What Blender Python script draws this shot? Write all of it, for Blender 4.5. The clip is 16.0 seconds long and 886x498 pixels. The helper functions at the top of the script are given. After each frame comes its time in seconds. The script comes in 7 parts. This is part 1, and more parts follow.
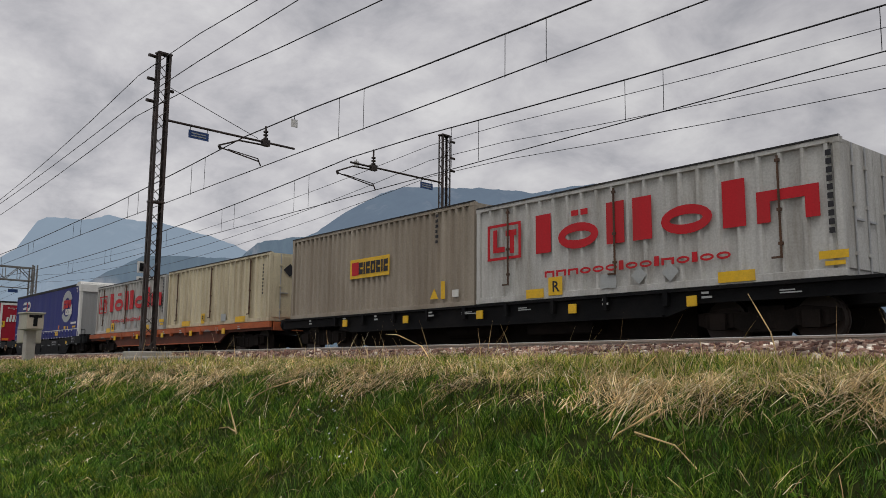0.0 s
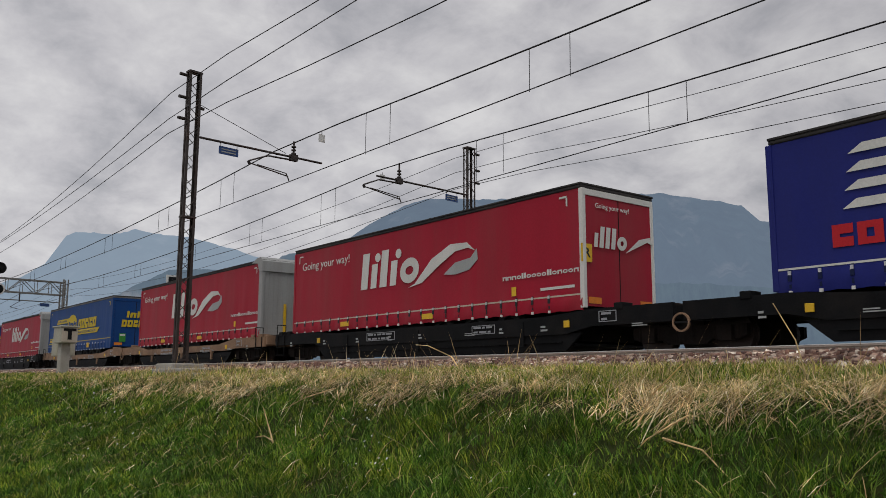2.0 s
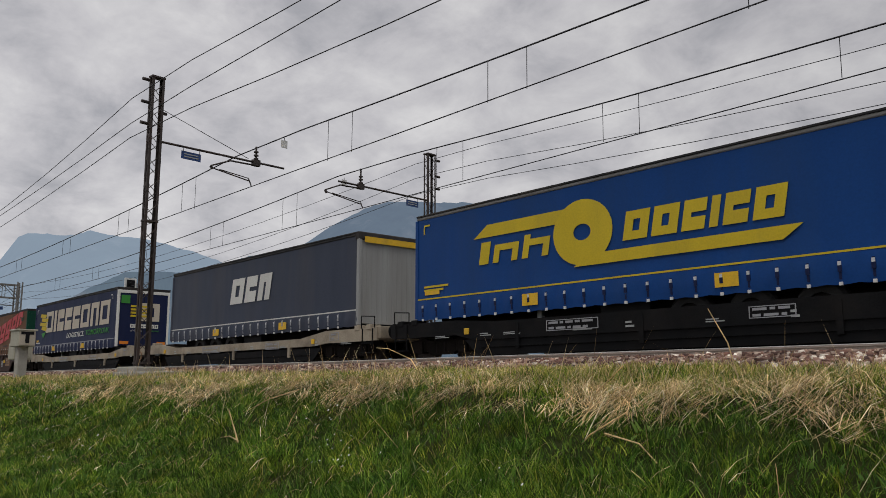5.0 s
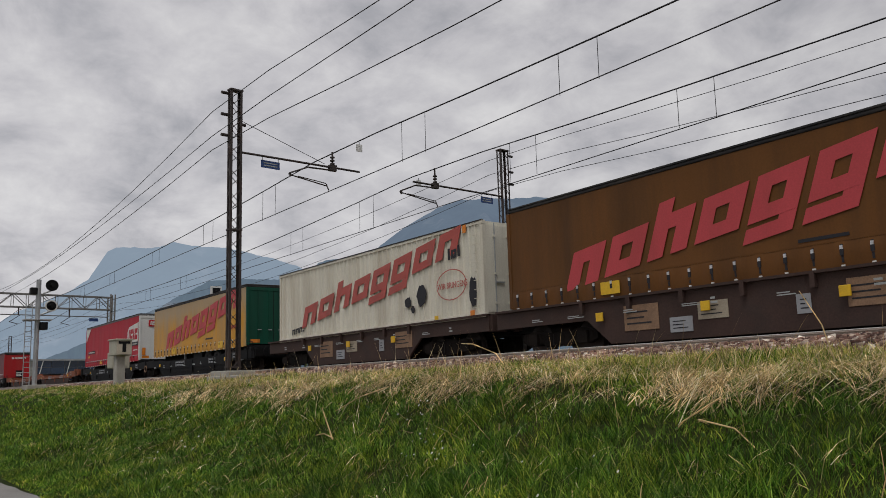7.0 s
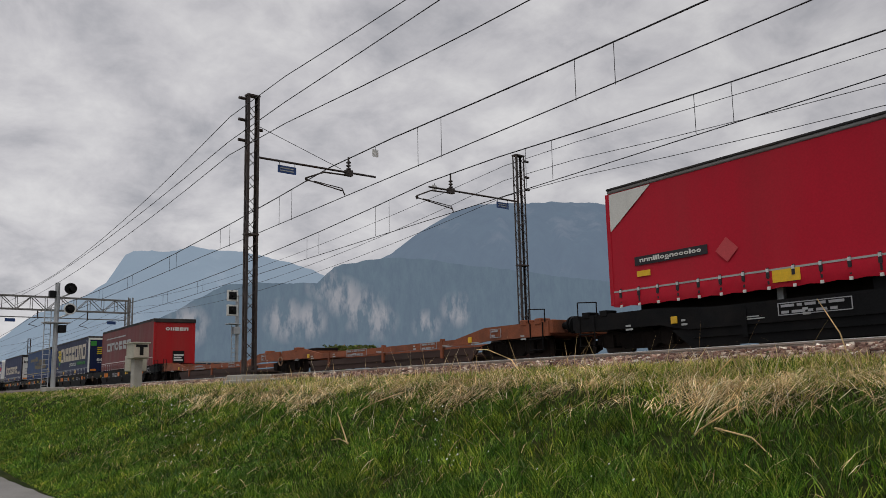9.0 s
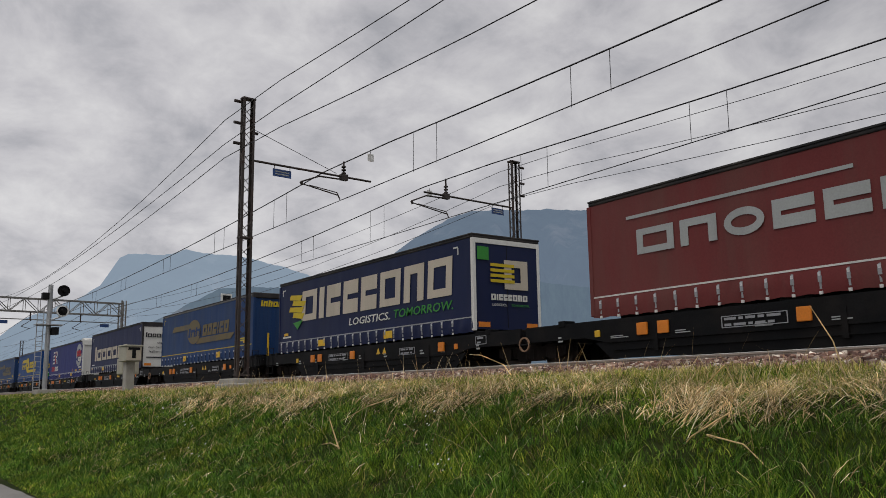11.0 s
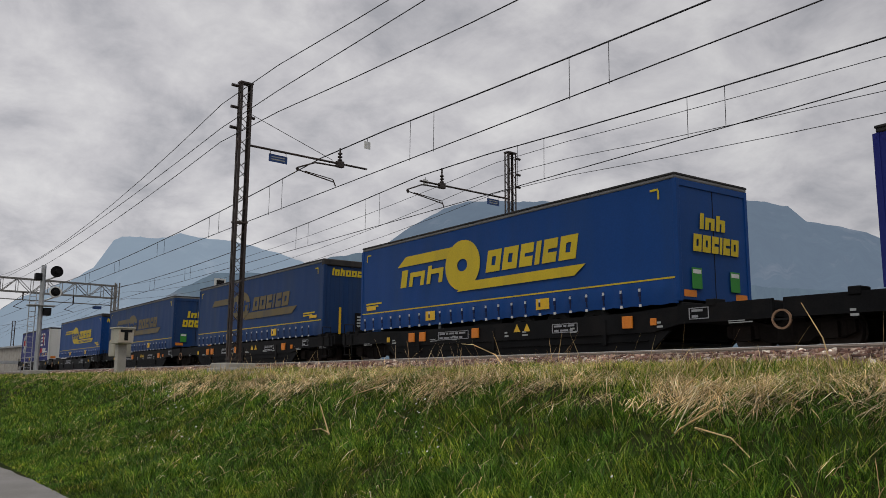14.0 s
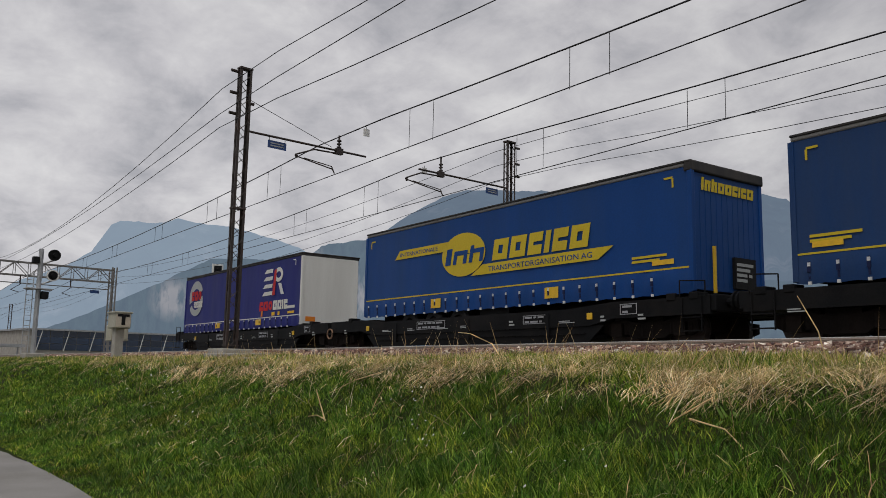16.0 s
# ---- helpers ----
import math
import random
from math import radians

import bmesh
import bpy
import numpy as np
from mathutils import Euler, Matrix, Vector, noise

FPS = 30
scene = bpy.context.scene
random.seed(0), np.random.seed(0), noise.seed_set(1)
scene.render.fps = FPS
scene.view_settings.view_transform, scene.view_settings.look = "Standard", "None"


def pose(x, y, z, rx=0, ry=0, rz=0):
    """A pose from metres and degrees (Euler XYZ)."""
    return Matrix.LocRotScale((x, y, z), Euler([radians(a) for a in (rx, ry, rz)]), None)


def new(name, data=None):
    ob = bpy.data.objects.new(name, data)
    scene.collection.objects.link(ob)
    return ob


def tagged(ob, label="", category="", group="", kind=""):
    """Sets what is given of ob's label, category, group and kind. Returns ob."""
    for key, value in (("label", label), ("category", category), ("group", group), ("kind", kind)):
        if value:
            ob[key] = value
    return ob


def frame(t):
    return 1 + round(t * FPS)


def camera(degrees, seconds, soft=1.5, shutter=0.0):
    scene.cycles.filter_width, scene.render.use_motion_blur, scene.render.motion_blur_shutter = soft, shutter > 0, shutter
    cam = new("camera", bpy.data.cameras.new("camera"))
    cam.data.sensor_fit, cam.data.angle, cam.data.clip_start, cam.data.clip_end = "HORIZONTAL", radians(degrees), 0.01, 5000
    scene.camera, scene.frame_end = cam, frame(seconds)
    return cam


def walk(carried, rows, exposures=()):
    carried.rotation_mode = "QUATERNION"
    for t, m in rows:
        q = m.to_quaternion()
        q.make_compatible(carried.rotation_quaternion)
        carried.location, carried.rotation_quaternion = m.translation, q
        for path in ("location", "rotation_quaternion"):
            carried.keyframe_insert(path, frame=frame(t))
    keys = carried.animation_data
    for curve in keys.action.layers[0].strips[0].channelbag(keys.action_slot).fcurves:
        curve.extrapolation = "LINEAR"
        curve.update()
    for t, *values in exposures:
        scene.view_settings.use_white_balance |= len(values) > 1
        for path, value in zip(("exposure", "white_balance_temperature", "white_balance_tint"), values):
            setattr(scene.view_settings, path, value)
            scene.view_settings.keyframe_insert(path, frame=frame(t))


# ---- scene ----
cam = camera(56.0, 16.0, soft=0.65)
# seconds, eye x y z, yaw, pitch, roll
PATH = [
    (0.0, -0.594, 0.666, 1.692, 50.23, 8.07, 0.41),
    (0.5, -0.597, 0.673, 1.689, 51.31, 8.44, 0.40),
    (1.0, -0.563, 0.669, 1.681, 51.88, 8.74, 0.40),
    (1.5, -0.500, 0.587, 1.679, 52.06, 8.83, -0.13),
    (2.0, -0.440, 0.448, 1.666, 51.87, 8.85, 0.18),
    (2.5, -0.375, 0.392, 1.680, 51.56, 8.93, 0.16),
    (3.0, -0.273, 0.384, 1.668, 51.37, 9.02, 0.08),
    (3.5, -0.180, 0.350, 1.667, 50.04, 9.03, -0.03),
    (4.0, -0.130, 0.274, 1.670, 49.00, 9.10, 0.10),
    (6.5, 0.038, 0.027, 1.595, 51.39, 8.72, -1.38),
    (7.0, -0.002, -0.004, 1.602, 54.31, 8.97, -1.75),
    (7.5, 0.002, -0.012, 1.609, 55.44, 9.11, -1.83),
    (8.0, 0.000, -0.000, 1.600, 55.55, 9.21, -1.78),
    (8.5, 0.016, 0.008, 1.620, 55.51, 9.23, -1.62),
    (9.0, 0.012, -0.015, 1.618, 55.38, 9.31, -1.38),
    (11.5, -0.005, 0.025, 1.594, 55.02, 9.82, -0.81),
    (12.0, 0.007, 0.024, 1.589, 54.96, 9.89, -0.66),
    (12.5, -0.007, 0.016, 1.587, 54.91, 9.54, 0.46),
    (13.0, 0.003, 0.009, 1.597, 54.81, 9.60, 0.60),
    (13.5, -0.002, 0.020, 1.588, 54.76, 9.41, 0.70),
    (14.0, 0.008, 0.024, 1.584, 54.68, 9.02, 0.38),
    (14.5, -0.006, 0.023, 1.578, 54.60, 8.67, 0.45),
    (15.0, 0.004, 0.014, 1.585, 54.65, 8.49, 0.56),
    (15.5, 0.009, 0.029, 1.579, 54.65, 8.30, 0.74),
    (16.0, 0.018, 0.017, 1.585, 54.53, 8.23, 1.08),
]


def cam_pose(x, y, z, yaw, pitch, roll):
    return pose(x, y, z, 0, 0, yaw) @ pose(0, 0, 0, 90 + pitch) @ pose(0, 0, 0, 0, 0, roll)


walk(cam, [(r[0], cam_pose(*r[1:])) for r in PATH])

# ---- light: overcast day ----
SUN_AZ, SUN_EL = 142.0, 64.0
world = bpy.data.worlds.new("overcast")
scene.world = world
world.use_nodes = True
wn, wl = world.node_tree.nodes, world.node_tree.links
wn.clear()
w_out = wn.new("ShaderNodeOutputWorld")
w_sky = wn.new("ShaderNodeTexSky")
w_sky.sky_type = "NISHITA"
w_sky.sun_disc = False
w_sky.sun_elevation, w_sky.sun_rotation = radians(SUN_EL), radians(SUN_AZ)
w_bg = wn.new("ShaderNodeBackground")
w_bg.inputs["Strength"].default_value = 0.05
wl.new(w_sky.outputs[0], w_bg.inputs["Color"])
# cloud deck: the direction projected on a flat layer, two scales of noise
w_co = wn.new("ShaderNodeTexCoord")
w_sep = wn.new("ShaderNodeSeparateXYZ")
wl.new(w_co.outputs["Generated"], w_sep.inputs[0])
w_h = wn.new("ShaderNodeMath"); w_h.operation = "MAXIMUM"; w_h.inputs[1].default_value = 0.0
wl.new(w_sep.outputs[2], w_h.inputs[0])
w_h2 = wn.new("ShaderNodeMath"); w_h2.operation = "ADD"; w_h2.inputs[1].default_value = 0.42
wl.new(w_h.outputs[0], w_h2.inputs[0])
w_div = wn.new("ShaderNodeVectorMath"); w_div.operation = "DIVIDE"
w_cmb = wn.new("ShaderNodeCombineXYZ")
for k in range(3):
    wl.new(w_h2.outputs[0], w_cmb.inputs[k])
wl.new(w_co.outputs["Generated"], w_div.inputs[0])
wl.new(w_cmb.outputs[0], w_div.inputs[1])
w_n1 = wn.new("ShaderNodeTexNoise")
w_n1.inputs["Scale"].default_value, w_n1.inputs["Detail"].default_value, w_n1.inputs["Roughness"].default_value = 6.2, 10.0, 0.60
w_n1.inputs["Distortion"].default_value = 0.25
wl.new(w_div.outputs[0], w_n1.inputs["Vector"])
w_ramp = wn.new("ShaderNodeValToRGB")
w_ramp.color_ramp.elements[0].position, w_ramp.color_ramp.elements[0].color = 0.30, (0.345, 0.345, 0.37, 1)
w_ramp.color_ramp.elements[1].position, w_ramp.color_ramp.elements[1].color = 0.70, (0.635, 0.625, 0.63, 1)
mid = w_ramp.color_ramp.elements.new(0.48)
mid.color = (0.49, 0.48, 0.50, 1)
wl.new(w_n1.outputs[0], w_ramp.inputs[0])
w_bg2 = wn.new("ShaderNodeBackground")
# the deck is thinner and brighter to the west
w_west = wn.new("ShaderNodeMapRange")
w_west.inputs["From Min"].default_value, w_west.inputs["From Max"].default_value = -0.25, -1.0
w_west.inputs["To Min"].default_value, w_west.inputs["To Max"].default_value = 0.95, 1.20
wl.new(w_sep.outputs[0], w_west.inputs["Value"])
wl.new(w_west.outputs[0], w_bg2.inputs["Strength"])
wl.new(w_ramp.outputs[0], w_bg2.inputs["Color"])
w_mix = wn.new("ShaderNodeMixShader")
w_mix.inputs[0].default_value = 0.92
wl.new(w_bg.outputs[0], w_mix.inputs[1])
wl.new(w_bg2.outputs[0], w_mix.inputs[2])
wl.new(w_mix.outputs[0], w_out.inputs[0])

sun = new("sun", bpy.data.lights.new("sun", "SUN"))
sun.data.energy, sun.data.angle, sun.data.color = 1.3, radians(30), (1.0, 0.97, 0.92)
sun.matrix_world = pose(0, 0, 50, 90 - SUN_EL, 0, 180 - SUN_AZ)
scene.view_settings.exposure = 0.0

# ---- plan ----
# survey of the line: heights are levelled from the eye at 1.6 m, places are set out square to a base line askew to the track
TALL, LONG, ASKEW = 0.9491, 1.0185, -0.1177


def lev(z):
    return 1.6 + TALL * (z - 1.6)


def along(x, y):
    return LONG * x + ASKEW * y


RAIL = 2.16          # top of the rails
TN, TF = 11.99, 16.19  # middle lines of the two tracks
TY = 16.11           # middle line of the train
CONTACT = 7.82       # contact wires
XM, YM, YF = -20.7, 8.67, 19.69   # the pair of masts


# ---- materials ----
def material(name, color, rough=0.7, metal=0.0, vary=0.25, scale=3.0, fine=40.0, bump=0.1, dirt=None, dirt_amount=0.3, streak=False, rnd=0.0, island=False, spec=0.4, stretch=None):
    m = bpy.data.materials.new(name)
    m.use_nodes = True
    n, l = m.node_tree.nodes, m.node_tree.links
    b = n["Principled BSDF"]
    b.inputs["Roughness"].default_value, b.inputs["Metallic"].default_value = rough, metal
    b.inputs["Specular IOR Level"].default_value = spec
    co = n.new("ShaderNodeTexCoord")
    mp = n.new("ShaderNodeMapping")
    if streak:
        mp.inputs["Scale"].default_value = (1.0, 1.0, 0.12)
    if stretch:
        mp.inputs["Scale"].default_value = stretch
    l.new(co.outputs["Object"], mp.inputs[0])
    big = n.new("ShaderNodeTexNoise")
    big.inputs["Scale"].default_value, big.inputs["Detail"].default_value = scale, 5.0
    l.new(mp.outputs[0], big.inputs["Vector"])
    small = n.new("ShaderNodeTexNoise")
    small.inputs["Scale"].default_value, small.inputs["Detail"].default_value = fine, 4.0
    l.new(co.outputs["Object"], small.inputs["Vector"])
    # value factor from both scales
    add = n.new("ShaderNodeMath"); add.operation = "ADD"
    l.new(big.outputs[0], add.inputs[0]); l.new(small.outputs[0], add.inputs[1])
    mr = n.new("ShaderNodeMapRange")
    mr.inputs["From Min"].default_value, mr.inputs["From Max"].default_value = 0.65, 1.35
    mr.inputs["To Min"].default_value, mr.inputs["To Max"].default_value = 1 - vary, 1 + vary
    l.new(add.outputs[0], mr.inputs["Value"])
    val = mr.outputs[0]
    if rnd or island:
        src = n.new("ShaderNodeNewGeometry").outputs["Random Per Island"] if island else n.new("ShaderNodeObjectInfo").outputs["Random"]
        mr2 = n.new("ShaderNodeMapRange")
        mr2.inputs["To Min"].default_value, mr2.inputs["To Max"].default_value = 1 - rnd, 1 + rnd
        l.new(src, mr2.inputs["Value"])
        mul = n.new("ShaderNodeMath"); mul.operation = "MULTIPLY"
        l.new(val, mul.inputs[0]); l.new(mr2.outputs[0], mul.inputs[1])
        val = mul.outputs[0]
    vm = n.new("ShaderNodeVectorMath"); vm.operation = "SCALE"
    vm.inputs[0].default_value = color
    l.new(val, vm.inputs["Scale"])
    col = vm.outputs[0]
    if dirt:
        dn = n.new("ShaderNodeTexNoise")
        dn.inputs["Scale"].default_value, dn.inputs["Detail"].default_value, dn.inputs["Roughness"].default_value = scale * 0.7, 7.0, 0.65
        l.new(mp.outputs[0], dn.inputs["Vector"])
        dr = n.new("ShaderNodeMapRange")
        dr.inputs["From Min"].default_value, dr.inputs["From Max"].default_value = 0.48, 0.72
        dr.inputs["To Max"].default_value = dirt_amount
        l.new(dn.outputs[0], dr.inputs["Value"])
        mx = n.new("ShaderNodeMix"); mx.data_type = "RGBA"
        l.new(dr.outputs[0], mx.inputs[0])
        l.new(col, mx.inputs[6])
        mx.inputs[7].default_value = (*dirt, 1)
        col = mx.outputs[2]
    l.new(col, b.inputs["Base Color"])
    if bump:
        bp = n.new("ShaderNodeBump")
        bp.inputs["Strength"].default_value, bp.inputs["Distance"].default_value = bump, 0.02
        l.new(small.outputs[0], bp.inputs["Height"])
        l.new(bp.outputs[0], b.inputs["Normal"])
    return m


M = {}
M["steel_dark"] = material("mast steel", (0.055, 0.045, 0.042), 0.6, 0.3, 0.3, 2, 30, dirt=(0.10, 0.05, 0.035), dirt_amount=0.5)
M["galv"] = material("galvanised steel", (0.42, 0.43, 0.44), 0.5, 0.6, 0.2, 2, 30)
M["old_galv"] = material("weathered galvanised steel", (0.23, 0.22, 0.21), 0.65, 0.4, 0.25, 2, 30)
M["bright_steel"] = material("bright zinc buckle", (0.62, 0.63, 0.64), 0.4, 0.5, 0.2, 6, 40)
M["wire"] = material("wire", (0.045, 0.045, 0.05), 0.5, 0.5, 0.1, 2, 30, bump=0)
M["rail"] = material("rail steel", (0.36, 0.31, 0.27), 0.7, 0.1, 0.25, 1.5, 50)
M["railtop"] = material("polished rail head", (0.85, 0.84, 0.82), 0.38, 0.6, 0.1, 1.5, 50, bump=0.02)
M["concrete"] = material("concrete", (0.40, 0.38, 0.34), 0.9, 0, 0.25, 1.5, 60, 0.3, dirt=(0.18, 0.16, 0.13), dirt_amount=0.5)
M["gravel"] = material("ballast bed", (0.13, 0.10, 0.085), 0.95, 0, 0.4, 4, 25, 0.6)
M["asphalt"] = material("pale asphalt path", (0.23, 0.22, 0.21), 0.95, 0, 0.2, 1.2, 120, 0.4, dirt=(0.13, 0.12, 0.10), dirt_amount=0.4)
M["soil"] = material("grassy soil", (0.024, 0.034, 0.009), 1.0, 0, 0.45, 0.8, 18, 0.8, dirt=(0.06, 0.044, 0.022), dirt_amount=0.5, spec=0.04)
M["blue_sign"] = material("blue enamel sign", (0.02, 0.06, 0.20), 0.4, 0, 0.1)
M["white_paint"] = material("white paint", (0.72, 0.72, 0.70), 0.5, 0, 0.1, 2, 30, 0.05, dirt=(0.35, 0.32, 0.28), dirt_amount=0.35, streak=True)
M["black"] = material("black paint", (0.012, 0.012, 0.013), 0.6, 0, 0.3, 2, 30, spec=0.12)
M["black_wagon"] = material("dusty black wagon paint", (0.009, 0.0095, 0.0105), 0.6, 0.1, 0.35, 1.5, 30, dirt=(0.026, 0.022, 0.020), dirt_amount=0.5, spec=0.08)
M["bogie"] = material("brake dusted bogie", (0.012, 0.010, 0.009), 0.8, 0.1, 0.35, 2, 30, dirt=(0.03, 0.022, 0.018), dirt_amount=0.6, spec=0.08)
M["wheel"] = material("wheel steel", (0.045, 0.036, 0.032), 0.6, 0.4, 0.25, 3, 40)
M["tan_wagon"] = material("tan brown wagon paint", (0.27, 0.165, 0.10), 0.7, 0, 0.3, 1.2, 30, dirt=(0.075, 0.045, 0.032), dirt_amount=0.7)
M["cream_wagon"] = material("dull cream wagon paint", (0.36, 0.31, 0.235), 0.7, 0, 0.25, 1.2, 30, dirt=(0.10, 0.075, 0.055), dirt_amount=0.7)
M["orange_wagon"] = material("rusty orange wagon paint", (0.42, 0.105, 0.035), 0.7, 0, 0.3, 1.2, 30, dirt=(0.10, 0.045, 0.03), dirt_amount=0.7)
M["rust_wagon"] = material("dull rust wagon paint", (0.25, 0.075, 0.033), 0.75, 0, 0.35, 1.2, 30, dirt=(0.06, 0.032, 0.022), dirt_amount=0.75)
M["rust_belly"] = material("rust stained belly plate", (0.105, 0.034, 0.020), 0.8, 0, 0.35, 1.2, 30, dirt=(0.045, 0.026, 0.02), dirt_amount=0.75)
M["brown_wagon"] = material("brown wagon paint", (0.052, 0.028, 0.022), 0.75, 0, 0.3, 1.2, 30, dirt=(0.035, 0.028, 0.025), dirt_amount=0.6)
M["rubber"] = material("tyre rubber", (0.018, 0.018, 0.018), 0.85, 0, 0.2)
M["yellow"] = material("yellow plate", (0.75, 0.46, 0.02), 0.5, 0, 0.12, 3, 30, 0.03, dirt=(0.3, 0.2, 0.05), dirt_amount=0.4)
M["orange"] = material("orange reflector plate", (0.72, 0.22, 0.02), 0.5, 0, 0.15, 3, 30, 0.03)
M["lamp_red"] = material("red tail box", (0.62, 0.02, 0.03), 0.4, 0, 0.1)


def curtain(name, color, dirt=(0.12, 0.10, 0.08), amount=0.25, vary=0.12, scale=0.9):
    M[name] = material(name, color, 0.5, 0, vary, scale, 25, 0.05, dirt=dirt, dirt_amount=amount, streak=True, spec=0.16)
    return M[name]


curtain("blue_epo", (0.014, 0.020, 0.165), (0.05, 0.05, 0.09), 0.2)
curtain("blue_lkw", (0.006, 0.052, 0.215), (0.03, 0.06, 0.11), 0.3)
curtain("blue_lkw_dull", (0.010, 0.043, 0.145), (0.05, 0.065, 0.085), 0.5)
curtain("navy", (0.009, 0.016, 0.060), (0.03, 0.03, 0.05), 0.25)
curtain("navy_jot", (0.011, 0.016, 0.068), (0.03, 0.03, 0.05), 0.25)
curtain("grey_dsv", (0.045, 0.055, 0.085))
curtain("red_filip", (0.36, 0.012, 0.032))
curtain("red_icts", (0.44, 0.010, 0.028), amount=0.12)
curtain("red_grub", (0.42, 0.016, 0.02))
curtain("maroon_grub", (0.16, 0.035, 0.035), amount=0.4)
curtain("brown_noth", (0.145, 0.060, 0.016), (0.055, 0.030, 0.014), 0.75)
curtain("yellow_noth", (0.60, 0.30, 0.035), (0.33, 0.27, 0.20), 0.75)
curtain("green_noth", (0.006, 0.075, 0.045), (0.02, 0.03, 0.025), 0.5)
curtain("white_body", (0.72, 0.72, 0.69), (0.4, 0.38, 0.34), 0.3)
# grey walls; also the shade put into one white front wall's colour
curtain("grey_front", (0.36, 0.37, 0.37), amount=0.4)
curtain("cream_box", (0.58, 0.52, 0.37), (0.17, 0.11, 0.06), 0.7, 0.2, 2.2)
curtain("rusty_rod", (0.085, 0.055, 0.04), (0.18, 0.075, 0.03), 0.7, 0.3, 4.0)
curtain("silver_box", (0.50, 0.50, 0.48), (0.17, 0.145, 0.11), 0.75, 0.2, 2.4)
curtain("rust_box", (0.45, 0.45, 0.43), (0.17, 0.12, 0.085), 0.6, 0.18, 2.0)
curtain("taupe_box", (0.33, 0.29, 0.235), (0.17, 0.125, 0.085), 0.6, 0.2, 1.8)
curtain("white_noth", (0.70, 0.67, 0.57), (0.34, 0.26, 0.17), 0.5, 0.15, 1.6)
curtain("paint_red", (0.50, 0.022, 0.03), amount=0.2)
curtain("paint_red_faded", (0.44, 0.10, 0.085), amount=0.5)
curtain("paint_pink", (0.52, 0.075, 0.085), (0.25, 0.06, 0.05), 0.4)
curtain("paint_white", (0.66, 0.66, 0.63), amount=0.2)
curtain("paint_grey", (0.38, 0.40, 0.40), amount=0.2)
curtain("paint_yellow", (0.60, 0.45, 0.03), amount=0.2)
curtain("paint_yellow_faded", (0.16, 0.125, 0.06), (0.06, 0.08, 0.12), 0.7)
curtain("paint_beige", (0.55, 0.49, 0.40), amount=0.2)
curtain("paint_green", (0.05, 0.26, 0.05), amount=0.2)
curtain("paint_dark", (0.03, 0.03, 0.035), amount=0.2)
curtain("grey_stripe", (0.33, 0.34, 0.36), amount=0.3)
curtain("roof_dark", (0.025, 0.025, 0.027), amount=0.4)
curtain("roof_grey", (0.20, 0.20, 0.20), amount=0.5)


def sun_bleach(m, color, z0, z1):
    """Bleached, mould-streaked cloth towards the top of a curtain."""
    n, l = m.node_tree.nodes, m.node_tree.links
    b = n["Principled BSDF"]
    src = b.inputs["Base Color"].links[0].from_socket
    co = n.new("ShaderNodeTexCoord")
    mp = n.new("ShaderNodeMapping")
    mp.inputs["Scale"].default_value = (2.2, 1.0, 0.35)
    l.new(co.outputs["Object"], mp.inputs[0])
    nz = n.new("ShaderNodeTexNoise")
    nz.inputs["Scale"].default_value, nz.inputs["Detail"].default_value = 1.6, 6.0
    l.new(mp.outputs[0], nz.inputs["Vector"])
    sp = n.new("ShaderNodeSeparateXYZ")
    l.new(co.outputs["Object"], sp.inputs[0])
    mr = n.new("ShaderNodeMapRange")
    mr.inputs["From Min"].default_value, mr.inputs["From Max"].default_value = z0, z1
    l.new(sp.outputs[2], mr.inputs["Value"])
    ad = n.new("ShaderNodeMath"); ad.operation = "ADD"
    l.new(mr.outputs[0], ad.inputs[0]); l.new(nz.outputs[0], ad.inputs[1])
    m2 = n.new("ShaderNodeMapRange")
    m2.inputs["From Min"].default_value, m2.inputs["From Max"].default_value = 0.75, 1.25
    m2.inputs["To Max"].default_value = 0.8
    l.new(ad.outputs[0], m2.inputs["Value"])
    mx = n.new("ShaderNodeMix"); mx.data_type = "RGBA"
    l.new(m2.outputs[0], mx.inputs[0])
    l.new(src, mx.inputs[6])
    mx.inputs[7].default_value = (*color, 1)
    l.new(mx.outputs[2], b.inputs["Base Color"])


sun_bleach(M["yellow_noth"], (0.42, 0.33, 0.22), 2.4, 4.3)


# ---- building helpers ----
def link(name, bm, mat, parent=None, label="", smooth=False):
    me = bpy.data.meshes.new(name)
    bm.normal_update()
    if smooth:
        for f in bm.faces:
            f.smooth = True
    bm.to_mesh(me)
    bm.free()
    me.materials.append(mat)
    ob = new(name, me)
    if parent:
        ob.parent = parent
    if label:
        ob["label"] = label
    return ob


def part(name, bm, mat, parent, label="", smooth=False):
    return link(name, bm, mat, parent, label, smooth)


def thing(name, label, category, group="", at=(0, 0, 0), rz=0):
    ob = new(name)
    ob.empty_display_size = 0.2
    ob.matrix_basis = pose(along(at[0], at[1]), at[1], lev(at[2]), 0, 0, rz + (-math.degrees(math.atan(ASKEW)) if at[0] else 0))
    ob.scale = (1, 1, TALL)
    return tagged(ob, label, category, group)


def share(name, me, parent, loc, rot=None):
    """A repeat of a part on the same mesh."""
    ob = new(name, me)
    ob.parent = parent
    ob.location = loc
    if rot:
        ob.rotation_euler = rot
    return ob


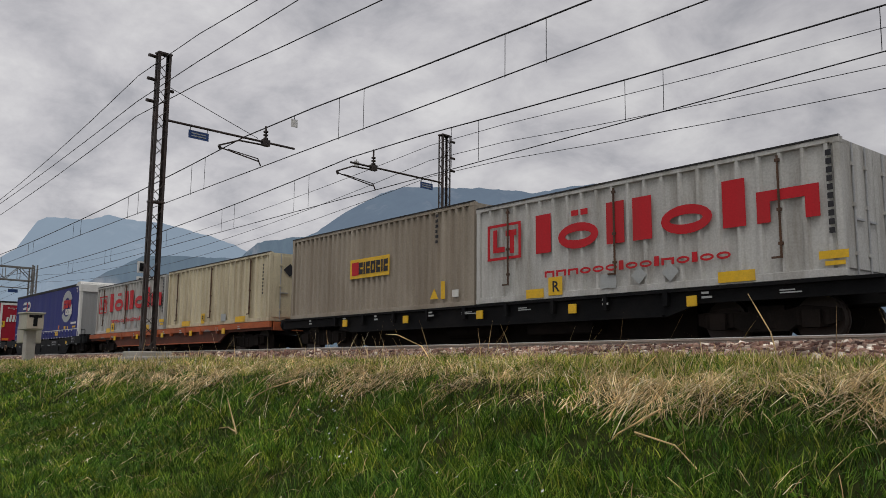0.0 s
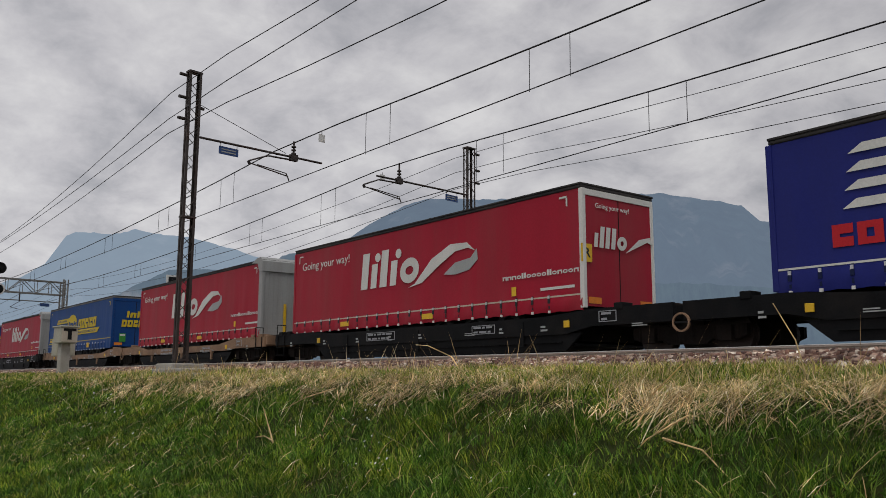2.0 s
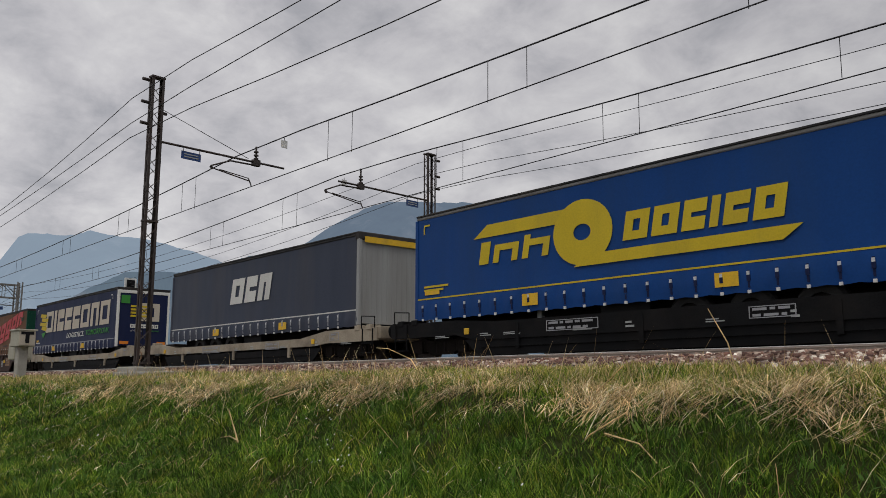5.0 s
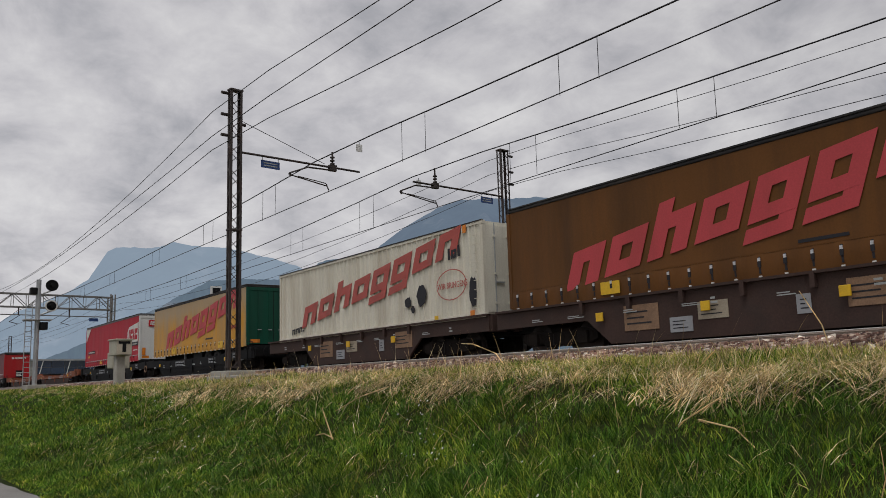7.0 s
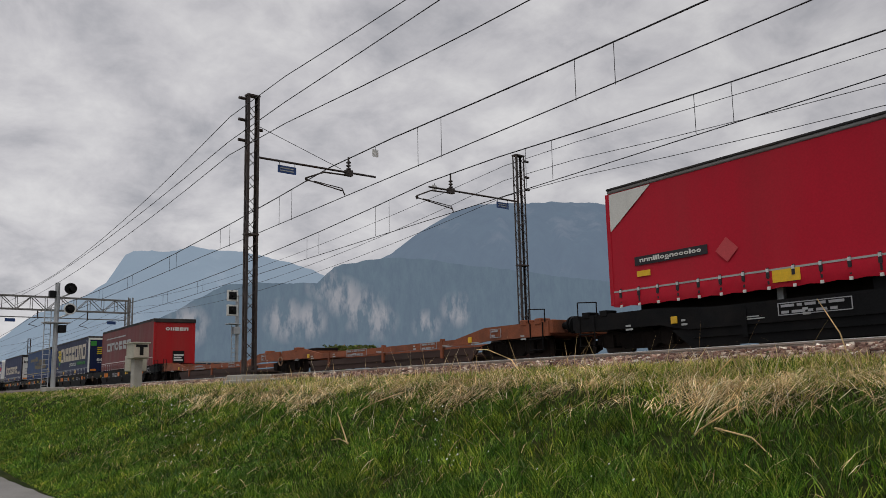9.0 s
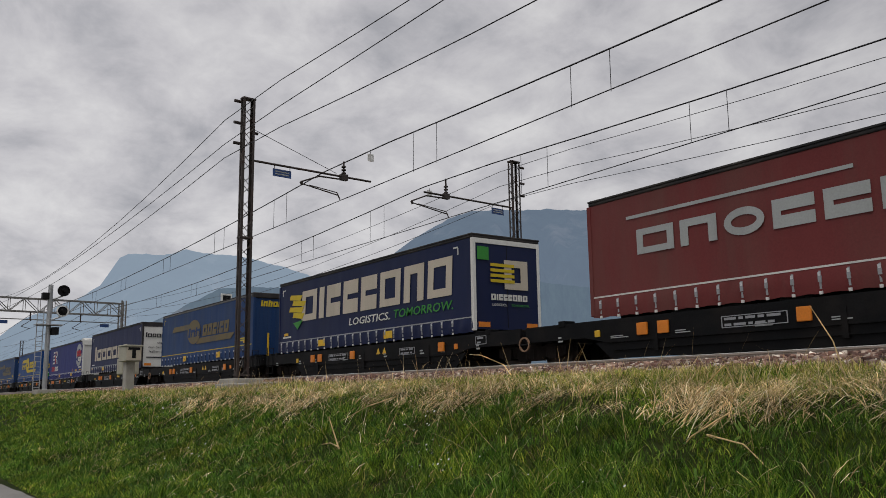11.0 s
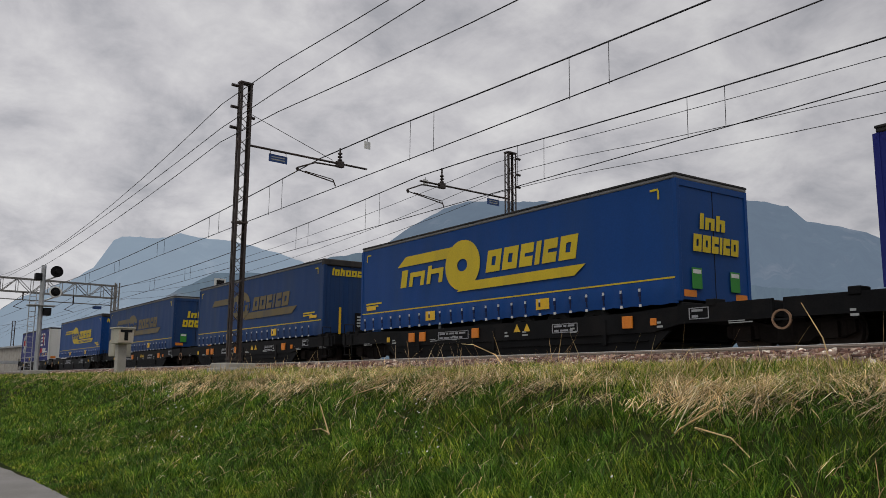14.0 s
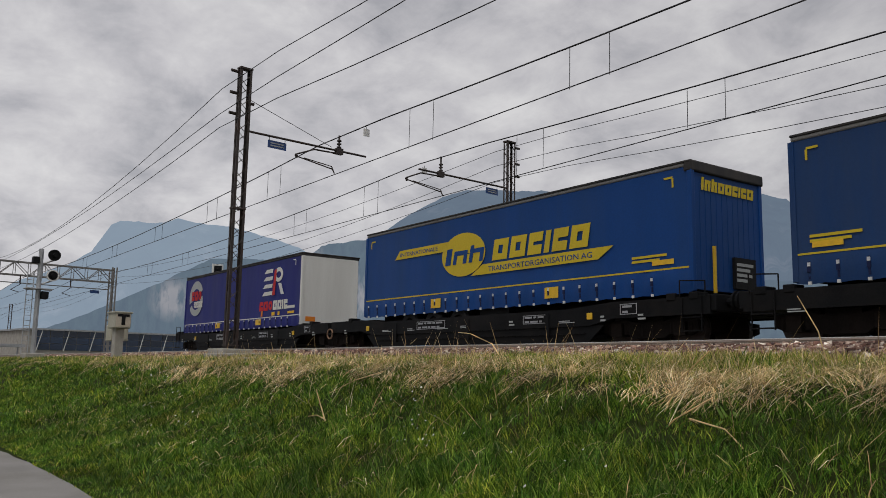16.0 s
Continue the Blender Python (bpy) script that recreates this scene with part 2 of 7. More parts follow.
def box(bm, x0, x1, y0, y1, z0, z1, bev=0.0):
    vs = [bm.verts.new((x, y, z)) for x in (x0, x1) for y in (y0, y1) for z in (z0, z1)]
    fs = [bm.faces.new([vs[i] for i in q]) for q in ((0, 1, 3, 2), (4, 6, 7, 5), (0, 4, 5, 1), (2, 3, 7, 6), (0, 2, 6, 4), (1, 5, 7, 3))]
    if bev:
        es = {e for f in fs for e in f.edges}
        bmesh.ops.bevel(bm, geom=list(es), offset=bev, segments=2, affect="EDGES", profile=0.5)
    return bm


def B(*a):
    return box(bmesh.new(), *a)


def tube(bm, a, b, r, n=8, r2=None):
    a, b = Vector(a), Vector(b)
    q = (b - a).to_track_quat("Z", "Y")
    r2 = r if r2 is None else r2
    lo = [bm.verts.new(a + q @ Vector((r * math.cos(2 * math.pi * k / n), r * math.sin(2 * math.pi * k / n), 0))) for k in range(n)]
    hi = [bm.verts.new(b + q @ Vector((r2 * math.cos(2 * math.pi * k / n), r2 * math.sin(2 * math.pi * k / n), 0))) for k in range(n)]
    for k in range(n):
        bm.faces.new((lo[k], lo[(k + 1) % n], hi[(k + 1) % n], hi[k]))
    bm.faces.new(lo[::-1])
    bm.faces.new(hi)
    return bm


def prism(bm, outline, y0, y1):
    """A plate with an outline in x, z from y0 to y1."""
    a = [bm.verts.new((x, y0, z)) for x, z in outline]
    b = [bm.verts.new((x, y1, z)) for x, z in outline]
    n = len(outline)
    fs = [bm.faces.new(a), bm.faces.new(b[::-1])]
    for k in range(n):
        fs.append(bm.faces.new((a[k], b[k], b[(k + 1) % n], a[(k + 1) % n])))
    bmesh.ops.recalc_face_normals(bm, faces=fs)
    return bm


def ring(bm, cx, cz, rx, rz, w, y0, y1, n=24, a0=0.0, a1=360.0, slant=0.0):
    """An elliptic ring, or an arc of one, as a plate."""
    full = a1 - a0 >= 359.9
    m = n if full else n + 1
    rows = []
    for k in range(m):
        a = radians(a0 + (a1 - a0) * k / n)
        c, s = math.cos(a), math.sin(a)
        rows.append([bm.verts.new((cx + (rx - d) * c + slant * (rz - d) * s, y, cz + (rz - d) * s)) for d in (0, w) for y in (y0, y1)])
    for k in range(n):
        p, q = rows[k], rows[(k + 1) % m]
        for i, j in ((0, 1), (1, 3), (3, 2), (2, 0)):
            bm.faces.new((p[i], q[i], q[j], p[j]))
    if not full:
        bm.faces.new([rows[0][i] for i in (0, 1, 3, 2)])
        bm.faces.new([rows[-1][i] for i in (2, 3, 1, 0)])
    bmesh.ops.recalc_face_normals(bm, faces=bm.faces[:])
    return bm


# ---- ground ----
def ground_z(x, y):
    """Height of the ground: path, bank, shoulder, track bed."""
    e = 2.45 + 0.12 * math.sin(x * 0.4)
    pts = [(-400, -0.6), (-1.2, 0.0), (e, 0.0), (e + 0.25, 0.03), (4.3, 0.36), (5.3, 0.78), (6.1, 1.22), (6.8, 1.50), (7.6, 1.66), (8.6, 1.74), (9.3, 1.78), (10.0, 1.85), (30, 1.85), (34, 1.2), (60, 0.6), (5000, 0.6)]
    for (a, za), (b, zb) in zip(pts, pts[1:]):
        if y <= b:
            z = za + (zb - za) * (y - a) / (b - a)
            break
    if e + 0.1 < y < 9.5:
        k = min(1, (y - e) / 1.0) * min(1, (9.5 - y) / 1.0)
        z += k * (0.10 * noise.noise((x * 0.35, y * 0.5, 1.7)) + 0.05 * noise.noise((x * 1.3, y * 1.3, 5.1)))
    return lev(z)


def ground_sheet():
    xs = [-4600, -2000, -900, -400, -220, -140, -100, -80] + [-66 + 2 * k for k in range(8)] + [-50 + 0.6 * k for k in range(97)] + [10, 14, 20, 30, 60, 120, 300, 900, 2000, 4600]
    ys = [-4600, -1500, -400, -100, -30, -8, -3, -1.2, 0.5, 1.6, 2.2] + [2.45 + 0.22 * k for k in range(34)] + [10.0, 11, 30, 34, 44, 60, 120, 300, 900, 2000, 4600]
    v = [(x, y, ground_z(x, y)) for x in xs for y in ys]
    n = len(ys)
    f = [(i * n + j, (i + 1) * n + j, (i + 1) * n + j + 1, i * n + j + 1) for i in range(len(xs) - 1) for j in range(n - 1)]
    me = bpy.data.meshes.new("ground")
    me.from_pydata(v, [], f)
    for q in me.polygons:
        q.use_smooth = True
    me.materials.append(M["soil"])
    return tagged(new("ground", me), "grassy railway embankment with soil showing between blades", "ground", kind="structure")


ground_sheet()


def path_sheet():
    bm = bmesh.new()
    xs = [-300, -120, -60] + [-40 + 0.5 * k for k in range(101)] + [30, 120, 300]
    rows = []
    for x in xs:
        e = 2.40 + 0.12 * math.sin(x * 0.4) + 0.05 * noise.noise((x * 2.1, 0, 0))
        rows.append([bm.verts.new((x, y, lev(z))) for y, z in ((-1.3, -0.05), (-1.1, 0.015), (e - 0.04, 0.015), (e + 0.03, -0.03))])
    for a, b in zip(rows, rows[1:]):
        for j in range(3):
            bm.faces.new((a[j], b[j], b[j + 1], a[j + 1]))
    bmesh.ops.recalc_face_normals(bm, faces=bm.faces[:])
    tagged(link("road", bm, M["asphalt"]), "pale worn asphalt path along the foot of the bank", "path", kind="structure")


path_sheet()


def ballast_bed():
    bm = bmesh.new()
    xs = [-900, -300, -150, -80] + [-60 + 2 * k for k in range(36)] + [30, 100, 400]
    prof = [(9.25, 1.72), (9.45, 1.80), (10.15, 1.985), (13.9, 1.985), (14.1, 1.93), (14.3, 1.985), (18.1, 1.985), (18.8, 1.78), (19.2, 1.7)]
    rows = [[bm.verts.new((x, y, lev(z))) for y, z in prof] for x in xs]
    for a, b in zip(rows, rows[1:]):
        for j in range(len(prof) - 1):
            bm.faces.new((a[j], b[j], b[j + 1], a[j + 1]))
    bmesh.ops.recalc_face_normals(bm, faces=bm.faces[:])
    tagged(link("track_bed", bm, M["gravel"]), "brown crushed stone track bed", "ballast", kind="structure")


ballast_bed()


def rails():
    for y0 in (TN, TF):
        for side in (-0.7525, 0.7525):
            y = y0 + side
            rail = thing("rail", "weathered steel rail with a polished head on the track bed", "rail", "running rails", (0, y, 0))
            bm = bmesh.new()
            prof = [(-0.075, -0.172), (0.075, -0.172), (0.075, -0.155), (0.012, -0.135), (0.010, -0.045), (0.034, -0.035), (0.034, -0.008), (-0.034, -0.008), (-0.034, -0.035), (-0.010, -0.045), (-0.012, -0.135), (-0.075, -0.155)]
            a = [bm.verts.new((-600, p, RAIL + q)) for p, q in prof]
            b = [bm.verts.new((300, p, RAIL + q)) for p, q in prof]
            for k in range(len(prof)):
                bm.faces.new((a[k], b[k], b[(k + 1) % len(prof)], a[(k + 1) % len(prof)]))
            bmesh.ops.recalc_face_normals(bm, faces=bm.faces[:])
            part("web", bm, M["rail"], rail)
            part("head", B(-600, 300, -0.036, 0.036, RAIL - 0.010, RAIL), M["railtop"], rail, "polished rail head")


rails()


def sleepers():
    me = bpy.data.meshes.new("sleeper")
    bm = bmesh.new()
    box(bm, -0.13, 0.13, -1.2, 1.2, RAIL - 0.36, RAIL - 0.165, 0.02)
    bm.to_mesh(me)
    bm.free()
    me.materials.append(M["concrete"])
    for k in range(100):
        s = new("sleeper", me)
        s.location, s.scale = (-52 + 0.6 * k, TN, lev(0)), (1, 1, TALL)
        tagged(s, "grey concrete sleeper bedded in ballast", "sleeper", "sleepers of the near track")


sleepers()


# ---- catenary ----
def lattice_mast(x, y, z0, z1, w=0.36, name="lattice_mast", label="dark lattice steel catenary mast on a concrete base", wx=None):
    m = thing(name, label, "mast", "catenary masts", (x, y, 0))
    wx = wx or w * 0.5
    for sx in (-1, 1):
        for sy in (-1, 1):
            bm = bmesh.new()
            cx, cy = sx * wx / 2, sy * w / 2
            box(bm, min(cx, cx - sx * 0.06), max(cx, cx - sx * 0.06), cy - 0.006, cy + 0.006, z0, z1)
            box(bm, cx - 0.006, cx + 0.006, min(cy, cy - sy * 0.06), max(cy, cy - sy * 0.06), z0, z1)
            part("upright", bm, M["steel_dark"], m)
    h, step = z0, 0.36
    k = 0
    while h + step < z1:
        bm = bmesh.new()
        for sx in (-1, 1):
            s = 1 if (k + (sx > 0)) % 2 else -1
            tube(bm, (sx * wx / 2, -s * w / 2, h), (sx * wx / 2, s * w / 2, h + step), 0.011, 4)
        for sy in (-1, 1):
            s = 1 if (k + (sy > 0)) % 2 else -1
            tube(bm, (-s * wx / 2, sy * w / 2, h), (s * wx / 2, sy * w / 2, h + step), 0.011, 4)
        part("lacing", bm, M["steel_dark"], m)
        h += step
        k += 1
    for zc in (z0 + 0.1, (z0 + z1) * 0.5 - 0.1, z1 - 0.02):
        part("collar", B(-wx / 2 - 0.02, wx / 2 + 0.02, -w / 2 - 0.02, w / 2 + 0.02, zc, zc + 0.05), M["steel_dark"], m)
    part("foot", box(bmesh.new(), -0.45, 0.45, -0.45, 0.45, z0 - 0.5, z0 + 0.02, 0.03), M["concrete"], m, "concrete mast base")
    return m


def bracket(parent, x, y, d, zb, ztip, reach, zmess, yreg, zreg, ytrack, sign_at):
    """The registration arm: d is +1 towards rising y."""
    L = lambda yy: yy - y
    bm = tube(bmesh.new(), (0.05, 0.2 * d, zb), (0.05, L(reach), ztip), 0.036, 8)
    part("arm", bm, M["steel_dark"], parent)
    zat = zb + (ztip - zb) * (ytrack - y - 0.2 * d) / (reach - y - 0.2 * d)
    bm = bmesh.new()
    tube(bm, (0.05, L(ytrack), zat), (0.05, L(ytrack), zmess - 0.05), 0.03, 6)
    for k in range(3):
        tube(bm, (0.05, L(ytrack), zat + 0.10 + 0.11 * k), (0.05, L(ytrack), zat + 0.14 + 0.11 * k), 0.075, 10)
    box(bm, -0.02, 0.12, L(ytrack) - 0.12, L(ytrack) + 0.12, zat - 0.12, zat + 0.08)
    part("insulator", bm, M["steel_dark"], parent, "ribbed post insulator")
    bm = bmesh.new()
    kn = L(ytrack) - 0.15
    ko = L(ytrack) - 1.55
    tube(bm, (0.05, kn + 0.1, zat - 0.10), (0.05, kn - 0.75, zat - 0.13), 0.028, 6)
    tube(bm, (0.05, kn - 0.75, zat - 0.13), (0.05, ko, zat - 0.42), 0.028, 6)
    tube(bm, (0.05, ko, zat - 0.42), (0.05, ko + 0.06, zat - 0.52), 0.045, 6)
    tube(bm, (0.05, ko, zat - 0.47), (0.05, L(yreg) - 0.1, zreg + 0.14), 0.020, 6)
    tube(bm, (0.05, ko + 0.3, zat - 0.48), (0.05, L(yreg) - 0.1, zreg + 0.22), 0.016, 6)
    tube(bm, (0.05, L(yreg) - 0.1, zreg + 0.20), (0.05, L(yreg), zreg), 0.02, 6)
    part("steady_arm", bm, M["steel_dark"], parent)
    zs = zb + (ztip - zb) * (sign_at - y) / (reach - y)
    bm = box(bmesh.new(), 0.02, 0.03, L(sign_at) - 0.31, L(sign_at) + 0.31, zs - 0.36, zs - 0.12)
    s = part("warning_plate", bm, M["blue_sign"], parent, "blue enamel warning plate")
    for z in (zs - 0.20, zs - 0.28):
        part("line_of_writing", B(0.031, 0.036, L(sign_at) - 0.23, L(sign_at) + 0.23, z - 0.016, z + 0.016), M["paint_grey"], s)
    for yy in (-0.26, 0.26):
        part("hanger", tube(bmesh.new(), (0.03, L(sign_at) + yy, zs - 0.14), (0.03, L(sign_at) + yy, zs + 0.03), 0.01, 4), M["steel_dark"], s)


mast_n = lattice_mast(XM, YM, 2.04, 10.49)
bracket(mast_n, XM, YM, 1, 8.58, 8.62, 13.03, 9.18, 11.85, CONTACT, TN, 9.81)
part("stay", tube(bmesh.new(), (0.05, 0.2, 9.55), (0.05, 3.05, 8.68), 0.010, 5), M["wire"], mast_n)
for z, sd in ((10.40, -1), (9.72, -1), (9.08, -1), (9.50, 1)):
    bm = tube(bmesh.new(), (-0.1, sd * 0.18, z), (-0.1, sd * 0.38, z), 0.05, 8)
    part("line_insulator", bm, M["steel_dark"], mast_n)

mast_f = lattice_mast(XM, YF, 1.9, 10.55, 0.42, label="dark lattice steel catenary mast beyond the far track")
bracket(mast_f, XM, YF, -1, 8.66, 8.62, 15.2, 9.32, 16.3, CONTACT, TF, 18.74)
for z in (10.35, 9.7, 9.2):
    part("line_insulator", tube(bmesh.new(), (0.1, 0.2, z), (0.1, 0.42, z), 0.05, 8), M["steel_dark"], mast_f)

SPAN = 56.0


def sag_z(x, z_hi, z_lo, z_left=None):
    """A wire hung at every mast; the span beyond the masts may hang lower or higher."""
    u = ((x - XM) / SPAN) % 1.0
    z_lo = z_left if z_left is not None and x < XM else z_lo
    return z_lo + (z_hi - z_lo) * (2 * u - 1) ** 2


def wire(name, label, rows, r, group):
    cu = bpy.data.curves.new(name, "CURVE")
    cu.dimensions, cu.bevel_depth, cu.bevel_resolution = "3D", r, 1
    sp = cu.splines.new("POLY")
    sp.points.add(len(rows) - 1)
    for q, c in zip(sp.points, rows):
        q.co = (along(c[0], c[1]), c[1], lev(c[2]), 1)
    ob = new(name, cu)
    cu.materials.append(M["wire"])
    return tagged(ob, label, "wire", group)


XS = [-330 + 4 * k for k in range(96)]
for ty, top, low in ((TN, 9.17, 8.54), (TF, 9.32, 8.57)):
    wire("contact_wire", "dark copper contact wire hung over the track", [(-330, ty, CONTACT), (XM, ty - 0.1 if ty == TN else ty + 0.1, CONTACT), (60, ty, CONTACT)], 0.013, "overhead wires")
    wire("messenger_wire", "sagging dark messenger wire carrying the contact wire", [(x, ty, sag_z(x, top, low)) for x in XS], 0.018, "overhead wires")
# droppers in pairs
DROPS = {TN: (-9.55, -10.67, -15.64, -16.75, -24.87, -25.94, -30.9, -32.0, -38.0, -39.1, -46, -47, -53, -54, -3.6, -4.8), TF: (-9.37, -10.43, -15.51, -16.68, -24.7, -25.74, -30.7, -31.9, -38.0, -39.1, -46, -47, -53, -54, -3.6, -4.7)}
for ty, xs in DROPS.items():
    top, low = (9.17, 8.54) if ty == TN else (9.32, 8.57)
    for x in xs:
        wire("dropper", "thin vertical dropper between messenger and contact wire", [(x, ty, CONTACT), (x + 0.01, ty, sag_z(x, top, low))], 0.008, "droppers")
# a small white plate on each messenger wire
for ty, x, z in ((TN, -19.03, 9.02), (TF, -21.6, 9.1)):
    t_ = thing("span_plate", "small white enamel plate hung on the messenger wire", "plate", "span plates", (x, ty, z))
    part("plate", box(bmesh.new(), -0.008, 0.008, -0.11, 0.11, -0.30, -0.06, 0.003), M["white_paint"], t_)
    part("hook", tube(bmesh.new(), (0, 0, -0.08), (0, 0, 0.02), 0.01, 5), M["wire"], t_)
# feeders on the near masts
for z, zr, zl in ((10.33, 9.24, 8.77), (9.46, 9.08, 8.70), (9.02, 7.69, 8.13)):
    wire("feeder_wire", "slack dark feeder wire strung from mast to mast", [(x, YM - 0.2, sag_z(x, z, zr, zl)) for x in XS], 0.011, "feeder wires")
for z, zl, yy in ((10.62, 9.72, 20.1), (10.05, 8.68, 20.1), (9.36, 8.14, 20.1)):
    wire("feeder_wire", "slack thin wire strung along the far masts", [(x, yy, sag_z(x, z, zl)) for x in XS], 0.010, "feeder wires")

# ---- distance ----
def hill(name, label, outline, dist, mat, depth, seed):
    """A ridge given as bearing and height angle, with folded flanks running down towards the valley."""
    bm = bmesh.new()
    fine = []
    for (a, e), (a2, e2) in zip(outline, outline[1:]):
        n = max(2, int(abs(a2 - a) / 0.22))
        fine += [(a + (a2 - a) * k / n, e + (e2 - e) * k / n) for k in range(n)]
    fine.append(outline[-1])
    rows = []
    N = 22
    for a, e in fine:
        col = []
        e = e + 0.10 * noise.noise((a * 1.1, seed, 0)) + 0.05 * noise.noise((a * 4, seed, 3))
        for j in range(N + 1):
            u = j / N
            d = dist - depth * u + dist * 0.05 * noise.noise((a * 0.35, u * 3, seed)) * u + dist * 0.03 * noise.noise((a * 1.2, u * 4, seed + 5)) * min(1, 3 * u)
            h = dist * math.tan(radians(e)) * (1 - u) ** 1.15 * (1 + 0.10 * noise.noise((a * 0.5, u * 5, seed + 9)) * math.sin(math.pi * u))
            col.append(bm.verts.new((-d * math.sin(radians(a)), d * math.cos(radians(a)), 1.6 + h)))
        rows.append(col)
    for p, q in zip(rows, rows[1:]):
        for j in range(N):
            bm.faces.new((p[j], q[j], q[j + 1], p[j + 1]))
    bmesh.ops.recalc_face_normals(bm, faces=bm.faces[:])
    return tagged(link(name, bm, mat, None, "", True), label, "mountain", kind="structure")


def far_material(name, forest, rock, haze, haze_amount, rock_scale, rock_from, cliffs=()):
    """Wooded slopes with bare rock; haze is put in as the backdrop's own bluish glow."""
    m = bpy.data.materials.new(name)
    m.use_nodes = True
    n, l = m.node_tree.nodes, m.node_tree.links
    b = n["Principled BSDF"]
    b.inputs["Roughness"].default_value, b.inputs["Specular IOR Level"].default_value = 1.0, 0.0
    co = n.new("ShaderNodeTexCoord")
    mp = n.new("ShaderNodeMapping")
    mp.inputs["Scale"].default_value = (1, 1, 0.35)
    if cliffs:
        unit = n.new("ShaderNodeVectorMath"); unit.operation = "NORMALIZE"
        l.new(co.outputs["Object"], unit.inputs[0])
        l.new(unit.outputs[0], mp.inputs[0])
    else:
        l.new(co.outputs["Object"], mp.inputs[0])
    nz = n.new("ShaderNodeTexNoise")
    nz.inputs["Scale"].default_value, nz.inputs["Detail"].default_value, nz.inputs["Roughness"].default_value = rock_scale, 8.0, 0.62
    l.new(mp.outputs[0], nz.inputs["Vector"])
    rp = n.new("ShaderNodeMapRange")
    rp.inputs["From Min"].default_value, rp.inputs["From Max"].default_value = rock_from, rock_from + 0.16
    l.new(nz.outputs[0], rp.inputs["Value"])
    bare = rp.outputs[0]
    if cliffs:
        # bare rock only where the woods break off
        near = None
        for c, r in cliffs:
            ds = n.new("ShaderNodeVectorMath"); ds.operation = "DISTANCE"
            ds.inputs[1].default_value = c
            l.new(unit.outputs[0], ds.inputs[0])
            mr = n.new("ShaderNodeMapRange")
            mr.inputs["From Min"].default_value, mr.inputs["From Max"].default_value = r, r * 0.4
            l.new(ds.outputs["Value"], mr.inputs["Value"])
            if near is None:
                near = mr.outputs[0]
            else:
                mxm = n.new("ShaderNodeMath"); mxm.operation = "MAXIMUM"
                l.new(near, mxm.inputs[0]); l.new(mr.outputs[0], mxm.inputs[1])
                near = mxm.outputs[0]
        cut = n.new("ShaderNodeMath"); cut.operation = "MULTIPLY"
        l.new(near, cut.inputs[0]); l.new(bare, cut.inputs[1])
        bare = cut.outputs[0]
    wood = n.new("ShaderNodeTexNoise")
    wood.inputs["Scale"].default_value, wood.inputs["Detail"].default_value, wood.inputs["Roughness"].default_value = rock_scale * 1.6, 10.0, 0.7
    l.new(mp.outputs[0], wood.inputs["Vector"])
    wr = n.new("ShaderNodeMapRange")
    wr.inputs["From Min"].default_value, wr.inputs["From Max"].default_value = 0.35, 0.65
    wr.inputs["To Min"].default_value, wr.inputs["To Max"].default_value = 0.3, 1.9
    l.new(wood.outputs[0], wr.inputs["Value"])
    ws = n.new("ShaderNodeVectorMath"); ws.operation = "SCALE"
    ws.inputs[0].default_value = forest
    l.new(wr.outputs[0], ws.inputs["Scale"])
    mx = n.new("ShaderNodeMix"); mx.data_type = "RGBA"
    mx.inputs[7].default_value = (*rock, 1)
    l.new(ws.outputs[0], mx.inputs[6])
    l.new(bare, mx.inputs[0])
    l.new(mx.outputs[2], b.inputs["Base Color"])
    # painted haze: bluish emission mixed over the slopes, which are no light source
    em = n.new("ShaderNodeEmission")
    em.inputs[0].default_value = (*haze, 1)
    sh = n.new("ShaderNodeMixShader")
    sh.inputs[0].default_value = haze_amount
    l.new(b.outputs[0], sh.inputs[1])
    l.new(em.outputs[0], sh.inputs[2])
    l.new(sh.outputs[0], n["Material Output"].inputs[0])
    return m


def on_slope(bearing, height, r):
    """A patch of bare rock as a direction up the valley, with its radius in degrees."""
    a, e = radians(bearing), radians(height)
    return ((-math.sin(a) * math.cos(e), math.cos(a) * math.cos(e), math.sin(e)), radians(r))


CLIFFS = [on_slope(63.6, 7.1, 1.5), on_slope(62.3, 6.2, 1.6), on_slope(61.0, 5.3, 1.9), on_slope(60.0, 4.6, 1.6), on_slope(64.6, 4.6, 1.5), on_slope(66.2, 4.7, 1.7), on_slope(72.5, 4.3, 1.6), on_slope(54.5, 5.2, 1.4), on_slope(56.6, 4.2, 1.2)]
# third colour and its amount are painted haze, heaviest on the farthest ridge
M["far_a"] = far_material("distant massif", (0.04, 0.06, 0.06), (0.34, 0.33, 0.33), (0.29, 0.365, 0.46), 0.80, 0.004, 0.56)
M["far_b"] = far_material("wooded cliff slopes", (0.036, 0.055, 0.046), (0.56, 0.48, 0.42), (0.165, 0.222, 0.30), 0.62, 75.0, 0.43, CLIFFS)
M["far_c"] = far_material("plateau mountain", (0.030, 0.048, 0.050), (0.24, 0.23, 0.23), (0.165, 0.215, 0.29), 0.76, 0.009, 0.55)
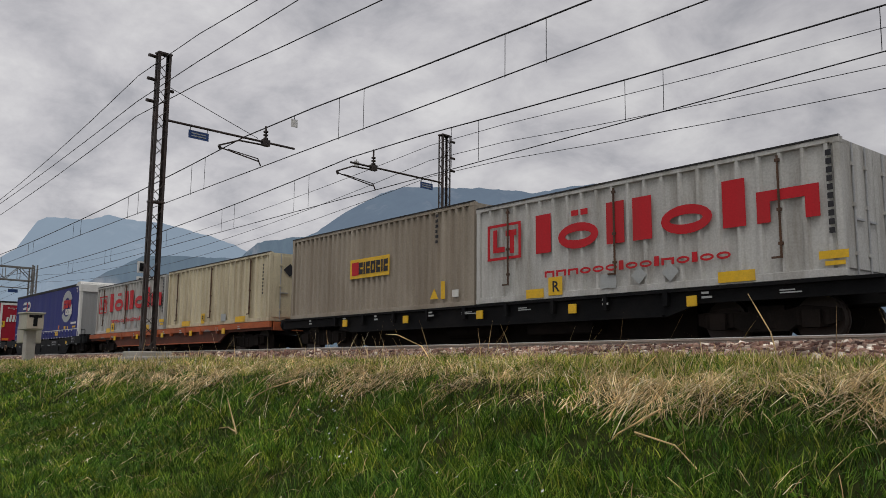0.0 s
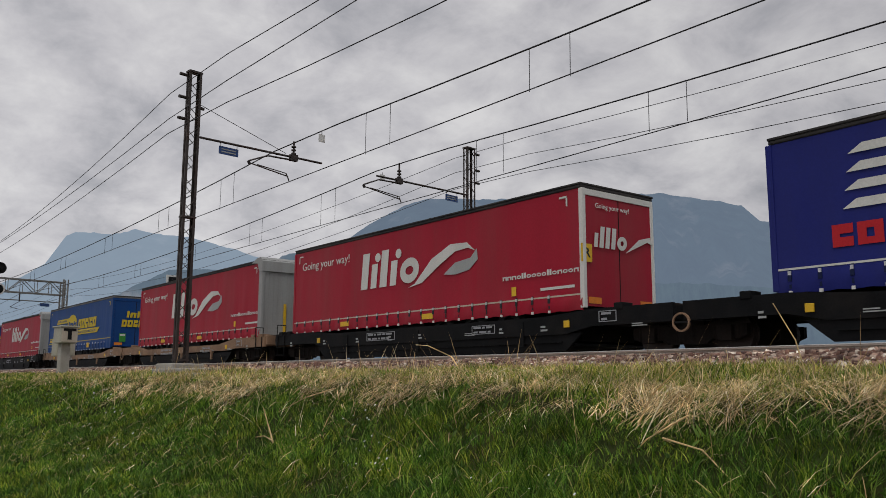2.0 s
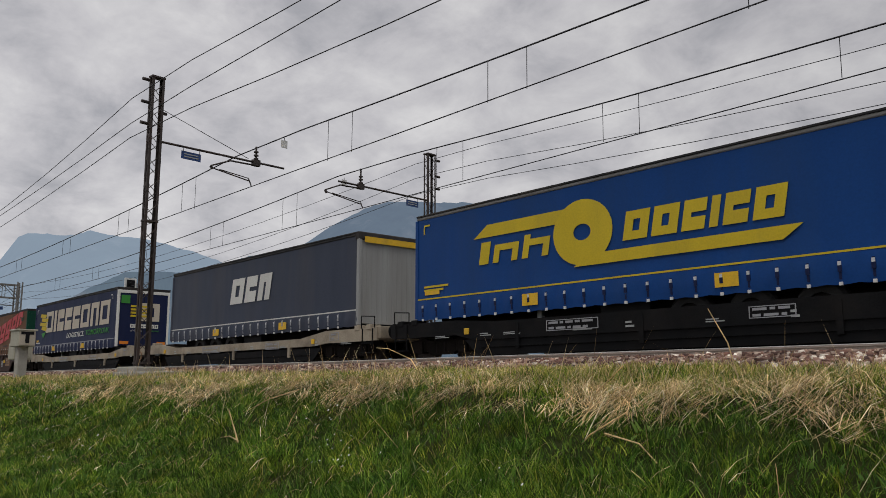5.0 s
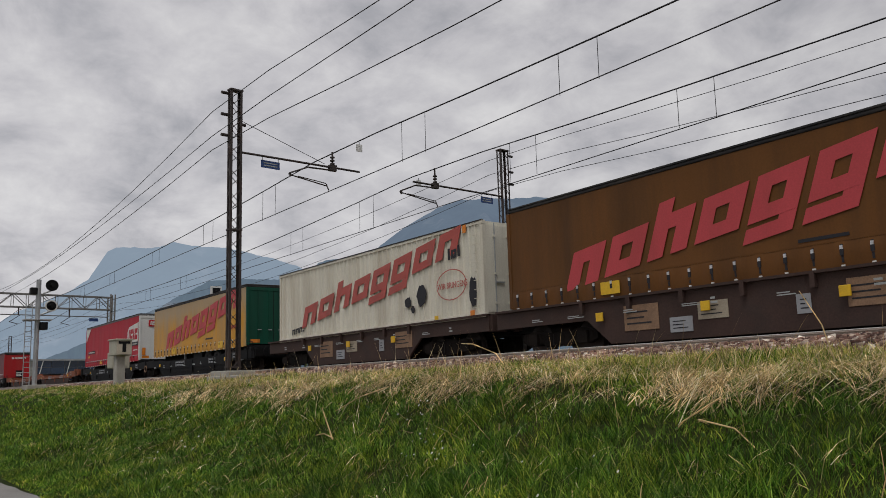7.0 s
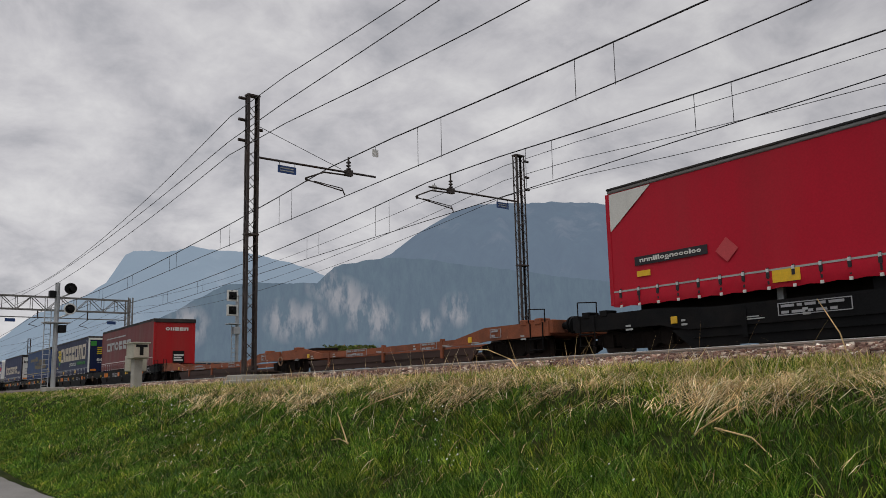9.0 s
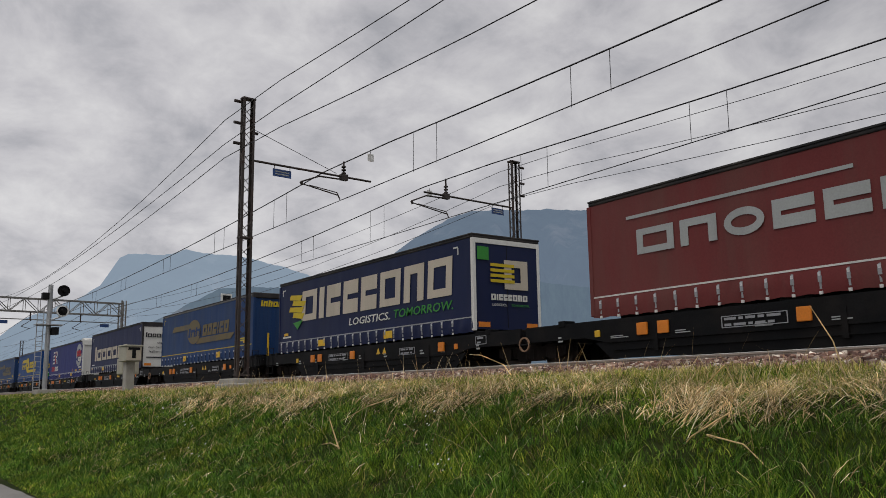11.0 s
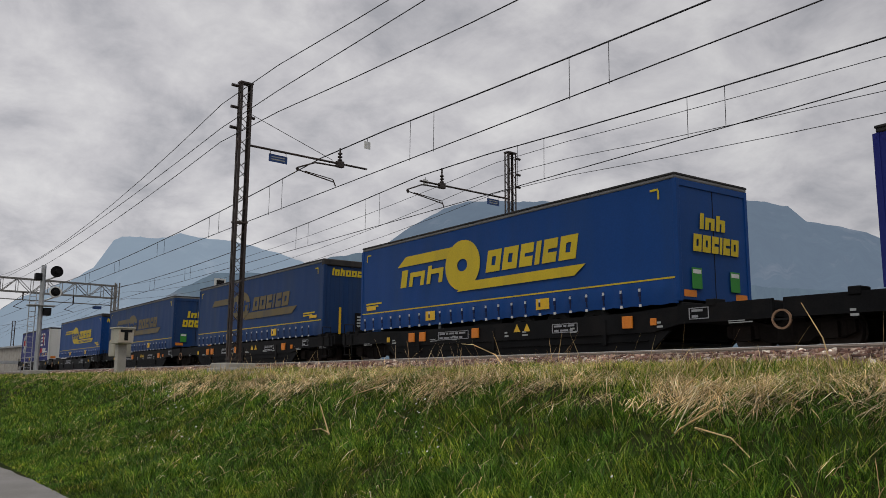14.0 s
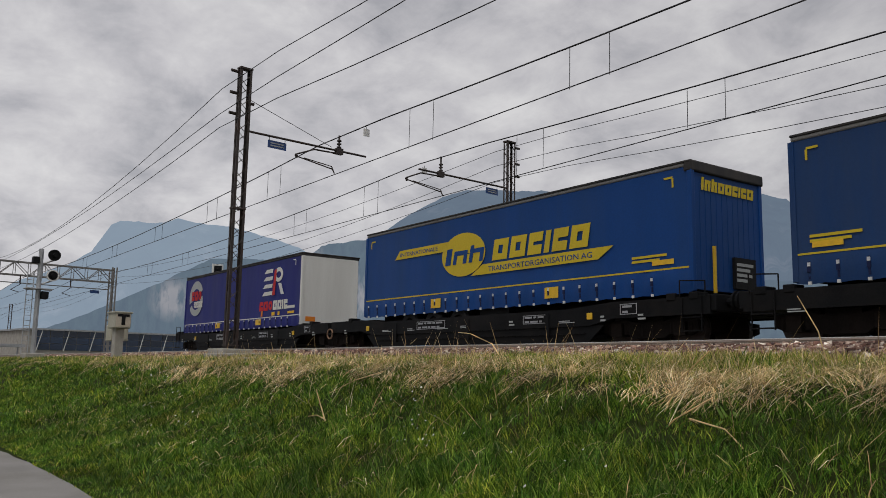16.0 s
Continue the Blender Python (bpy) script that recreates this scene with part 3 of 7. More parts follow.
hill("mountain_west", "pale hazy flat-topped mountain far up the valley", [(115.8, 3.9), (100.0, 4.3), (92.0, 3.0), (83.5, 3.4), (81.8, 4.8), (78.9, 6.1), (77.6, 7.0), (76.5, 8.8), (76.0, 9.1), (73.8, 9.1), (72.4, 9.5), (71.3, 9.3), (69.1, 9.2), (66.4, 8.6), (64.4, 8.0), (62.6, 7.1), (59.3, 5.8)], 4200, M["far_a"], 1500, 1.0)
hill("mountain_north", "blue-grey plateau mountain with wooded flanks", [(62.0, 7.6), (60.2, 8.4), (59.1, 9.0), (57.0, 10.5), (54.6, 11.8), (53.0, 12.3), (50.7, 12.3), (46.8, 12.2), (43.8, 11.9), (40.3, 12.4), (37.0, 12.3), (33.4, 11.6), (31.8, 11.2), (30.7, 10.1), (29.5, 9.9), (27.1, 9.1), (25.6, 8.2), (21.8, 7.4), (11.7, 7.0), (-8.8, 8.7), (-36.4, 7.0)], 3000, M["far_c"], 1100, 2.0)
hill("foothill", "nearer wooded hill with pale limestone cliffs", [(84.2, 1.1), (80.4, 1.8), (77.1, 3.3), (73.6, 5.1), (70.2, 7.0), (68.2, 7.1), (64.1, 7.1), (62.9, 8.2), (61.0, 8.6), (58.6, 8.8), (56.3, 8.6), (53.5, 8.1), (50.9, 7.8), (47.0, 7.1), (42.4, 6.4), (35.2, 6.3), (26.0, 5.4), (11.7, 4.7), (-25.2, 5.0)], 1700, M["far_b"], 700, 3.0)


# ---- lineside things ----
def round_signal():
    s = thing("signal_mast", "grey light signal mast with two round black heads", "signal", at=(-49.6, 8.7, 0))
    part("pole", tube(bmesh.new(), (0, 0, 1.8), (0, 0, 8.3), 0.13, 10), M["galv"], s)
    part("foot", box(bmesh.new(), -0.5, 0.5, -0.5, 0.5, 1.5, 2.08, 0.04), M["concrete"], s)
    lad = bmesh.new()
    for y in (-0.62, -0.28):
        tube(lad, (0, y, 2.0), (0, y + 0.0, 6.9), 0.025, 6)
    for k in range(16):
        tube(lad, (0, -0.62, 2.2 + 0.3 * k), (0, -0.28, 2.2 + 0.3 * k), 0.018, 5)
    part("ladder", lad, M["galv"], s)
    part("platform", box(bmesh.new(), -0.35, 0.35, -0.7, 0.7, 5.85, 5.92, 0.01), M["galv"], s)
    for z, rim in ((7.95, "black"), (6.72, "white_paint")):
        h = part("head", tube(bmesh.new(), (0.25, 0.62, z), (0.32, 0.62, z), 0.27, 28), M["black"], s, "round black backing disc")
        part("rim", ring(bmesh.new(), 0, 0, 0.34, 0.34, 0.07, -0.04, 0.04, 28), M[rim], h).matrix_basis = pose(0.32, 0.62, z, 0, 0, 90)
        part("lens_hood", tube(bmesh.new(), (0.3, 0.62, z), (0.6, 0.62, z), 0.12, 14), M["black"], h)
        part("arm", tube(bmesh.new(), (0, 0.1, z - 0.55), (0.2, 0.62, z - 0.3), 0.05, 8), M["galv"], s)
    part("cable_box", box(bmesh.new(), -0.15, 0.2, -0.45, -0.1, 7.4, 7.8, 0.03), M["black"], s)
    part("cable_box", box(bmesh.new(), -0.2, 0.3, 0.12, 0.5, 5.3, 5.75, 0.03), M["black"], s)


round_signal()


def square_signal():
    s = thing("signal_mast", "grey signal mast with two square white-edged heads", "signal", at=(-51.5, 20.2, 0))
    part("pole", tube(bmesh.new(), (0, 0.45, 1.5), (0, 0.45, 8.4), 0.12, 10), M["galv"], s)
    lad = bmesh.new()
    for y in (0.0, 0.3):
        tube(lad, (0.1, y, 1.7), (0.1, y, 6.4), 0.025, 6)
    for k in range(15):
        tube(lad, (0.1, 0.0, 1.9 + 0.3 * k), (0.1, 0.3, 1.9 + 0.3 * k), 0.016, 5)
    part("ladder", lad, M["galv"], s)
    for z in (8.35, 7.3):
        h = part("head", box(bmesh.new(), 0.1, 0.2, -0.40, 0.40, z - 0.40, z + 0.40, 0.01), M["white_paint"], s, "square head with white border")
        part("face", box(bmesh.new(), 0.18, 0.225, -0.28, 0.28, z - 0.28, z + 0.28, 0.008), M["black"], h)
        part("lens_hood", tube(bmesh.new(), (0.2, 0, z), (0.45, 0, z), 0.13, 14), M["black"], h)
    part("cable_box", box(bmesh.new(), -0.1, 0.3, 0.1, 0.55, 5.6, 6.1, 0.02), M["galv"], s)
    part("platform", box(bmesh.new(), -0.3, 0.3, -0.3, 0.6, 6.3, 6.36, 0.01), M["galv"], s)


square_signal()


def gantry():
    g = thing("catenary_gantry", "grey steel lattice gantry spanning the tracks", "gantry", at=(-76.6, 0, 0))
    y0, y1, z0, z1 = 4.2, 19.9, 9.35, 10.55
    for x in (-0.35, 0.35):
        for z in (z0, z1):
            part("chord", B(x - 0.05, x + 0.05, y0, y1, z - 0.05, z + 0.05), M["old_galv"], g)
    n = 13
    for k in range(n):
        a, b = y0 + (y1 - y0) * k / n, y0 + (y1 - y0) * (k + 1) / n
        bm = bmesh.new()
        for x in (-0.35, 0.35):
            tube(bm, (x, a, z0 if k % 2 else z1), (x, b, z1 if k % 2 else z0), 0.035, 5)
            tube(bm, (x, b, z0), (x, b, z1), 0.03, 5)
        tube(bm, (-0.35, a, z1), (0.35, b, z1), 0.03, 5)
        part("lacing", bm, M["old_galv"], g)
    for y in (y0, y1):
        leg = part("leg", B(-0.4, -0.3, y - 0.25, y - 0.15, 1.6, z1), M["old_galv"], g)
        for x, yy in ((0.3, y - 0.25), (-0.4, y + 0.15), (0.3, y + 0.15)):
            part("leg", B(x, x + 0.1, yy, yy + 0.1, 1.6, z1 + 0.3), M["old_galv"], g)
        for k in range(16):
            z = 1.9 + 0.52 * k
            bm = bmesh.new()
            for x in (-0.35, 0.35):
                tube(bm, (x, y - 0.2, z), (x, y + 0.2, z + 0.5), 0.025, 4)
            for yy in (-0.2, 0.2):
                tube(bm, (-0.35, y + yy, z + 0.5), (0.35, y + yy, z), 0.025, 4)
            part("leg_lacing", bm, M["old_galv"], g)
    part("cross_bar", tube(bmesh.new(), (0, 6, 8.65), (0, 19.6, 8.65), 0.05, 6), M["old_galv"], g)
    for y in (TN, TF):
        bm = tube(bmesh.new(), (0, y, 8.6), (0, y, 9.35), 0.06, 8)
        tube(bm, (0, y + 0.1, 8.6), (0, y - 0.7, 8.0), 0.03, 6)
        tube(bm, (0, y - 0.7, 8.0), (0, y, CONTACT), 0.03, 6)
        part("insulator", bm, M["steel_dark"], g)
    for y in (9.8, 18.3):
        part("warning_plate", B(0.06, 0.08, y - 0.4, y + 0.4, 8.2, 8.5), M["blue_sign"], g)


gantry()
for xx in (-132.6, -188.6):
    lattice_mast(xx, YM, 1.9, 10.4, label="grey lattice catenary mast far along the line")
    lattice_mast(xx, YF, 1.9, 10.4, 0.42, label="grey lattice catenary mast beyond the far track")


def post_box():
    p = thing("telephone_post", "concrete post carrying a lettered lineside telephone box", "telephone box", at=(-31.0, 8.36, 0))
    part("post", box(bmesh.new(), -0.15, 0.15, -0.17, 0.17, 1.5, 3.0, 0.03), M["concrete"], p)
    b = part("cabinet", box(bmesh.new(), -0.36, 0.36, -0.28, 0.32, 2.95, 3.56, 0.03), M["box_cream"], p, "cream painted cabinet")
    part("lid", box(bmesh.new(), -0.40, 0.40, -0.32, 0.36, 3.54, 3.60, 0.015), M["box_cream"], b)
    part("plate", box(bmesh.new(), 0.355, 0.375, -0.25, 0.29, 3.00, 3.51, 0.005), M["paint_beige"], b)
    bm = box(bmesh.new(), 0.376, 0.385, -0.20, 0.24, 3.40, 3.50)
    box(bm, 0.376, 0.385, -0.05, 0.09, 3.08, 3.40)
    part("letter", bm, M["black"], b, "black letter T")
    c = thing("cable_cabinet", "small grey cable cabinet on a thin post", "cabinet", at=(-32.6, 8.75, 0))
    part("post", tube(bmesh.new(), (0, 0, 1.5), (0, 0, 2.6), 0.06, 8), M["galv"], c)
    part("cabinet", box(bmesh.new(), -0.28, 0.28, -0.34, 0.34, 2.5, 3.15, 0.03), M["box_cream"], c)
    part("door", box(bmesh.new(), 0.275, 0.295, -0.28, 0.28, 2.56, 3.09, 0.01), M["box_cream"], c)


M["box_cream"] = material("cream grey enamel", (0.44, 0.42, 0.34), 0.6, 0, 0.2, 2, 30, 0.1, dirt=(0.2, 0.17, 0.12), dirt_amount=0.5, streak=True)
post_box()
for x, y, z, w, d, r in ((-18.6, 8.3, 1.86, 1.5, 0.5, 4), (-17.2, 7.75, 1.74, 1.2, 0.45, -6), (-20.2, 8.15, 1.86, 0.9, 0.5, 2)):
    sl = tagged(link("cover_slab", box(bmesh.new(), -w / 2, w / 2, -d / 2, d / 2, -0.14, 0.05, 0.02), M["concrete"]), "flat concrete cable cover slab in the grass", "slab", "cable cover slabs")
    sl.matrix_basis = pose(along(x, y), y, lev(z), 2, 0, r)


def panel_building():
    b = thing("factory_building", "low factory with dark blue glass panels on its front", "building", at=(-122, 20.5, 0))
    part("wall", B(-25, 0, 0, 30, 0.5, 6.2), M["concrete"], b)
    part("roof", B(-25.3, 0.4, -0.3, 30.3, 6.2, 6.45), M["galv"], b)
    pane = shared_panes()
    for j in range(3):
        for i in range(16):
            share("pane", pane, b, (0.08, 1.2 + 1.8 * i, 3.35 + 0.97 * j))
    for i in range(9):
        part("strut", tube(bmesh.new(), (0.25, 1.2 + 3.6 * i, 3.2), (0.25, 1.9 + 3.6 * i, 6.3), 0.07, 5), M["white_paint"], b)
    part("canopy", B(0, 3, -22, -1, 3.6, 4.0), M["galv"], b)
    for y in (-21, -14, -7, -1.5):
        part("post", tube(bmesh.new(), (1.5, y, 0.5), (1.5, y, 3.6), 0.12, 6), M["galv"], b)


M["pane"] = material("dark blue glass", (0.015, 0.035, 0.075), 0.15, 0, 0.2, 0.5, 10, 0.0, rnd=0.4, spec=0.6)


def shared_panes():
    me = bpy.data.meshes.new("pane")
    bm = box(bmesh.new(), 0, 0.05, 0, 1.72, 0, 0.90)
    bm.to_mesh(me)
    bm.free()
    me.materials.append(M["pane"])
    return me


panel_building()


# ---- vegetation ----
def blade_material(name, stops, trans=0.25, patchy=False):
    m = bpy.data.materials.new(name)
    m.use_nodes = True
    n, l = m.node_tree.nodes, m.node_tree.links
    b = n["Principled BSDF"]
    b.inputs["Roughness"].default_value, b.inputs["Specular IOR Level"].default_value = 0.6, 0.25
    g = n.new("ShaderNodeNewGeometry")
    r = n.new("ShaderNodeValToRGB")
    while len(r.color_ramp.elements) < len(stops):
        r.color_ramp.elements.new(0.5)
    for e, (p, c) in zip(r.color_ramp.elements, stops):
        e.position, e.color = p, (*c, 1)
    l.new(g.outputs["Random Per Island"], r.inputs[0])
    # broad patches over the bank
    co = n.new("ShaderNodeTexCoord")
    nz = n.new("ShaderNodeTexNoise")
    nz.inputs["Scale"].default_value, nz.inputs["Detail"].default_value = 0.9, 3.0
    l.new(co.outputs["Object"], nz.inputs["Vector"])
    mr = n.new("ShaderNodeMapRange")
    mr.inputs["From Min"].default_value, mr.inputs["From Max"].default_value = 0.3, 0.7
    mr.inputs["To Min"].default_value, mr.inputs["To Max"].default_value = 0.62, 1.38
    l.new(nz.outputs[0], mr.inputs["Value"])
    # tuft by tuft
    n2 = n.new("ShaderNodeTexNoise")
    n2.inputs["Scale"].default_value, n2.inputs["Detail"].default_value = 6.5, 2.0
    l.new(co.outputs["Object"], n2.inputs["Vector"])
    m2 = n.new("ShaderNodeMapRange")
    m2.inputs["From Min"].default_value, m2.inputs["From Max"].default_value = 0.32, 0.68
    m2.inputs["To Min"].default_value, m2.inputs["To Max"].default_value = 0.55, 1.45
    l.new(n2.outputs[0], m2.inputs["Value"])
    both = n.new("ShaderNodeMath"); both.operation = "MULTIPLY"
    l.new(mr.outputs[0], both.inputs[0]); l.new(m2.outputs[0], both.inputs[1])
    vm = n.new("ShaderNodeVectorMath"); vm.operation = "SCALE"
    l.new(r.outputs[0], vm.inputs[0])
    l.new(both.outputs[0], vm.inputs["Scale"])
    hue = n.new("ShaderNodeTexNoise")
    hue.inputs["Scale"].default_value, hue.inputs["Detail"].default_value = 1.9, 4.0
    l.new(co.outputs["Object"], hue.inputs["Vector"])
    hr = n.new("ShaderNodeValToRGB")
    hr.color_ramp.elements[0].position, hr.color_ramp.elements[0].color = 0.40, (0.86, 1.0, 1.0, 1)
    hr.color_ramp.elements[1].position, hr.color_ramp.elements[1].color = 0.66, (1.45, 1.18, 0.85, 1)
    l.new(hue.outputs[0], hr.inputs[0])
    tint = n.new("ShaderNodeVectorMath"); tint.operation = "MULTIPLY"
    l.new(vm.outputs[0], tint.inputs[0]); l.new(hr.outputs[0], tint.inputs[1])
    l.new((tint if patchy else vm).outputs[0], b.inputs["Base Color"])
    tr = n.new("ShaderNodeBsdfTranslucent")
    l.new((tint if patchy else vm).outputs[0], tr.inputs[0])
    mx = n.new("ShaderNodeMixShader")
    mx.inputs[0].default_value = trans
    l.new(b.outputs[0], mx.inputs[1]); l.new(tr.outputs[0], mx.inputs[2])
    l.new(mx.outputs[0], n["Material Output"].inputs[0])
    return m


M["green"] = blade_material("fresh grass", [(0.0, (0.022, 0.060, 0.007)), (0.42, (0.068, 0.150, 0.014)), (0.76, (0.17, 0.29, 0.028)), (0.95, (0.37, 0.46, 0.07)), (1.0, (0.50, 0.42, 0.20))], 0.28, True)
M["olive"] = blade_material("olive crest grass", [(0.0, (0.19, 0.26, 0.035)), (0.4, (0.42, 0.42, 0.075)), (0.7, (0.70, 0.56, 0.21)), (1.0, (0.84, 0.70, 0.38))], 0.35)
M["straw"] = blade_material("dry straw", [(0.0, (0.32, 0.20, 0.09)), (0.4, (0.70, 0.50, 0.24)), (0.8, (0.87, 0.69, 0.40)), (1.0, (0.90, 0.80, 0.57))], 0.2)
M["weed"] = blade_material("broad weed leaves", [(0.0, (0.045, 0.10, 0.016)), (0.6, (0.09, 0.18, 0.028)), (1.0, (0.15, 0.24, 0.045))], 0.4)
M["petal"] = blade_material("white petals", [(0.0, (0.65, 0.65, 0.62)), (1.0, (0.80, 0.80, 0.78))], 0.2)

GX = [-70 + 0.25 * k for k in range(321)]
GY = [2.0 + 0.125 * k for k in range(65)]
GZ = np.array([[ground_z(x, y) for y in GY] for x in GX])


def gz(x, y):
    i = np.clip(((x + 70) / 0.25).astype(int), 0, 319)
    j = np.clip(((y - 2.0) / 0.125).astype(int), 0, 63)
    fx = np.clip((x + 70) / 0.25 - i, 0, 1)
    fy = np.clip((y - 2.0) / 0.125 - j, 0, 1)
    return (GZ[i, j] * (1 - fx) * (1 - fy) + GZ[i + 1, j] * fx * (1 - fy) + GZ[i, j + 1] * (1 - fx) * fy + GZ[i + 1, j + 1] * fx * fy)


def patch(x, y, s, seed):
    """Smooth patches between -1 and 1."""
    return (np.sin(x * s + seed) * np.cos(y * s * 1.3 + seed * 2) + np.sin(x * s * 2.3 + y * s * 1.7 + seed * 3) + 0.7 * np.sin(x * s * 4.1 - y * s * 3.3 + seed)) / 2.7


def blades(name, label, x, y, h, w, lean_dir, lean, curl, mat, category="grass", lift=0.0, hug=False):
    """Many tapered blades, bent over along lean_dir: four cross rows each."""
    n = len(x)
    z = gz(x, y) - 0.02 + lift
    az = np.random.uniform(0, 2 * np.pi, n)
    arch = np.random.normal(0.0, 0.10, n)
    sx, sy = np.cos(az), np.sin(az)
    dx, dy = np.cos(lean_dir), np.sin(lean_dir)
    V = np.zeros((n, 7, 3))
    for k, (f, ww) in enumerate(((0.0, 0.8), (0.4, 1.0), (0.75, 0.6), (1.0, 0.0))):
        off = h * (lean * f + curl * f * f)
        up = h * f * np.sqrt(np.clip(1 - np.clip(lean + curl * f * 0.7, 0, 0.97) ** 2, 0.03, 1))
        cx, cy, cz = x + dx * off, y + dy * off, z + up
        if hug:
            cz = gz(cx, cy) + lift + h * (0.16 * math.sin(math.pi * f) + arch * f)
        if k < 3:
            for s, q in ((-1, 2 * k), (1, 2 * k + 1)):
                V[:, q, 0], V[:, q, 1], V[:, q, 2] = cx + s * sx * w * ww / 2, cy + s * sy * w * ww / 2, cz
        else:
            V[:, 6, 0], V[:, 6, 1], V[:, 6, 2] = cx, cy, cz
    base = (np.arange(n) * 7)[:, None]
    loops = (base + np.array([0, 1, 3, 2, 2, 3, 5, 4, 4, 5, 6])).ravel()
    starts = ((np.arange(n) * 11)[:, None] + np.array([0, 4, 8])).ravel()
    totals = np.tile([4, 4, 3], n)
    me = bpy.data.meshes.new(name)
    me.vertices.add(n * 7)
    me.vertices.foreach_set("co", V.ravel())
    me.loops.add(len(loops))
    me.loops.foreach_set("vertex_index", loops)
    me.polygons.add(len(starts))
    me.polygons.foreach_set("loop_start", starts)
    me.polygons.foreach_set("loop_total", totals)
    me.update(calc_edges=True)
    me.validate()
    me.materials.append(M[mat])
    return tagged(new(name, me), label, category, kind="stuff")


def scatter(n, x0, x1, y0, y1):
    return np.random.uniform(x0, x1, n), np.random.uniform(y0, y1, n)


rng = np.random
# fresh grass in tufts, thinner and coarser with distance
def tufts(zones, y0, y1, keep_fn, spread):
    out = []
    for x0, x1, count, per, wk in zones:
        cx, cy = scatter(count, x0, x1, y0, y1)
        keep = rng.uniform(0, 1, count) < keep_fn(cx, cy)
        cx, cy = cx[keep], cy[keep]
        m = len(cx)
        cd = rng.uniform(0, 2 * np.pi, m)
        ch = rng.uniform(0.7, 1.3, m)
        x = np.repeat(cx, per) + rng.normal(0, spread * wk ** 0.5, m * per)
        y = np.repeat(cy, per) + rng.normal(0, spread * wk ** 0.5, m * per)
        out.append((x, y, np.repeat(cd, per), np.repeat(ch, per), np.full(m * per, wk)))
    return map(np.concatenate, zip(*out))


def green_keep(x, y):
    edge = 6.55 + 0.5 * patch(x, y, 0.9, 1.0) + np.where(x < -20, 1.3, 0)
    return np.where(y > edge, 0.36, 1.0)


x, y, d, hk, wk = tufts(((-10, 1, 10500, 12, 0.9), (-18, -10, 7000, 10, 1.1), (-34, -18, 6000, 8, 1.8), (-68, -34, 3400, 6, 3.2)), 2.55, 9.0, green_keep, 0.045)
keep = (y > 2.5) & (y < 9.2)
x, y, d, hk, wk = x[keep], y[keep], d[keep], hk[keep], wk[keep]
n = len(x)
tall = np.clip((x + 10) / 5, 0, 1) * np.clip((5.9 - y) / 0.8, 0, 1)
h = (0.12 + 0.06 * patch(x, y, 1.4, 2.0) + 0.10 * tall) * hk * rng.uniform(0.55, 1.3, n) * (1 + 0.12 * (wk - 1)) * np.clip((y - 2.3) / 0.9, 0.35, 1)
blades("grass", "fresh green grass covering the railway bank", x, y, np.clip(h, 0.04, 0.5), 0.0080 * wk * rng.uniform(0.6, 1.4, n), d + rng.normal(0, 0.8, n), rng.uniform(0.05, 0.4, n), rng.uniform(0.1, 0.55, n), "green")
# short turf at the edge of the path
x, y = scatter(26000, -30, 1, 2.46, 3.2)
n = len(x)
blades("turf", "short trodden turf along the edge of the path", x, y, rng.uniform(0.03, 0.09, n), rng.uniform(0.006, 0.012, n) * np.where(x < -12, 1.6, 1.0), rng.uniform(0, 2 * np.pi, n), rng.uniform(0.1, 0.6, n), rng.uniform(0.1, 0.4, n), "green")
# broad-leaved weeds low in the grass
x, y = scatter(12000, -26, 2, 3.0, 6.9)
keep = patch(x, y, 1.1, 5.0) > 0.05
x, y = x[keep], y[keep]
n = len(x)
blades("weed", "low broad-leaved weeds in the grass", x, y, rng.uniform(0.05, 0.14, n), rng.uniform(0.015, 0.04, n), rng.uniform(0, 2 * np.pi, n), rng.uniform(0.3, 0.8, n), rng.uniform(0.1, 0.4, n), "weed", "weeds", 0.05)
# olive and yellow grass along the crest
x, y, d, hk, wk = tufts(((-14, 3, 3600, 8, 1.0), (-34, -14, 2600, 7, 1.8), (-68, -34, 1500, 6, 3.2)), 6.9, 9.45, lambda a, b: np.where(b > 9.2, 0.5, 1.0), 0.05)
keep = y < 9.55
x, y, d, hk, wk = x[keep], y[keep], d[keep], hk[keep], wk[keep]
n = len(x)
blades("crest_grass", "yellowing upright grass along the crest", x, y, rng.uniform(0.06, 0.17, n) * hk, 0.010 * wk, d + rng.normal(0, 0.8, n), rng.uniform(0.05, 0.4, n), rng.uniform(0.1, 0.4, n), "olive")
# flattened straw: swathes rooted below the crest and hanging down the bank


def straw_keep(x, y):
    return np.exp(-((y - 6.62 - 0.2 * patch(x, y, 0.5, 9.0)) / 0.42) ** 2) * np.where(patch(x, y, 1.3, 7.0) > -0.08, 1.0, 0.22) * np.where(x < -16, 0.45, 1.0)


x, y, d, hk, wk = tufts(((-11, 1, 1350, 22, 0.9), (-20, -11, 900, 16, 1.2), (-44, -20, 620, 10, 1.9)), 5.6, 8.6, straw_keep, 0.07)
n = len(x)
swath = -np.pi / 2 + 2.7 * (d / np.pi - 1) + rng.normal(0, 0.5, n)
blades("dry_straw", "dry flattened straw lying over the upper bank", x, y, rng.uniform(0.18, 0.52, n) * hk, 0.0075 * wk * rng.uniform(0.6, 1.3, n), swath, rng.uniform(0.72, 0.97, n), rng.uniform(0.0, 0.12, n), "straw", "straw", 0.04 + 0.10 * rng.uniform(0, 1, n), True)
# dead stems still standing among the crest grass
x, y = scatter(5200, -30, 1, 6.5, 9.1)
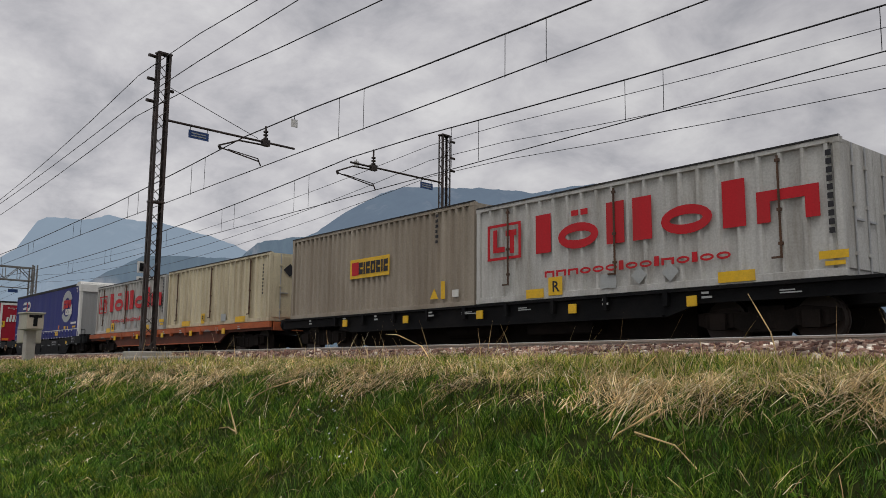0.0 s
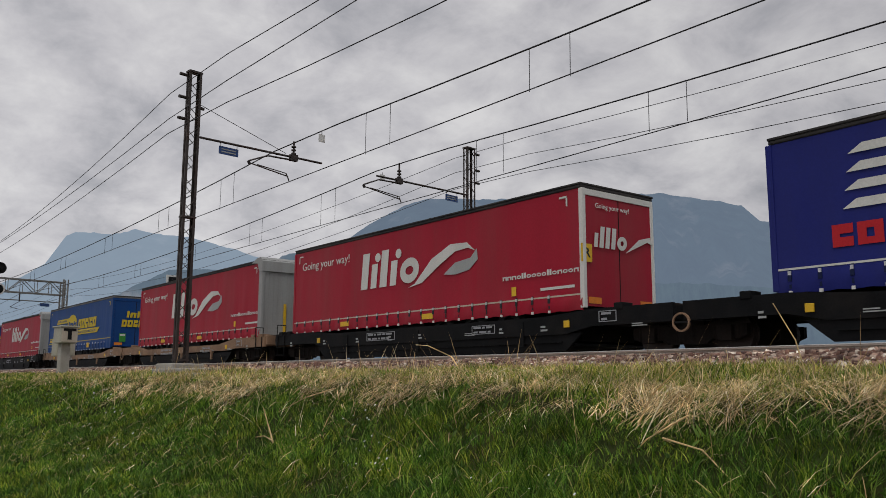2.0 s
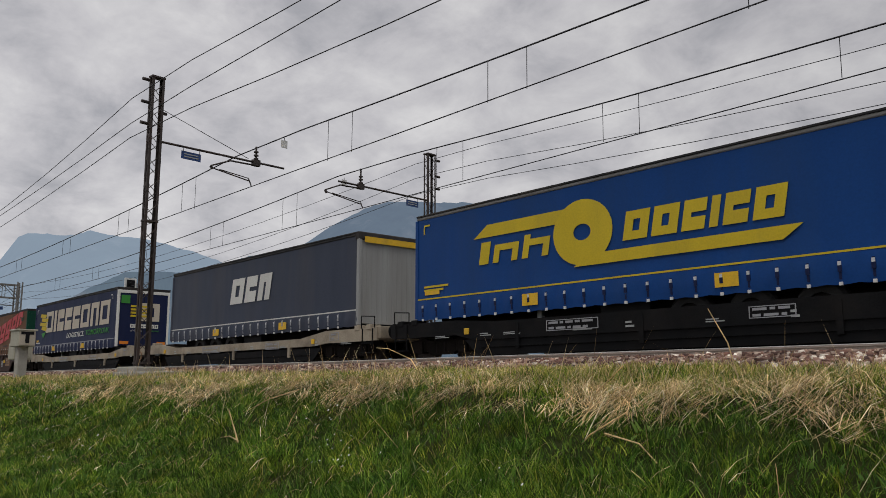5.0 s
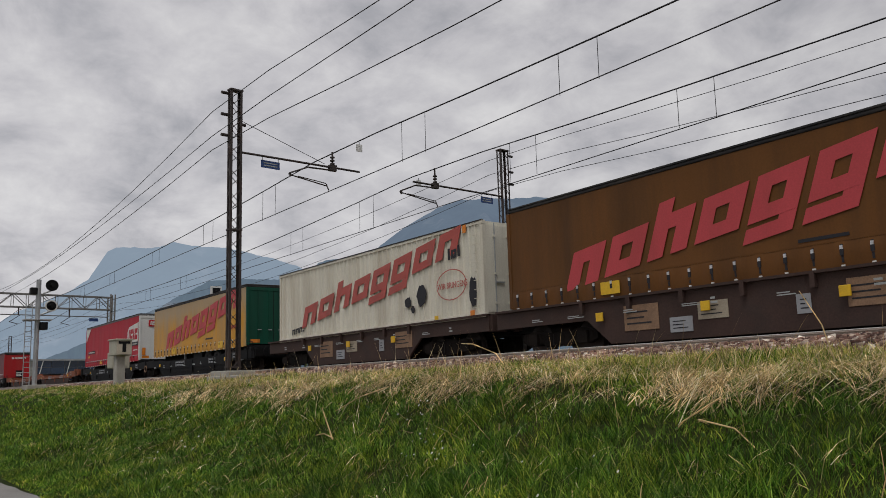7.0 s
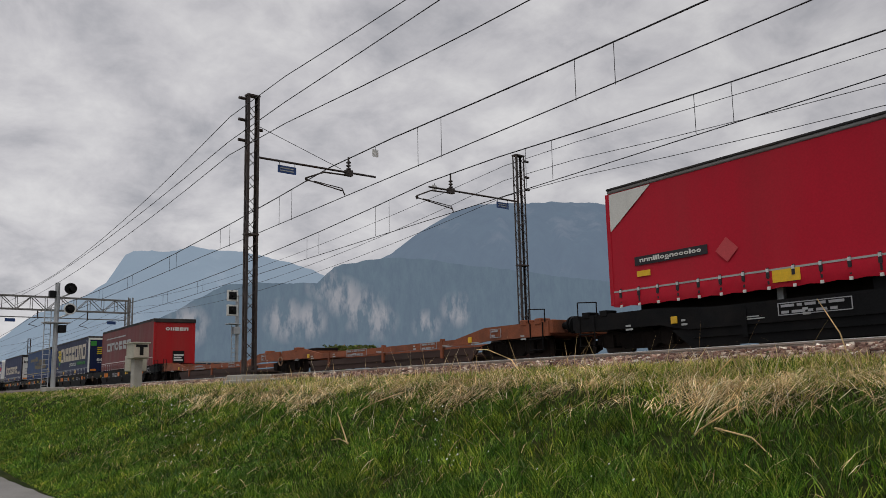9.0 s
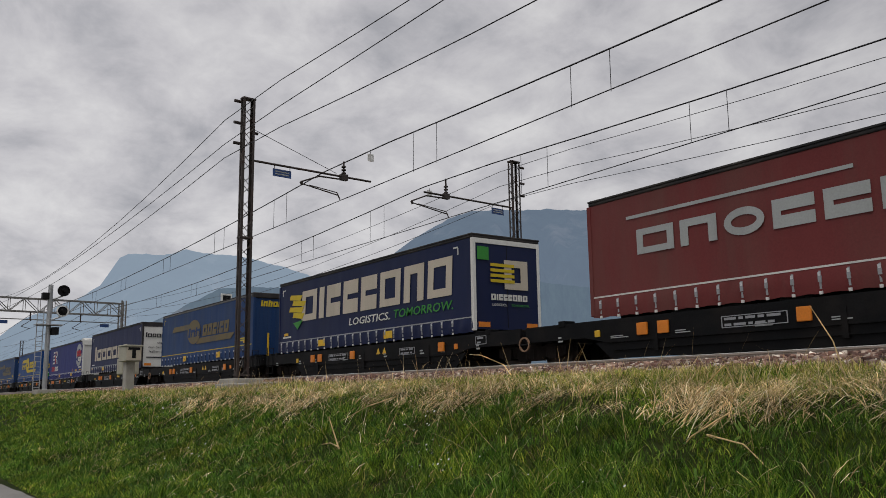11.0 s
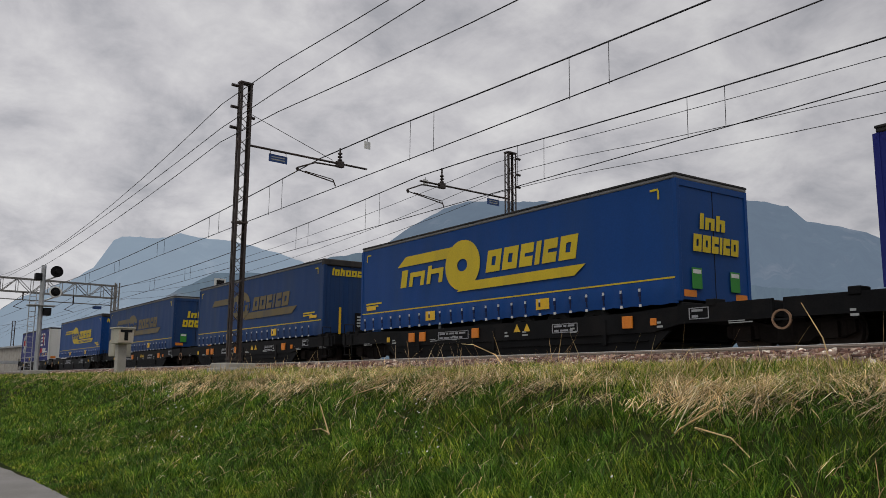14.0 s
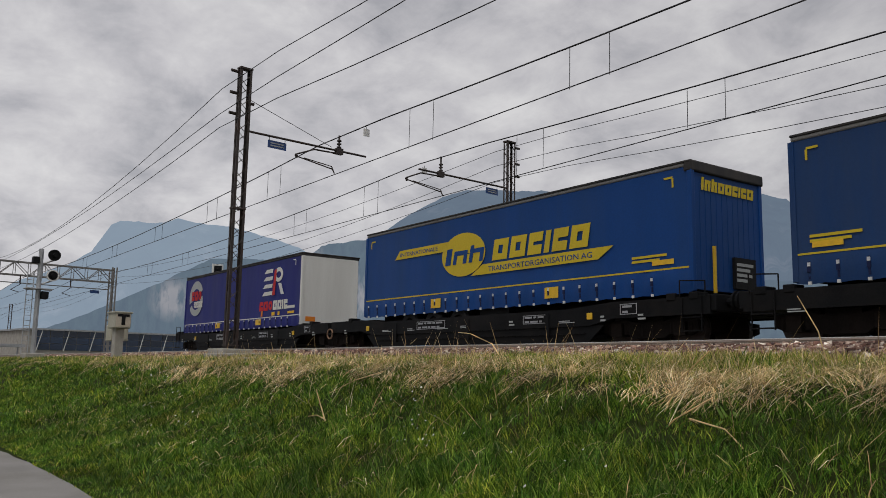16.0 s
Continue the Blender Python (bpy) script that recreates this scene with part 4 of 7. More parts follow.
keep = patch(x, y, 1.7, 3.0) > -0.35
x, y = x[keep], y[keep]
n = len(x)
blades("standing_straw", "short pale dead stems standing along the crest", x, y, rng.uniform(0.10, 0.32, n), rng.uniform(0.004, 0.009, n) * np.where(x < -14, 1.7, 1.0), rng.uniform(0, 2 * np.pi, n), rng.uniform(0.05, 0.7, n), rng.uniform(0, 0.3, n), "straw", "straw", 0.02)
# loose straw lying about lower down
x, y = scatter(900, -22, 2, 3.4, 6.4)
n = len(x)
blades("loose_straw", "loose pale straws caught in the green grass", x, y, rng.uniform(0.15, 0.4, n), rng.uniform(0.005, 0.009, n), rng.uniform(0, 2 * np.pi, n), rng.uniform(0.6, 0.97, n), rng.uniform(0, 0.1, n), "straw", "straw", 0.12, True)
# single long stalks
x, y = scatter(240, -22, 2, 5.4, 8.9)
n = len(x)
blades("dry_stalk", "long pale dead stalks leaning out of the grass", x, y, rng.uniform(0.3, 0.75, n), rng.uniform(0.006, 0.010, n), rng.uniform(0, 2 * np.pi, n), rng.uniform(0.1, 0.95, n), rng.uniform(0, 0.2, n), "straw", "stalks", 0.03)


def big_stalk(x, y, rows, r):
    x = along(x, y)
    z = float(gz(np.array([x]), np.array([y]))[0])
    bm = bmesh.new()
    pts = [Vector((x + a, y + b, z + c)) for a, b, c in rows]
    for k, (p, q) in enumerate(zip(pts, pts[1:])):
        tube(bm, p, q, r * (1 - 0.22 * k), 5, r * (1 - 0.22 * (k + 1)))
    return tagged(link("dead_stalk", bm, M["straw"]), "long bent pale dead plant stalk in the grass", "stalk", "dead stalks")


big_stalk(-9.3, 5.35, [(0, 0, 0.0), (-0.15, 0.02, 0.16), (-0.42, 0.06, 0.42)], 0.012)
big_stalk(-9.2, 5.3, [(0, 0, 0.06), (-0.35, 0.05, 0.10), (-0.75, 0.12, 0.06)], 0.010)
big_stalk(-9.0, 6.1, [(0, 0, 0.25), (-0.6, -0.1, 0.12), (-1.3, -0.2, -0.12)], 0.009)
big_stalk(-8.4, 7.9, [(0, 0, 0.0), (-0.25, 0, 0.25), (-0.8, 0, 0.42), (-1.1, 0, 0.44)], 0.011)
big_stalk(-4.3, 6.2, [(0, 0, 0.0), (0.18, 0, 0.3), (0.5, 0, 0.55)], 0.008)
big_stalk(-3.9, 6.0, [(0, 0, 0.05), (0.5, -0.2, 0.0), (1.1, -0.5, -0.3)], 0.008)
big_stalk(-3.6, 5.9, [(0, 0, 0.3), (-0.4, 0, 0.1), (-0.8, 0.1, -0.2)], 0.008)
big_stalk(-3.35, 7.6, [(0, 0, 0.0), (-0.1, 0, 0.4), (-0.3, 0, 0.75)], 0.008)


def daisies():
    v, f = [], []
    rr = random.Random(5)
    spots = [(-7.9, 5.7, 0.22, 9), (-7.0, 5.2, 0.3, 9), (-18.5, 6.0, 0.7, 30), (-22.0, 6.3, 1.0, 30), (-6.4, 4.9, 0.5, 14), (-15.5, 5.3, 0.8, 10), (-4.5, 4.9, 0.5, 8), (-12.5, 4.6, 1.0, 10)]
    for cx, cy, r, k in spots:
        for _ in range(k):
            x, y = rr.gauss(cx, r * 0.6), rr.gauss(cy, r * 0.4)
            x = along(x, y)
            if y < 2.8:
                continue
            z = ground_z(x, y) + rr.uniform(0.10, 0.24)
            q = rr.uniform(0.008, 0.014) * (1.6 if x < -12 else 1.0)
            b = len(v)
            n6 = 7
            tx, ty = rr.uniform(-0.3, 0.3), rr.uniform(-0.9, -0.2)
            for a in range(n6):
                c, s = math.cos(2 * math.pi * a / n6), math.sin(2 * math.pi * a / n6)
                v.append((x + q * c, y + q * s * 0.8, z - q * (tx * c) - q * ty * s))
            v.append((x, y, z + 0.004))
            f.extend((b + a, b + (a + 1) % n6, b + n6) for a in range(n6))
    me = bpy.data.meshes.new("daisy")
    me.from_pydata(v, [], f)
    me.materials.append(M["petal"])
    tagged(new("daisy", me), "small white daisies scattered in the grass", "flowers", kind="stuff")


daisies()


def leafy_bush(name, label, x, y, z, rx, rz, n, seed, trunk_h):
    b = thing(name, label, "bush", at=(x, y, z))
    rr = random.Random(seed)
    bm = bmesh.new()
    tube(bm, (0, 0, -0.2), (0.1, 0, trunk_h), 0.10, 7, 0.06)
    for k in range(6):
        a = k * 1.05
        tube(bm, (0.1, 0, trunk_h * 0.8), (rx * 0.6 * math.cos(a), rx * 0.6 * math.sin(a), trunk_h + rz * rr.uniform(0.2, 0.8)), 0.045, 5, 0.015)
    part("trunk", bm, M["bogie"], b)
    v, f = [], []
    for _ in range(n):
        a, u, r = rr.uniform(0, 2 * math.pi), rr.uniform(-0.5, 1), rr.uniform(0.35, 1.0)
        lump = 1 + 0.35 * noise.noise((math.cos(a) * 2, math.sin(a) * 2, u * 2 + seed))
        c = Vector((rx * r * lump * math.cos(a) * math.sqrt(max(0.1, 1 - u * u * 0.7)), rx * r * lump * math.sin(a), trunk_h + rz * 0.5 + rz * 0.6 * u * lump))
        d = Vector((rr.uniform(-1, 1), rr.uniform(-1, 1), rr.uniform(-1, 1))).normalized()
        e = d.orthogonal().normalized()
        s = rr.uniform(0.07, 0.15)
        k = len(v)
        v += [tuple(c - d * s), tuple(c + e * s * 0.5), tuple(c + d * s), tuple(c - e * s * 0.5)]
        f.append((k, k + 1, k + 2, k + 3))
    me = bpy.data.meshes.new("crown")
    me.from_pydata(v, [], f)
    me.materials.append(M["bush_leaf"])
    ob = new("crown", me)
    ob.parent = b


M["bush_leaf"] = blade_material("spring leaves", [(0.0, (0.05, 0.085, 0.015)), (0.5, (0.10, 0.13, 0.03)), (0.85, (0.15, 0.17, 0.045)), (1.0, (0.28, 0.16, 0.09))], 0.3)
leafy_bush("bush", "round spring-green bush beyond the tracks", -46.0, 26.6, 1.6, 1.9, 1.5, 2600, 3, 1.3)
leafy_bush("bush", "thin leafy bush beside the telephone box", -40.0, 10.2 + 12.0, 1.7, 0.9, 1.0, 700, 6, 0.8)


# ---- ballast stones ----
def stones():
    n = 38000
    x = np.concatenate([rng.uniform(-16, 1, 26000), rng.uniform(-60, -16, n - 26000)])
    y = 9.30 + 1.75 * rng.uniform(0, 1, n) ** 0.9
    z = np.where(y < 9.45, 1.76, np.where(y < 10.15, 1.80 + (y - 9.45) / 0.7 * 0.185, 1.985)) + rng.uniform(-0.02, 0.03, n)
    s = rng.uniform(0.015, 0.042, n) * np.where(x < -16, 1.5, 1.0)
    cube = np.array([(a, b, c) for a in (-1, 1) for b in (-1, 1) for c in (-1, 1)], float)
    V = cube[None] * rng.uniform(0.55, 1.1, (n, 8, 3)) * s[:, None, None]
    a = rng.uniform(0, 2 * np.pi, n)
    b = rng.uniform(-0.7, 0.7, n)
    ca, sa, cb, sb = np.cos(a)[:, None], np.sin(a)[:, None], np.cos(b)[:, None], np.sin(b)[:, None]
    X = V[:, :, 0] * ca - V[:, :, 1] * sa
    Y = V[:, :, 0] * sa + V[:, :, 1] * ca
    Z = V[:, :, 2]
    Y, Z = Y * cb - Z * sb, Y * sb + Z * cb
    V = np.stack([X + x[:, None], Y + y[:, None], Z + lev(z)[:, None]], 2)
    q = np.array([0, 1, 3, 2, 4, 6, 7, 5, 0, 4, 5, 1, 2, 3, 7, 6, 0, 2, 6, 4, 1, 5, 7, 3])
    loops = ((np.arange(n) * 8)[:, None] + q).ravel()
    me = bpy.data.meshes.new("ballast_stone")
    me.vertices.add(n * 8)
    me.vertices.foreach_set("co", V.ravel())
    me.loops.add(len(loops))
    me.loops.foreach_set("vertex_index", loops)
    me.polygons.add(n * 6)
    me.polygons.foreach_set("loop_start", np.arange(n * 6) * 4)
    me.polygons.foreach_set("loop_total", np.full(n * 6, 4))
    me.update(calc_edges=True)
    me.materials.append(M["stone"])
    tagged(new("ballast_stone", me), "loose red-brown and pale ballast stones", "stones", kind="stuff")


M["stone"] = blade_material("ballast stones", [(0.0, (0.05, 0.026, 0.022)), (0.38, (0.18, 0.09, 0.066)), (0.70, (0.32, 0.205, 0.155)), (0.91, (0.50, 0.40, 0.32)), (1.0, (0.85, 0.78, 0.68))], 0.0)
stones()


# ---- the train ----
V0, ACC = 26.673, -0.0773


# small gains and losses on the even run, in metres
DRIFT = {0: 0.27, 0.5: -0.12, 1: -0.16, 1.5: -0.21, 2: 0.39, 2.5: 0.22, 3: 0.17, 3.5: -0.10, 4: -0.48, 6.5: 0.19, 7: -0.04, 7.5: -0.23, 8: 0.31, 8.5: -0.02, 9: -0.26, 11.5: 0.20, 12: 0.41, 12.5: -0.07, 13: -0.16, 13.5: -0.13, 14: -0.33, 14.5: 0.23, 15: 0.19, 15.5: 0.20, 16: -0.34}


def run(t):
    return LONG * (V0 * t + ACC * t * t / 2 + DRIFT[t])


moving = []


def on_train(ob, s):
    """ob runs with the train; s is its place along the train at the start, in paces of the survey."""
    s = along(s, TY)
    ob.location, ob.scale = (s, TY, lev(RAIL)), (LONG, 1.03, TALL)
    moving.append((ob, s))
    return ob


HW = 1.275   # half width of a load
shared = {}


def shared_mesh(key, make, mat):
    if key not in shared:
        bm = make()
        me = bpy.data.meshes.new(key)
        bm.normal_update()
        bm.to_mesh(me)
        bm.free()
        me.materials.append(mat)
        shared[key] = me
    return shared[key]


def on_face(ob, face, u, z, L=0.0, out=0.0):
    """Lays a sign drawn in x, z on the near side or on the end that faces forward."""
    if face == "side":
        ob.matrix_basis = pose(u, -HW - 0.004 - out, z)
    else:
        ob.matrix_basis = pose(L + 0.004 + out, u, z, 0, 0, 90)
    return ob


def words(parent, text, u, z, h, mat, face="side", L=0.0, out=0.0, width=None, shear=0.0, align="LEFT", bold=0.0):
    cu = bpy.data.curves.new("lettering", "FONT")
    cu.body, cu.size, cu.extrude, cu.shear, cu.offset = text, h / 0.72, 0.003, shear, bold
    cu.align_x = align
    cu.resolution_u = 2
    tmp = bpy.data.objects.new("lettering", cu)
    scene.collection.objects.link(tmp)
    bpy.context.view_layer.update()
    me = bpy.data.meshes.new_from_object(tmp.evaluated_get(bpy.context.evaluated_depsgraph_get()))
    bpy.data.objects.remove(tmp)
    me.transform(pose(0, 0, 0, 90))
    if width:
        xs = [v.co.x for v in me.vertices]
        k = width / max(1e-6, max(xs) - min(xs))
        me.transform(Matrix.Diagonal((k, 1, 1, 1)))
    me.materials.clear()
    me.materials.append(M[mat])
    ob = new("lettering", me)
    ob.parent = parent
    return on_face(ob, face, u, z, L, out)


def plate(parent, name, u, z, w, h, mat, face="side", L=0.0, out=0.0, t=0.006, bev=0.0):
    bm = B(0, w, -t, 0, 0, h)
    return on_face(part(name, bm, M[mat], parent), face, u, z, L, out)


def bars(parent, u, z, w, h, n, mat, face="side", L=0.0, out=0.0):
    """Writing too small to read: lines of uneven length."""
    for k in range(n):
        hh = h / (1.7 * n)
        wk = w * (1.0, 0.8, 0.92, 0.7)[k % 4]
        plate(parent, "line_of_writing", u, z + h - (k + 1) * h / n + 0.3 * hh, wk, hh, mat, face, L, out, 0.003)


def brand(parent, pattern, u0, u1, z0, h, mat, slant=0.0, rise=0.0, stroke=0.2, cap=1.4, face="side", L=0.0, out=0.0, name="company_mark"):
    """A company's mark as a row of plain rings, bars and blocks; large ones are a part each."""
    rel = {"o": 1.0, "l": 0.5, "q": 1.0, "n": 1.0, "A": 1.1, "E": 0.95, "I": 0.45, "h": 1.0, " ": 0.5}
    tot = sum(rel[c] for c in pattern)
    k = (u1 - u0) / tot
    split = h > 0.14
    bm = bmesh.new()
    x = 0.0
    t0, t1 = -0.006, 0.0

    def quad(xa, xb, za, zb):
        prism(bm, [(xa + slant * za, za + rise * xa), (xb + slant * za, za + rise * xb), (xb + slant * zb, zb + rise * xb), (xa + slant * zb, zb + rise * xa)], t0, t1)

    def plate_of(pts):
        prism(bm, [(xx + slant * zz, zz + rise * xx) for xx, zz in pts], t0, t1)

    def frame_of(a, b, s, sw):
        """A slanted rectangular ring as one closed plate."""
        P = lambda xx, zz: (xx + slant * zz, zz + rise * xx)
        o = [P(a, 0), P(b, 0), P(b, h), P(a, h)]
        q = [P(a + sw, s), P(b - sw, s), P(b - sw, h - s), P(a + sw, h - s)]
        vs = [[bm.verts.new((c[0], y, c[1])) for c in ring_] for ring_ in (o, q) for y in (t0, t1)]
        fs = []
        for m in range(4):
            n2 = (m + 1) % 4
            fs += [bm.faces.new((vs[0][m], vs[0][n2], vs[2][n2], vs[2][m])), bm.faces.new((vs[1][m], vs[3][m], vs[3][n2], vs[1][n2])), bm.faces.new((vs[0][m], vs[1][m], vs[1][n2], vs[0][n2])), bm.faces.new((vs[2][m], vs[2][n2], vs[3][n2], vs[3][m]))]
        bmesh.ops.recalc_face_normals(bm, faces=fs)

    for c in pattern:
        w = rel[c] * k
        g = 0.08 * k
        a, b = x + g, x + w - g
        s = stroke * h
        sw = min(s * 1.2, (b - a) * 0.36)
        if c in "oq":
            if rise:
                frame_of(a, b, s, sw)
            else:
                ring(bm, (a + b) / 2 + slant * h / 2, h / 2, (b - a) / 2, h / 2, min(s * 1.1, (b - a) * 0.33), t0, t1, 20, slant=slant)
            if c == "q":
                if split:
                    on_face(part(name, bm, M[mat], parent), face, u0, z0, L, out)
                    bm = bmesh.new()
                plate_of([(a, -0.42 * h), (b, -0.42 * h), (b, -0.004), (b - sw, -0.004), (b - sw, -0.42 * h + s), (a, -0.42 * h + s)])
        elif c == "l":
            quad(a, b, 0, cap * h)
        elif c == "I":
            quad(a, b, 0, h)
        elif c in "nh":
            k2, top = sw * 1.15, h if c == "n" else cap * h
            plate_of([(a, 0), (a + k2, 0), (a + k2, h - s * 1.15), (b - k2, h - s * 1.15), (b - k2, 0), (b, 0), (b, h), (a + k2, h), (a + k2, top + 0.001), (a, top + 0.001)])
        elif c == "A":
            frame_of(a, b, s, sw)
        elif c == "E":
            plate_of([(a, 0), (b, 0), (b, h * 0.42), (a + sw, h * 0.42), (a + sw, h * 0.58), (b, h * 0.58), (b, h), (a, h)])
        x += w
        if split and len(bm.verts):
            on_face(part(name, bm, M[mat], parent), face, u0, z0, L, out)
            bm = bmesh.new()
    if split:
        bm.free()
        return None
    return on_face(part(name, bm, M[mat], parent), face, u0, z0, L, out)


def corner_tick(parent, u, z, mat="paint_white", flip=1):
    bm = bmesh.new()
    box(bm, min(0, 0.24 * flip), max(0, 0.24 * flip), -0.003, 0, 0.0, 0.05)
    box(bm, -0.025, 0.025, -0.003, 0, -0.22, 0.0)
    on_face(part("corner_mark", bm, M[mat], parent), "side", u, z)


def curtain_sheet(x0, x1, z0, z1, y, amp, seed, nz=8):
    bm = bmesh.new()
    nx = int((x1 - x0) / 0.11)
    rows = []
    for i in range(nx + 1):
        x = x0 + (x1 - x0) * i / nx
        col = []
        for j in range(nz + 1):
            z = z0 + (z1 - z0) * j / nz
            edge = min(1, min(i, nx - i) / 3) * min(1, min(j, nz - j) / 1.0)
            d = amp * edge * (noise.noise((x * 1.6, z * 0.5, seed)) + 0.5 * noise.noise((x * 5.5, z * 0.9, seed + 3)))
            col.append(bm.verts.new((x, y + max(0.0, amp * 0.9 * edge + d), z)))
        rows.append(col)
    for p, q in zip(rows, rows[1:]):
        for j in range(nz):
            bm.faces.new((p[j], q[j], q[j + 1], p[j + 1]))
    return bm


def skirt_sheet(L, z0, z1, seed):
    """The lower edge of the curtain, pulled in at each strap."""
    bm = bmesh.new()
    nx = int(L / 0.09)
    rows = []
    for i in range(nx + 1):
        x = L * i / nx
        w = abs(math.sin(math.pi * x / 0.56))
        col = []
        for j in range(5):
            v = j / 4
            d = -0.030 * w * math.sin(math.pi * v) + 0.012 * noise.noise((x * 3, v * 2, seed))
            col.append(bm.verts.new((x, -HW - 0.003 + d, z0 + (z1 - z0) * v + (0.025 * (1 - w) if j == 0 else 0))))
        rows.append(col)
    for p, q in zip(rows, rows[1:]):
        for j in range(4):
            bm.faces.new((p[j], q[j], q[j + 1], p[j + 1]))
    return bm


def strap_bm():
    bm = bmesh.new()
    box(bm, -0.022, 0.022, -0.018, 0.0, 0.0, 0.36)
    box(bm, -0.035, 0.035, -0.035, -0.015, 0.14, 0.26)
    return bm


def hook_bm():
    return box(bmesh.new(), -0.03, 0.03, -0.03, 0.0, -0.05, 0.015)


def buckle_bm():
    return box(bmesh.new(), -0.028, 0.028, -0.022, 0.0, 0.0, 0.075)


def tyre_bm():
    bm = bmesh.new()
    n = 20
    prof = [(0.28, -0.15), (0.44, -0.16), (0.50, -0.10), (0.50, 0.10), (0.44, 0.16), (0.28, 0.15)]
    rows = [[bm.verts.new((r * math.cos(2 * math.pi * k / n), y, r * math.sin(2 * math.pi * k / n))) for r, y in prof] for k in range(n)]
    for k in range(n):
        p, q = rows[k], rows[(k + 1) % n]
        for j in range(len(prof)):
            bm.faces.new((p[j], p[(j + 1) % 6], q[(j + 1) % 6], q[j]))
    bmesh.ops.recalc_face_normals(bm, faces=bm.faces[:])
    return bm


def rim_bm():
    return tube(tube(bmesh.new(), (0, -0.10, 0), (0, 0.10, 0), 0.285, 18), (0, -0.16, 0), (0, -0.08, 0), 0.10, 10)


def trailer(s, L, side, label, z0=1.3, z1=4.3, zs=1.85, stripe="paint_white", skirt=None, roof="roof_dark", end="doors", end_mat=None, strap="grey_stripe", post=None, seed=0, kind="semitrailer", wheels=True, straps=True, rods=False, nose=False):
    t = on_train(thing(kind, label, "trailer", "trailers on the train"), s)
    end_mat = end_mat or side
    skirt = skirt or side
    post = post or end_mat
    zr = z1 - 0.10
    # box behind the curtain, then the curtain itself with faint folds
    part("box_frame", B(0.05, L - 0.05, -HW + 0.05, HW, z0 + 0.10, zr), M["roof_dark"], t)
    body = part("side_curtain", curtain_sheet(0.0, L, zs - 0.02, zr, -HW, 0.014, seed), M[side], t, "", True)
    lower = part("curtain_skirt", skirt_sheet(L, z0 - 0.06, zs - 0.02, seed), M[skirt], t, "", True)
    # roof rail with rounded cap
    bm = bmesh.new()
    box(bm, -0.01, L + 0.01, -HW - 0.02, HW + 0.02, zr, z1, 0.03)
    part("roof", bm, M[roof], t)
    part("roof_cap", box(bmesh.new(), -0.02, L + 0.02, -HW - 0.035, HW + 0.035, z1 - 0.012, z1 + 0.045, 0.015), M["roof_dark"], t, "dark tarpaulin edge over the roof rail")
    part("hem_band", B(0.0, L, -HW - 0.012, -HW + 0.02, zs - 0.04, zs), M[stripe], t, "pale band along the curtain hem")
    for x, w in ((0.0, 0.07), (L, 0.22 if nose else 0.07)):
        part("corner_post", box(bmesh.new(), x - w, x + 0.05, -HW - 0.02, -HW + 0.09, z0, zr, 0.01), M[post if x else side], t)
    # chassis
    for y in (-0.5, 0.5):
        part("chassis_beam", B(0.2, L - 0.2, y - 0.06, y + 0.06, z0 - 0.15, z0 + 0.16), M["black"], t)
    part("chassis", B(0.02, L - 0.02, -HW + 0.04, HW - 0.02, z0 + 0.04, z0 + 0.14), M["black"], t)
    # landing legs, tool box and tail of the running gear between the side sills
    part("landing_leg", B(L * 0.30, L * 0.30 + 0.14, -0.9, -0.76, 0.75, z0), M["galv"], t)
    part("tool_box", box(bmesh.new(), L * 0.45, L * 0.45 + 1.3, -1.1, -0.5, z0 - 0.42, z0 + 0.02, 0.03), M["black"], t)
    part("running_gear", B(0.5, L - 0.5, -0.80, 1.05, 0.45, z0 + 0.04), M["bogie"], t)
    rear_right = end in ("doors", "plain")
    ax = [L - 2.6, L - 3.92, L - 5.24] if rear_right else [2.6, 3.92, 5.24]
    if wheels:
        for a in ax:
            for y in (-1.02, 1.02):
                w = share("wheel", shared_mesh("wheel_tyre", tyre_bm, M["rubber"]), t, (a, y, 0.86))
                w.scale = (1, 1, 1 / TALL)
                share("rim", shared_mesh("wheel_rim", rim_bm, M["bogie"]), w, (0, 0, 0))
    if straps:
        n = int((L - 0.3) / 0.56)
        for k in range(n):
            x = 0.28 + 0.56 * k
            share("strap", shared_mesh("strap_" + strap, strap_bm, M[strap]), t, (x, -HW - 0.012, z0 + 0.04))
            share("hook", shared_mesh("hook_bare", hook_bm, M["white_paint"]), t, (x, -HW - 0.012, z0 - 0.02))
            share("buckle", shared_mesh("buckle_bare", buckle_bm, M["bright_steel"]), t, (x, -HW - 0.03, z0 + 0.30))
    # end wall that faces forward
    part("end_wall", box(bmesh.new(), L - 0.04, L, -HW + 0.03, HW - 0.03, z0 + 0.05, zr, 0.008), M[end_mat], t)
    if end == "doors":
        for y in (-HW + 0.05, HW - 0.05):
            part("door_post", box(bmesh.new(), L - 0.01, L + 0.025, y - 0.05, y + 0.05, z0 + 0.02, zr, 0.008), M[post], t)
        part("door_header", box(bmesh.new(), L - 0.01, L + 0.022, -HW + 0.1, HW - 0.1, zr - 0.16, zr, 0.008), M[post], t)
        part("door_seam", B(L, L + 0.006, -0.012, 0.012, z0 + 0.12, zr - 0.16), M["black"], t)
        for y in ((-0.75, -0.25, 0.25, 0.75) if rods else ()):
            bar = part("lock_rod", tube(bmesh.new(), (L + 0.025, y, z0 + 0.1), (L + 0.025, y, zr - 0.1), 0.014, 6), M[end_mat], t)
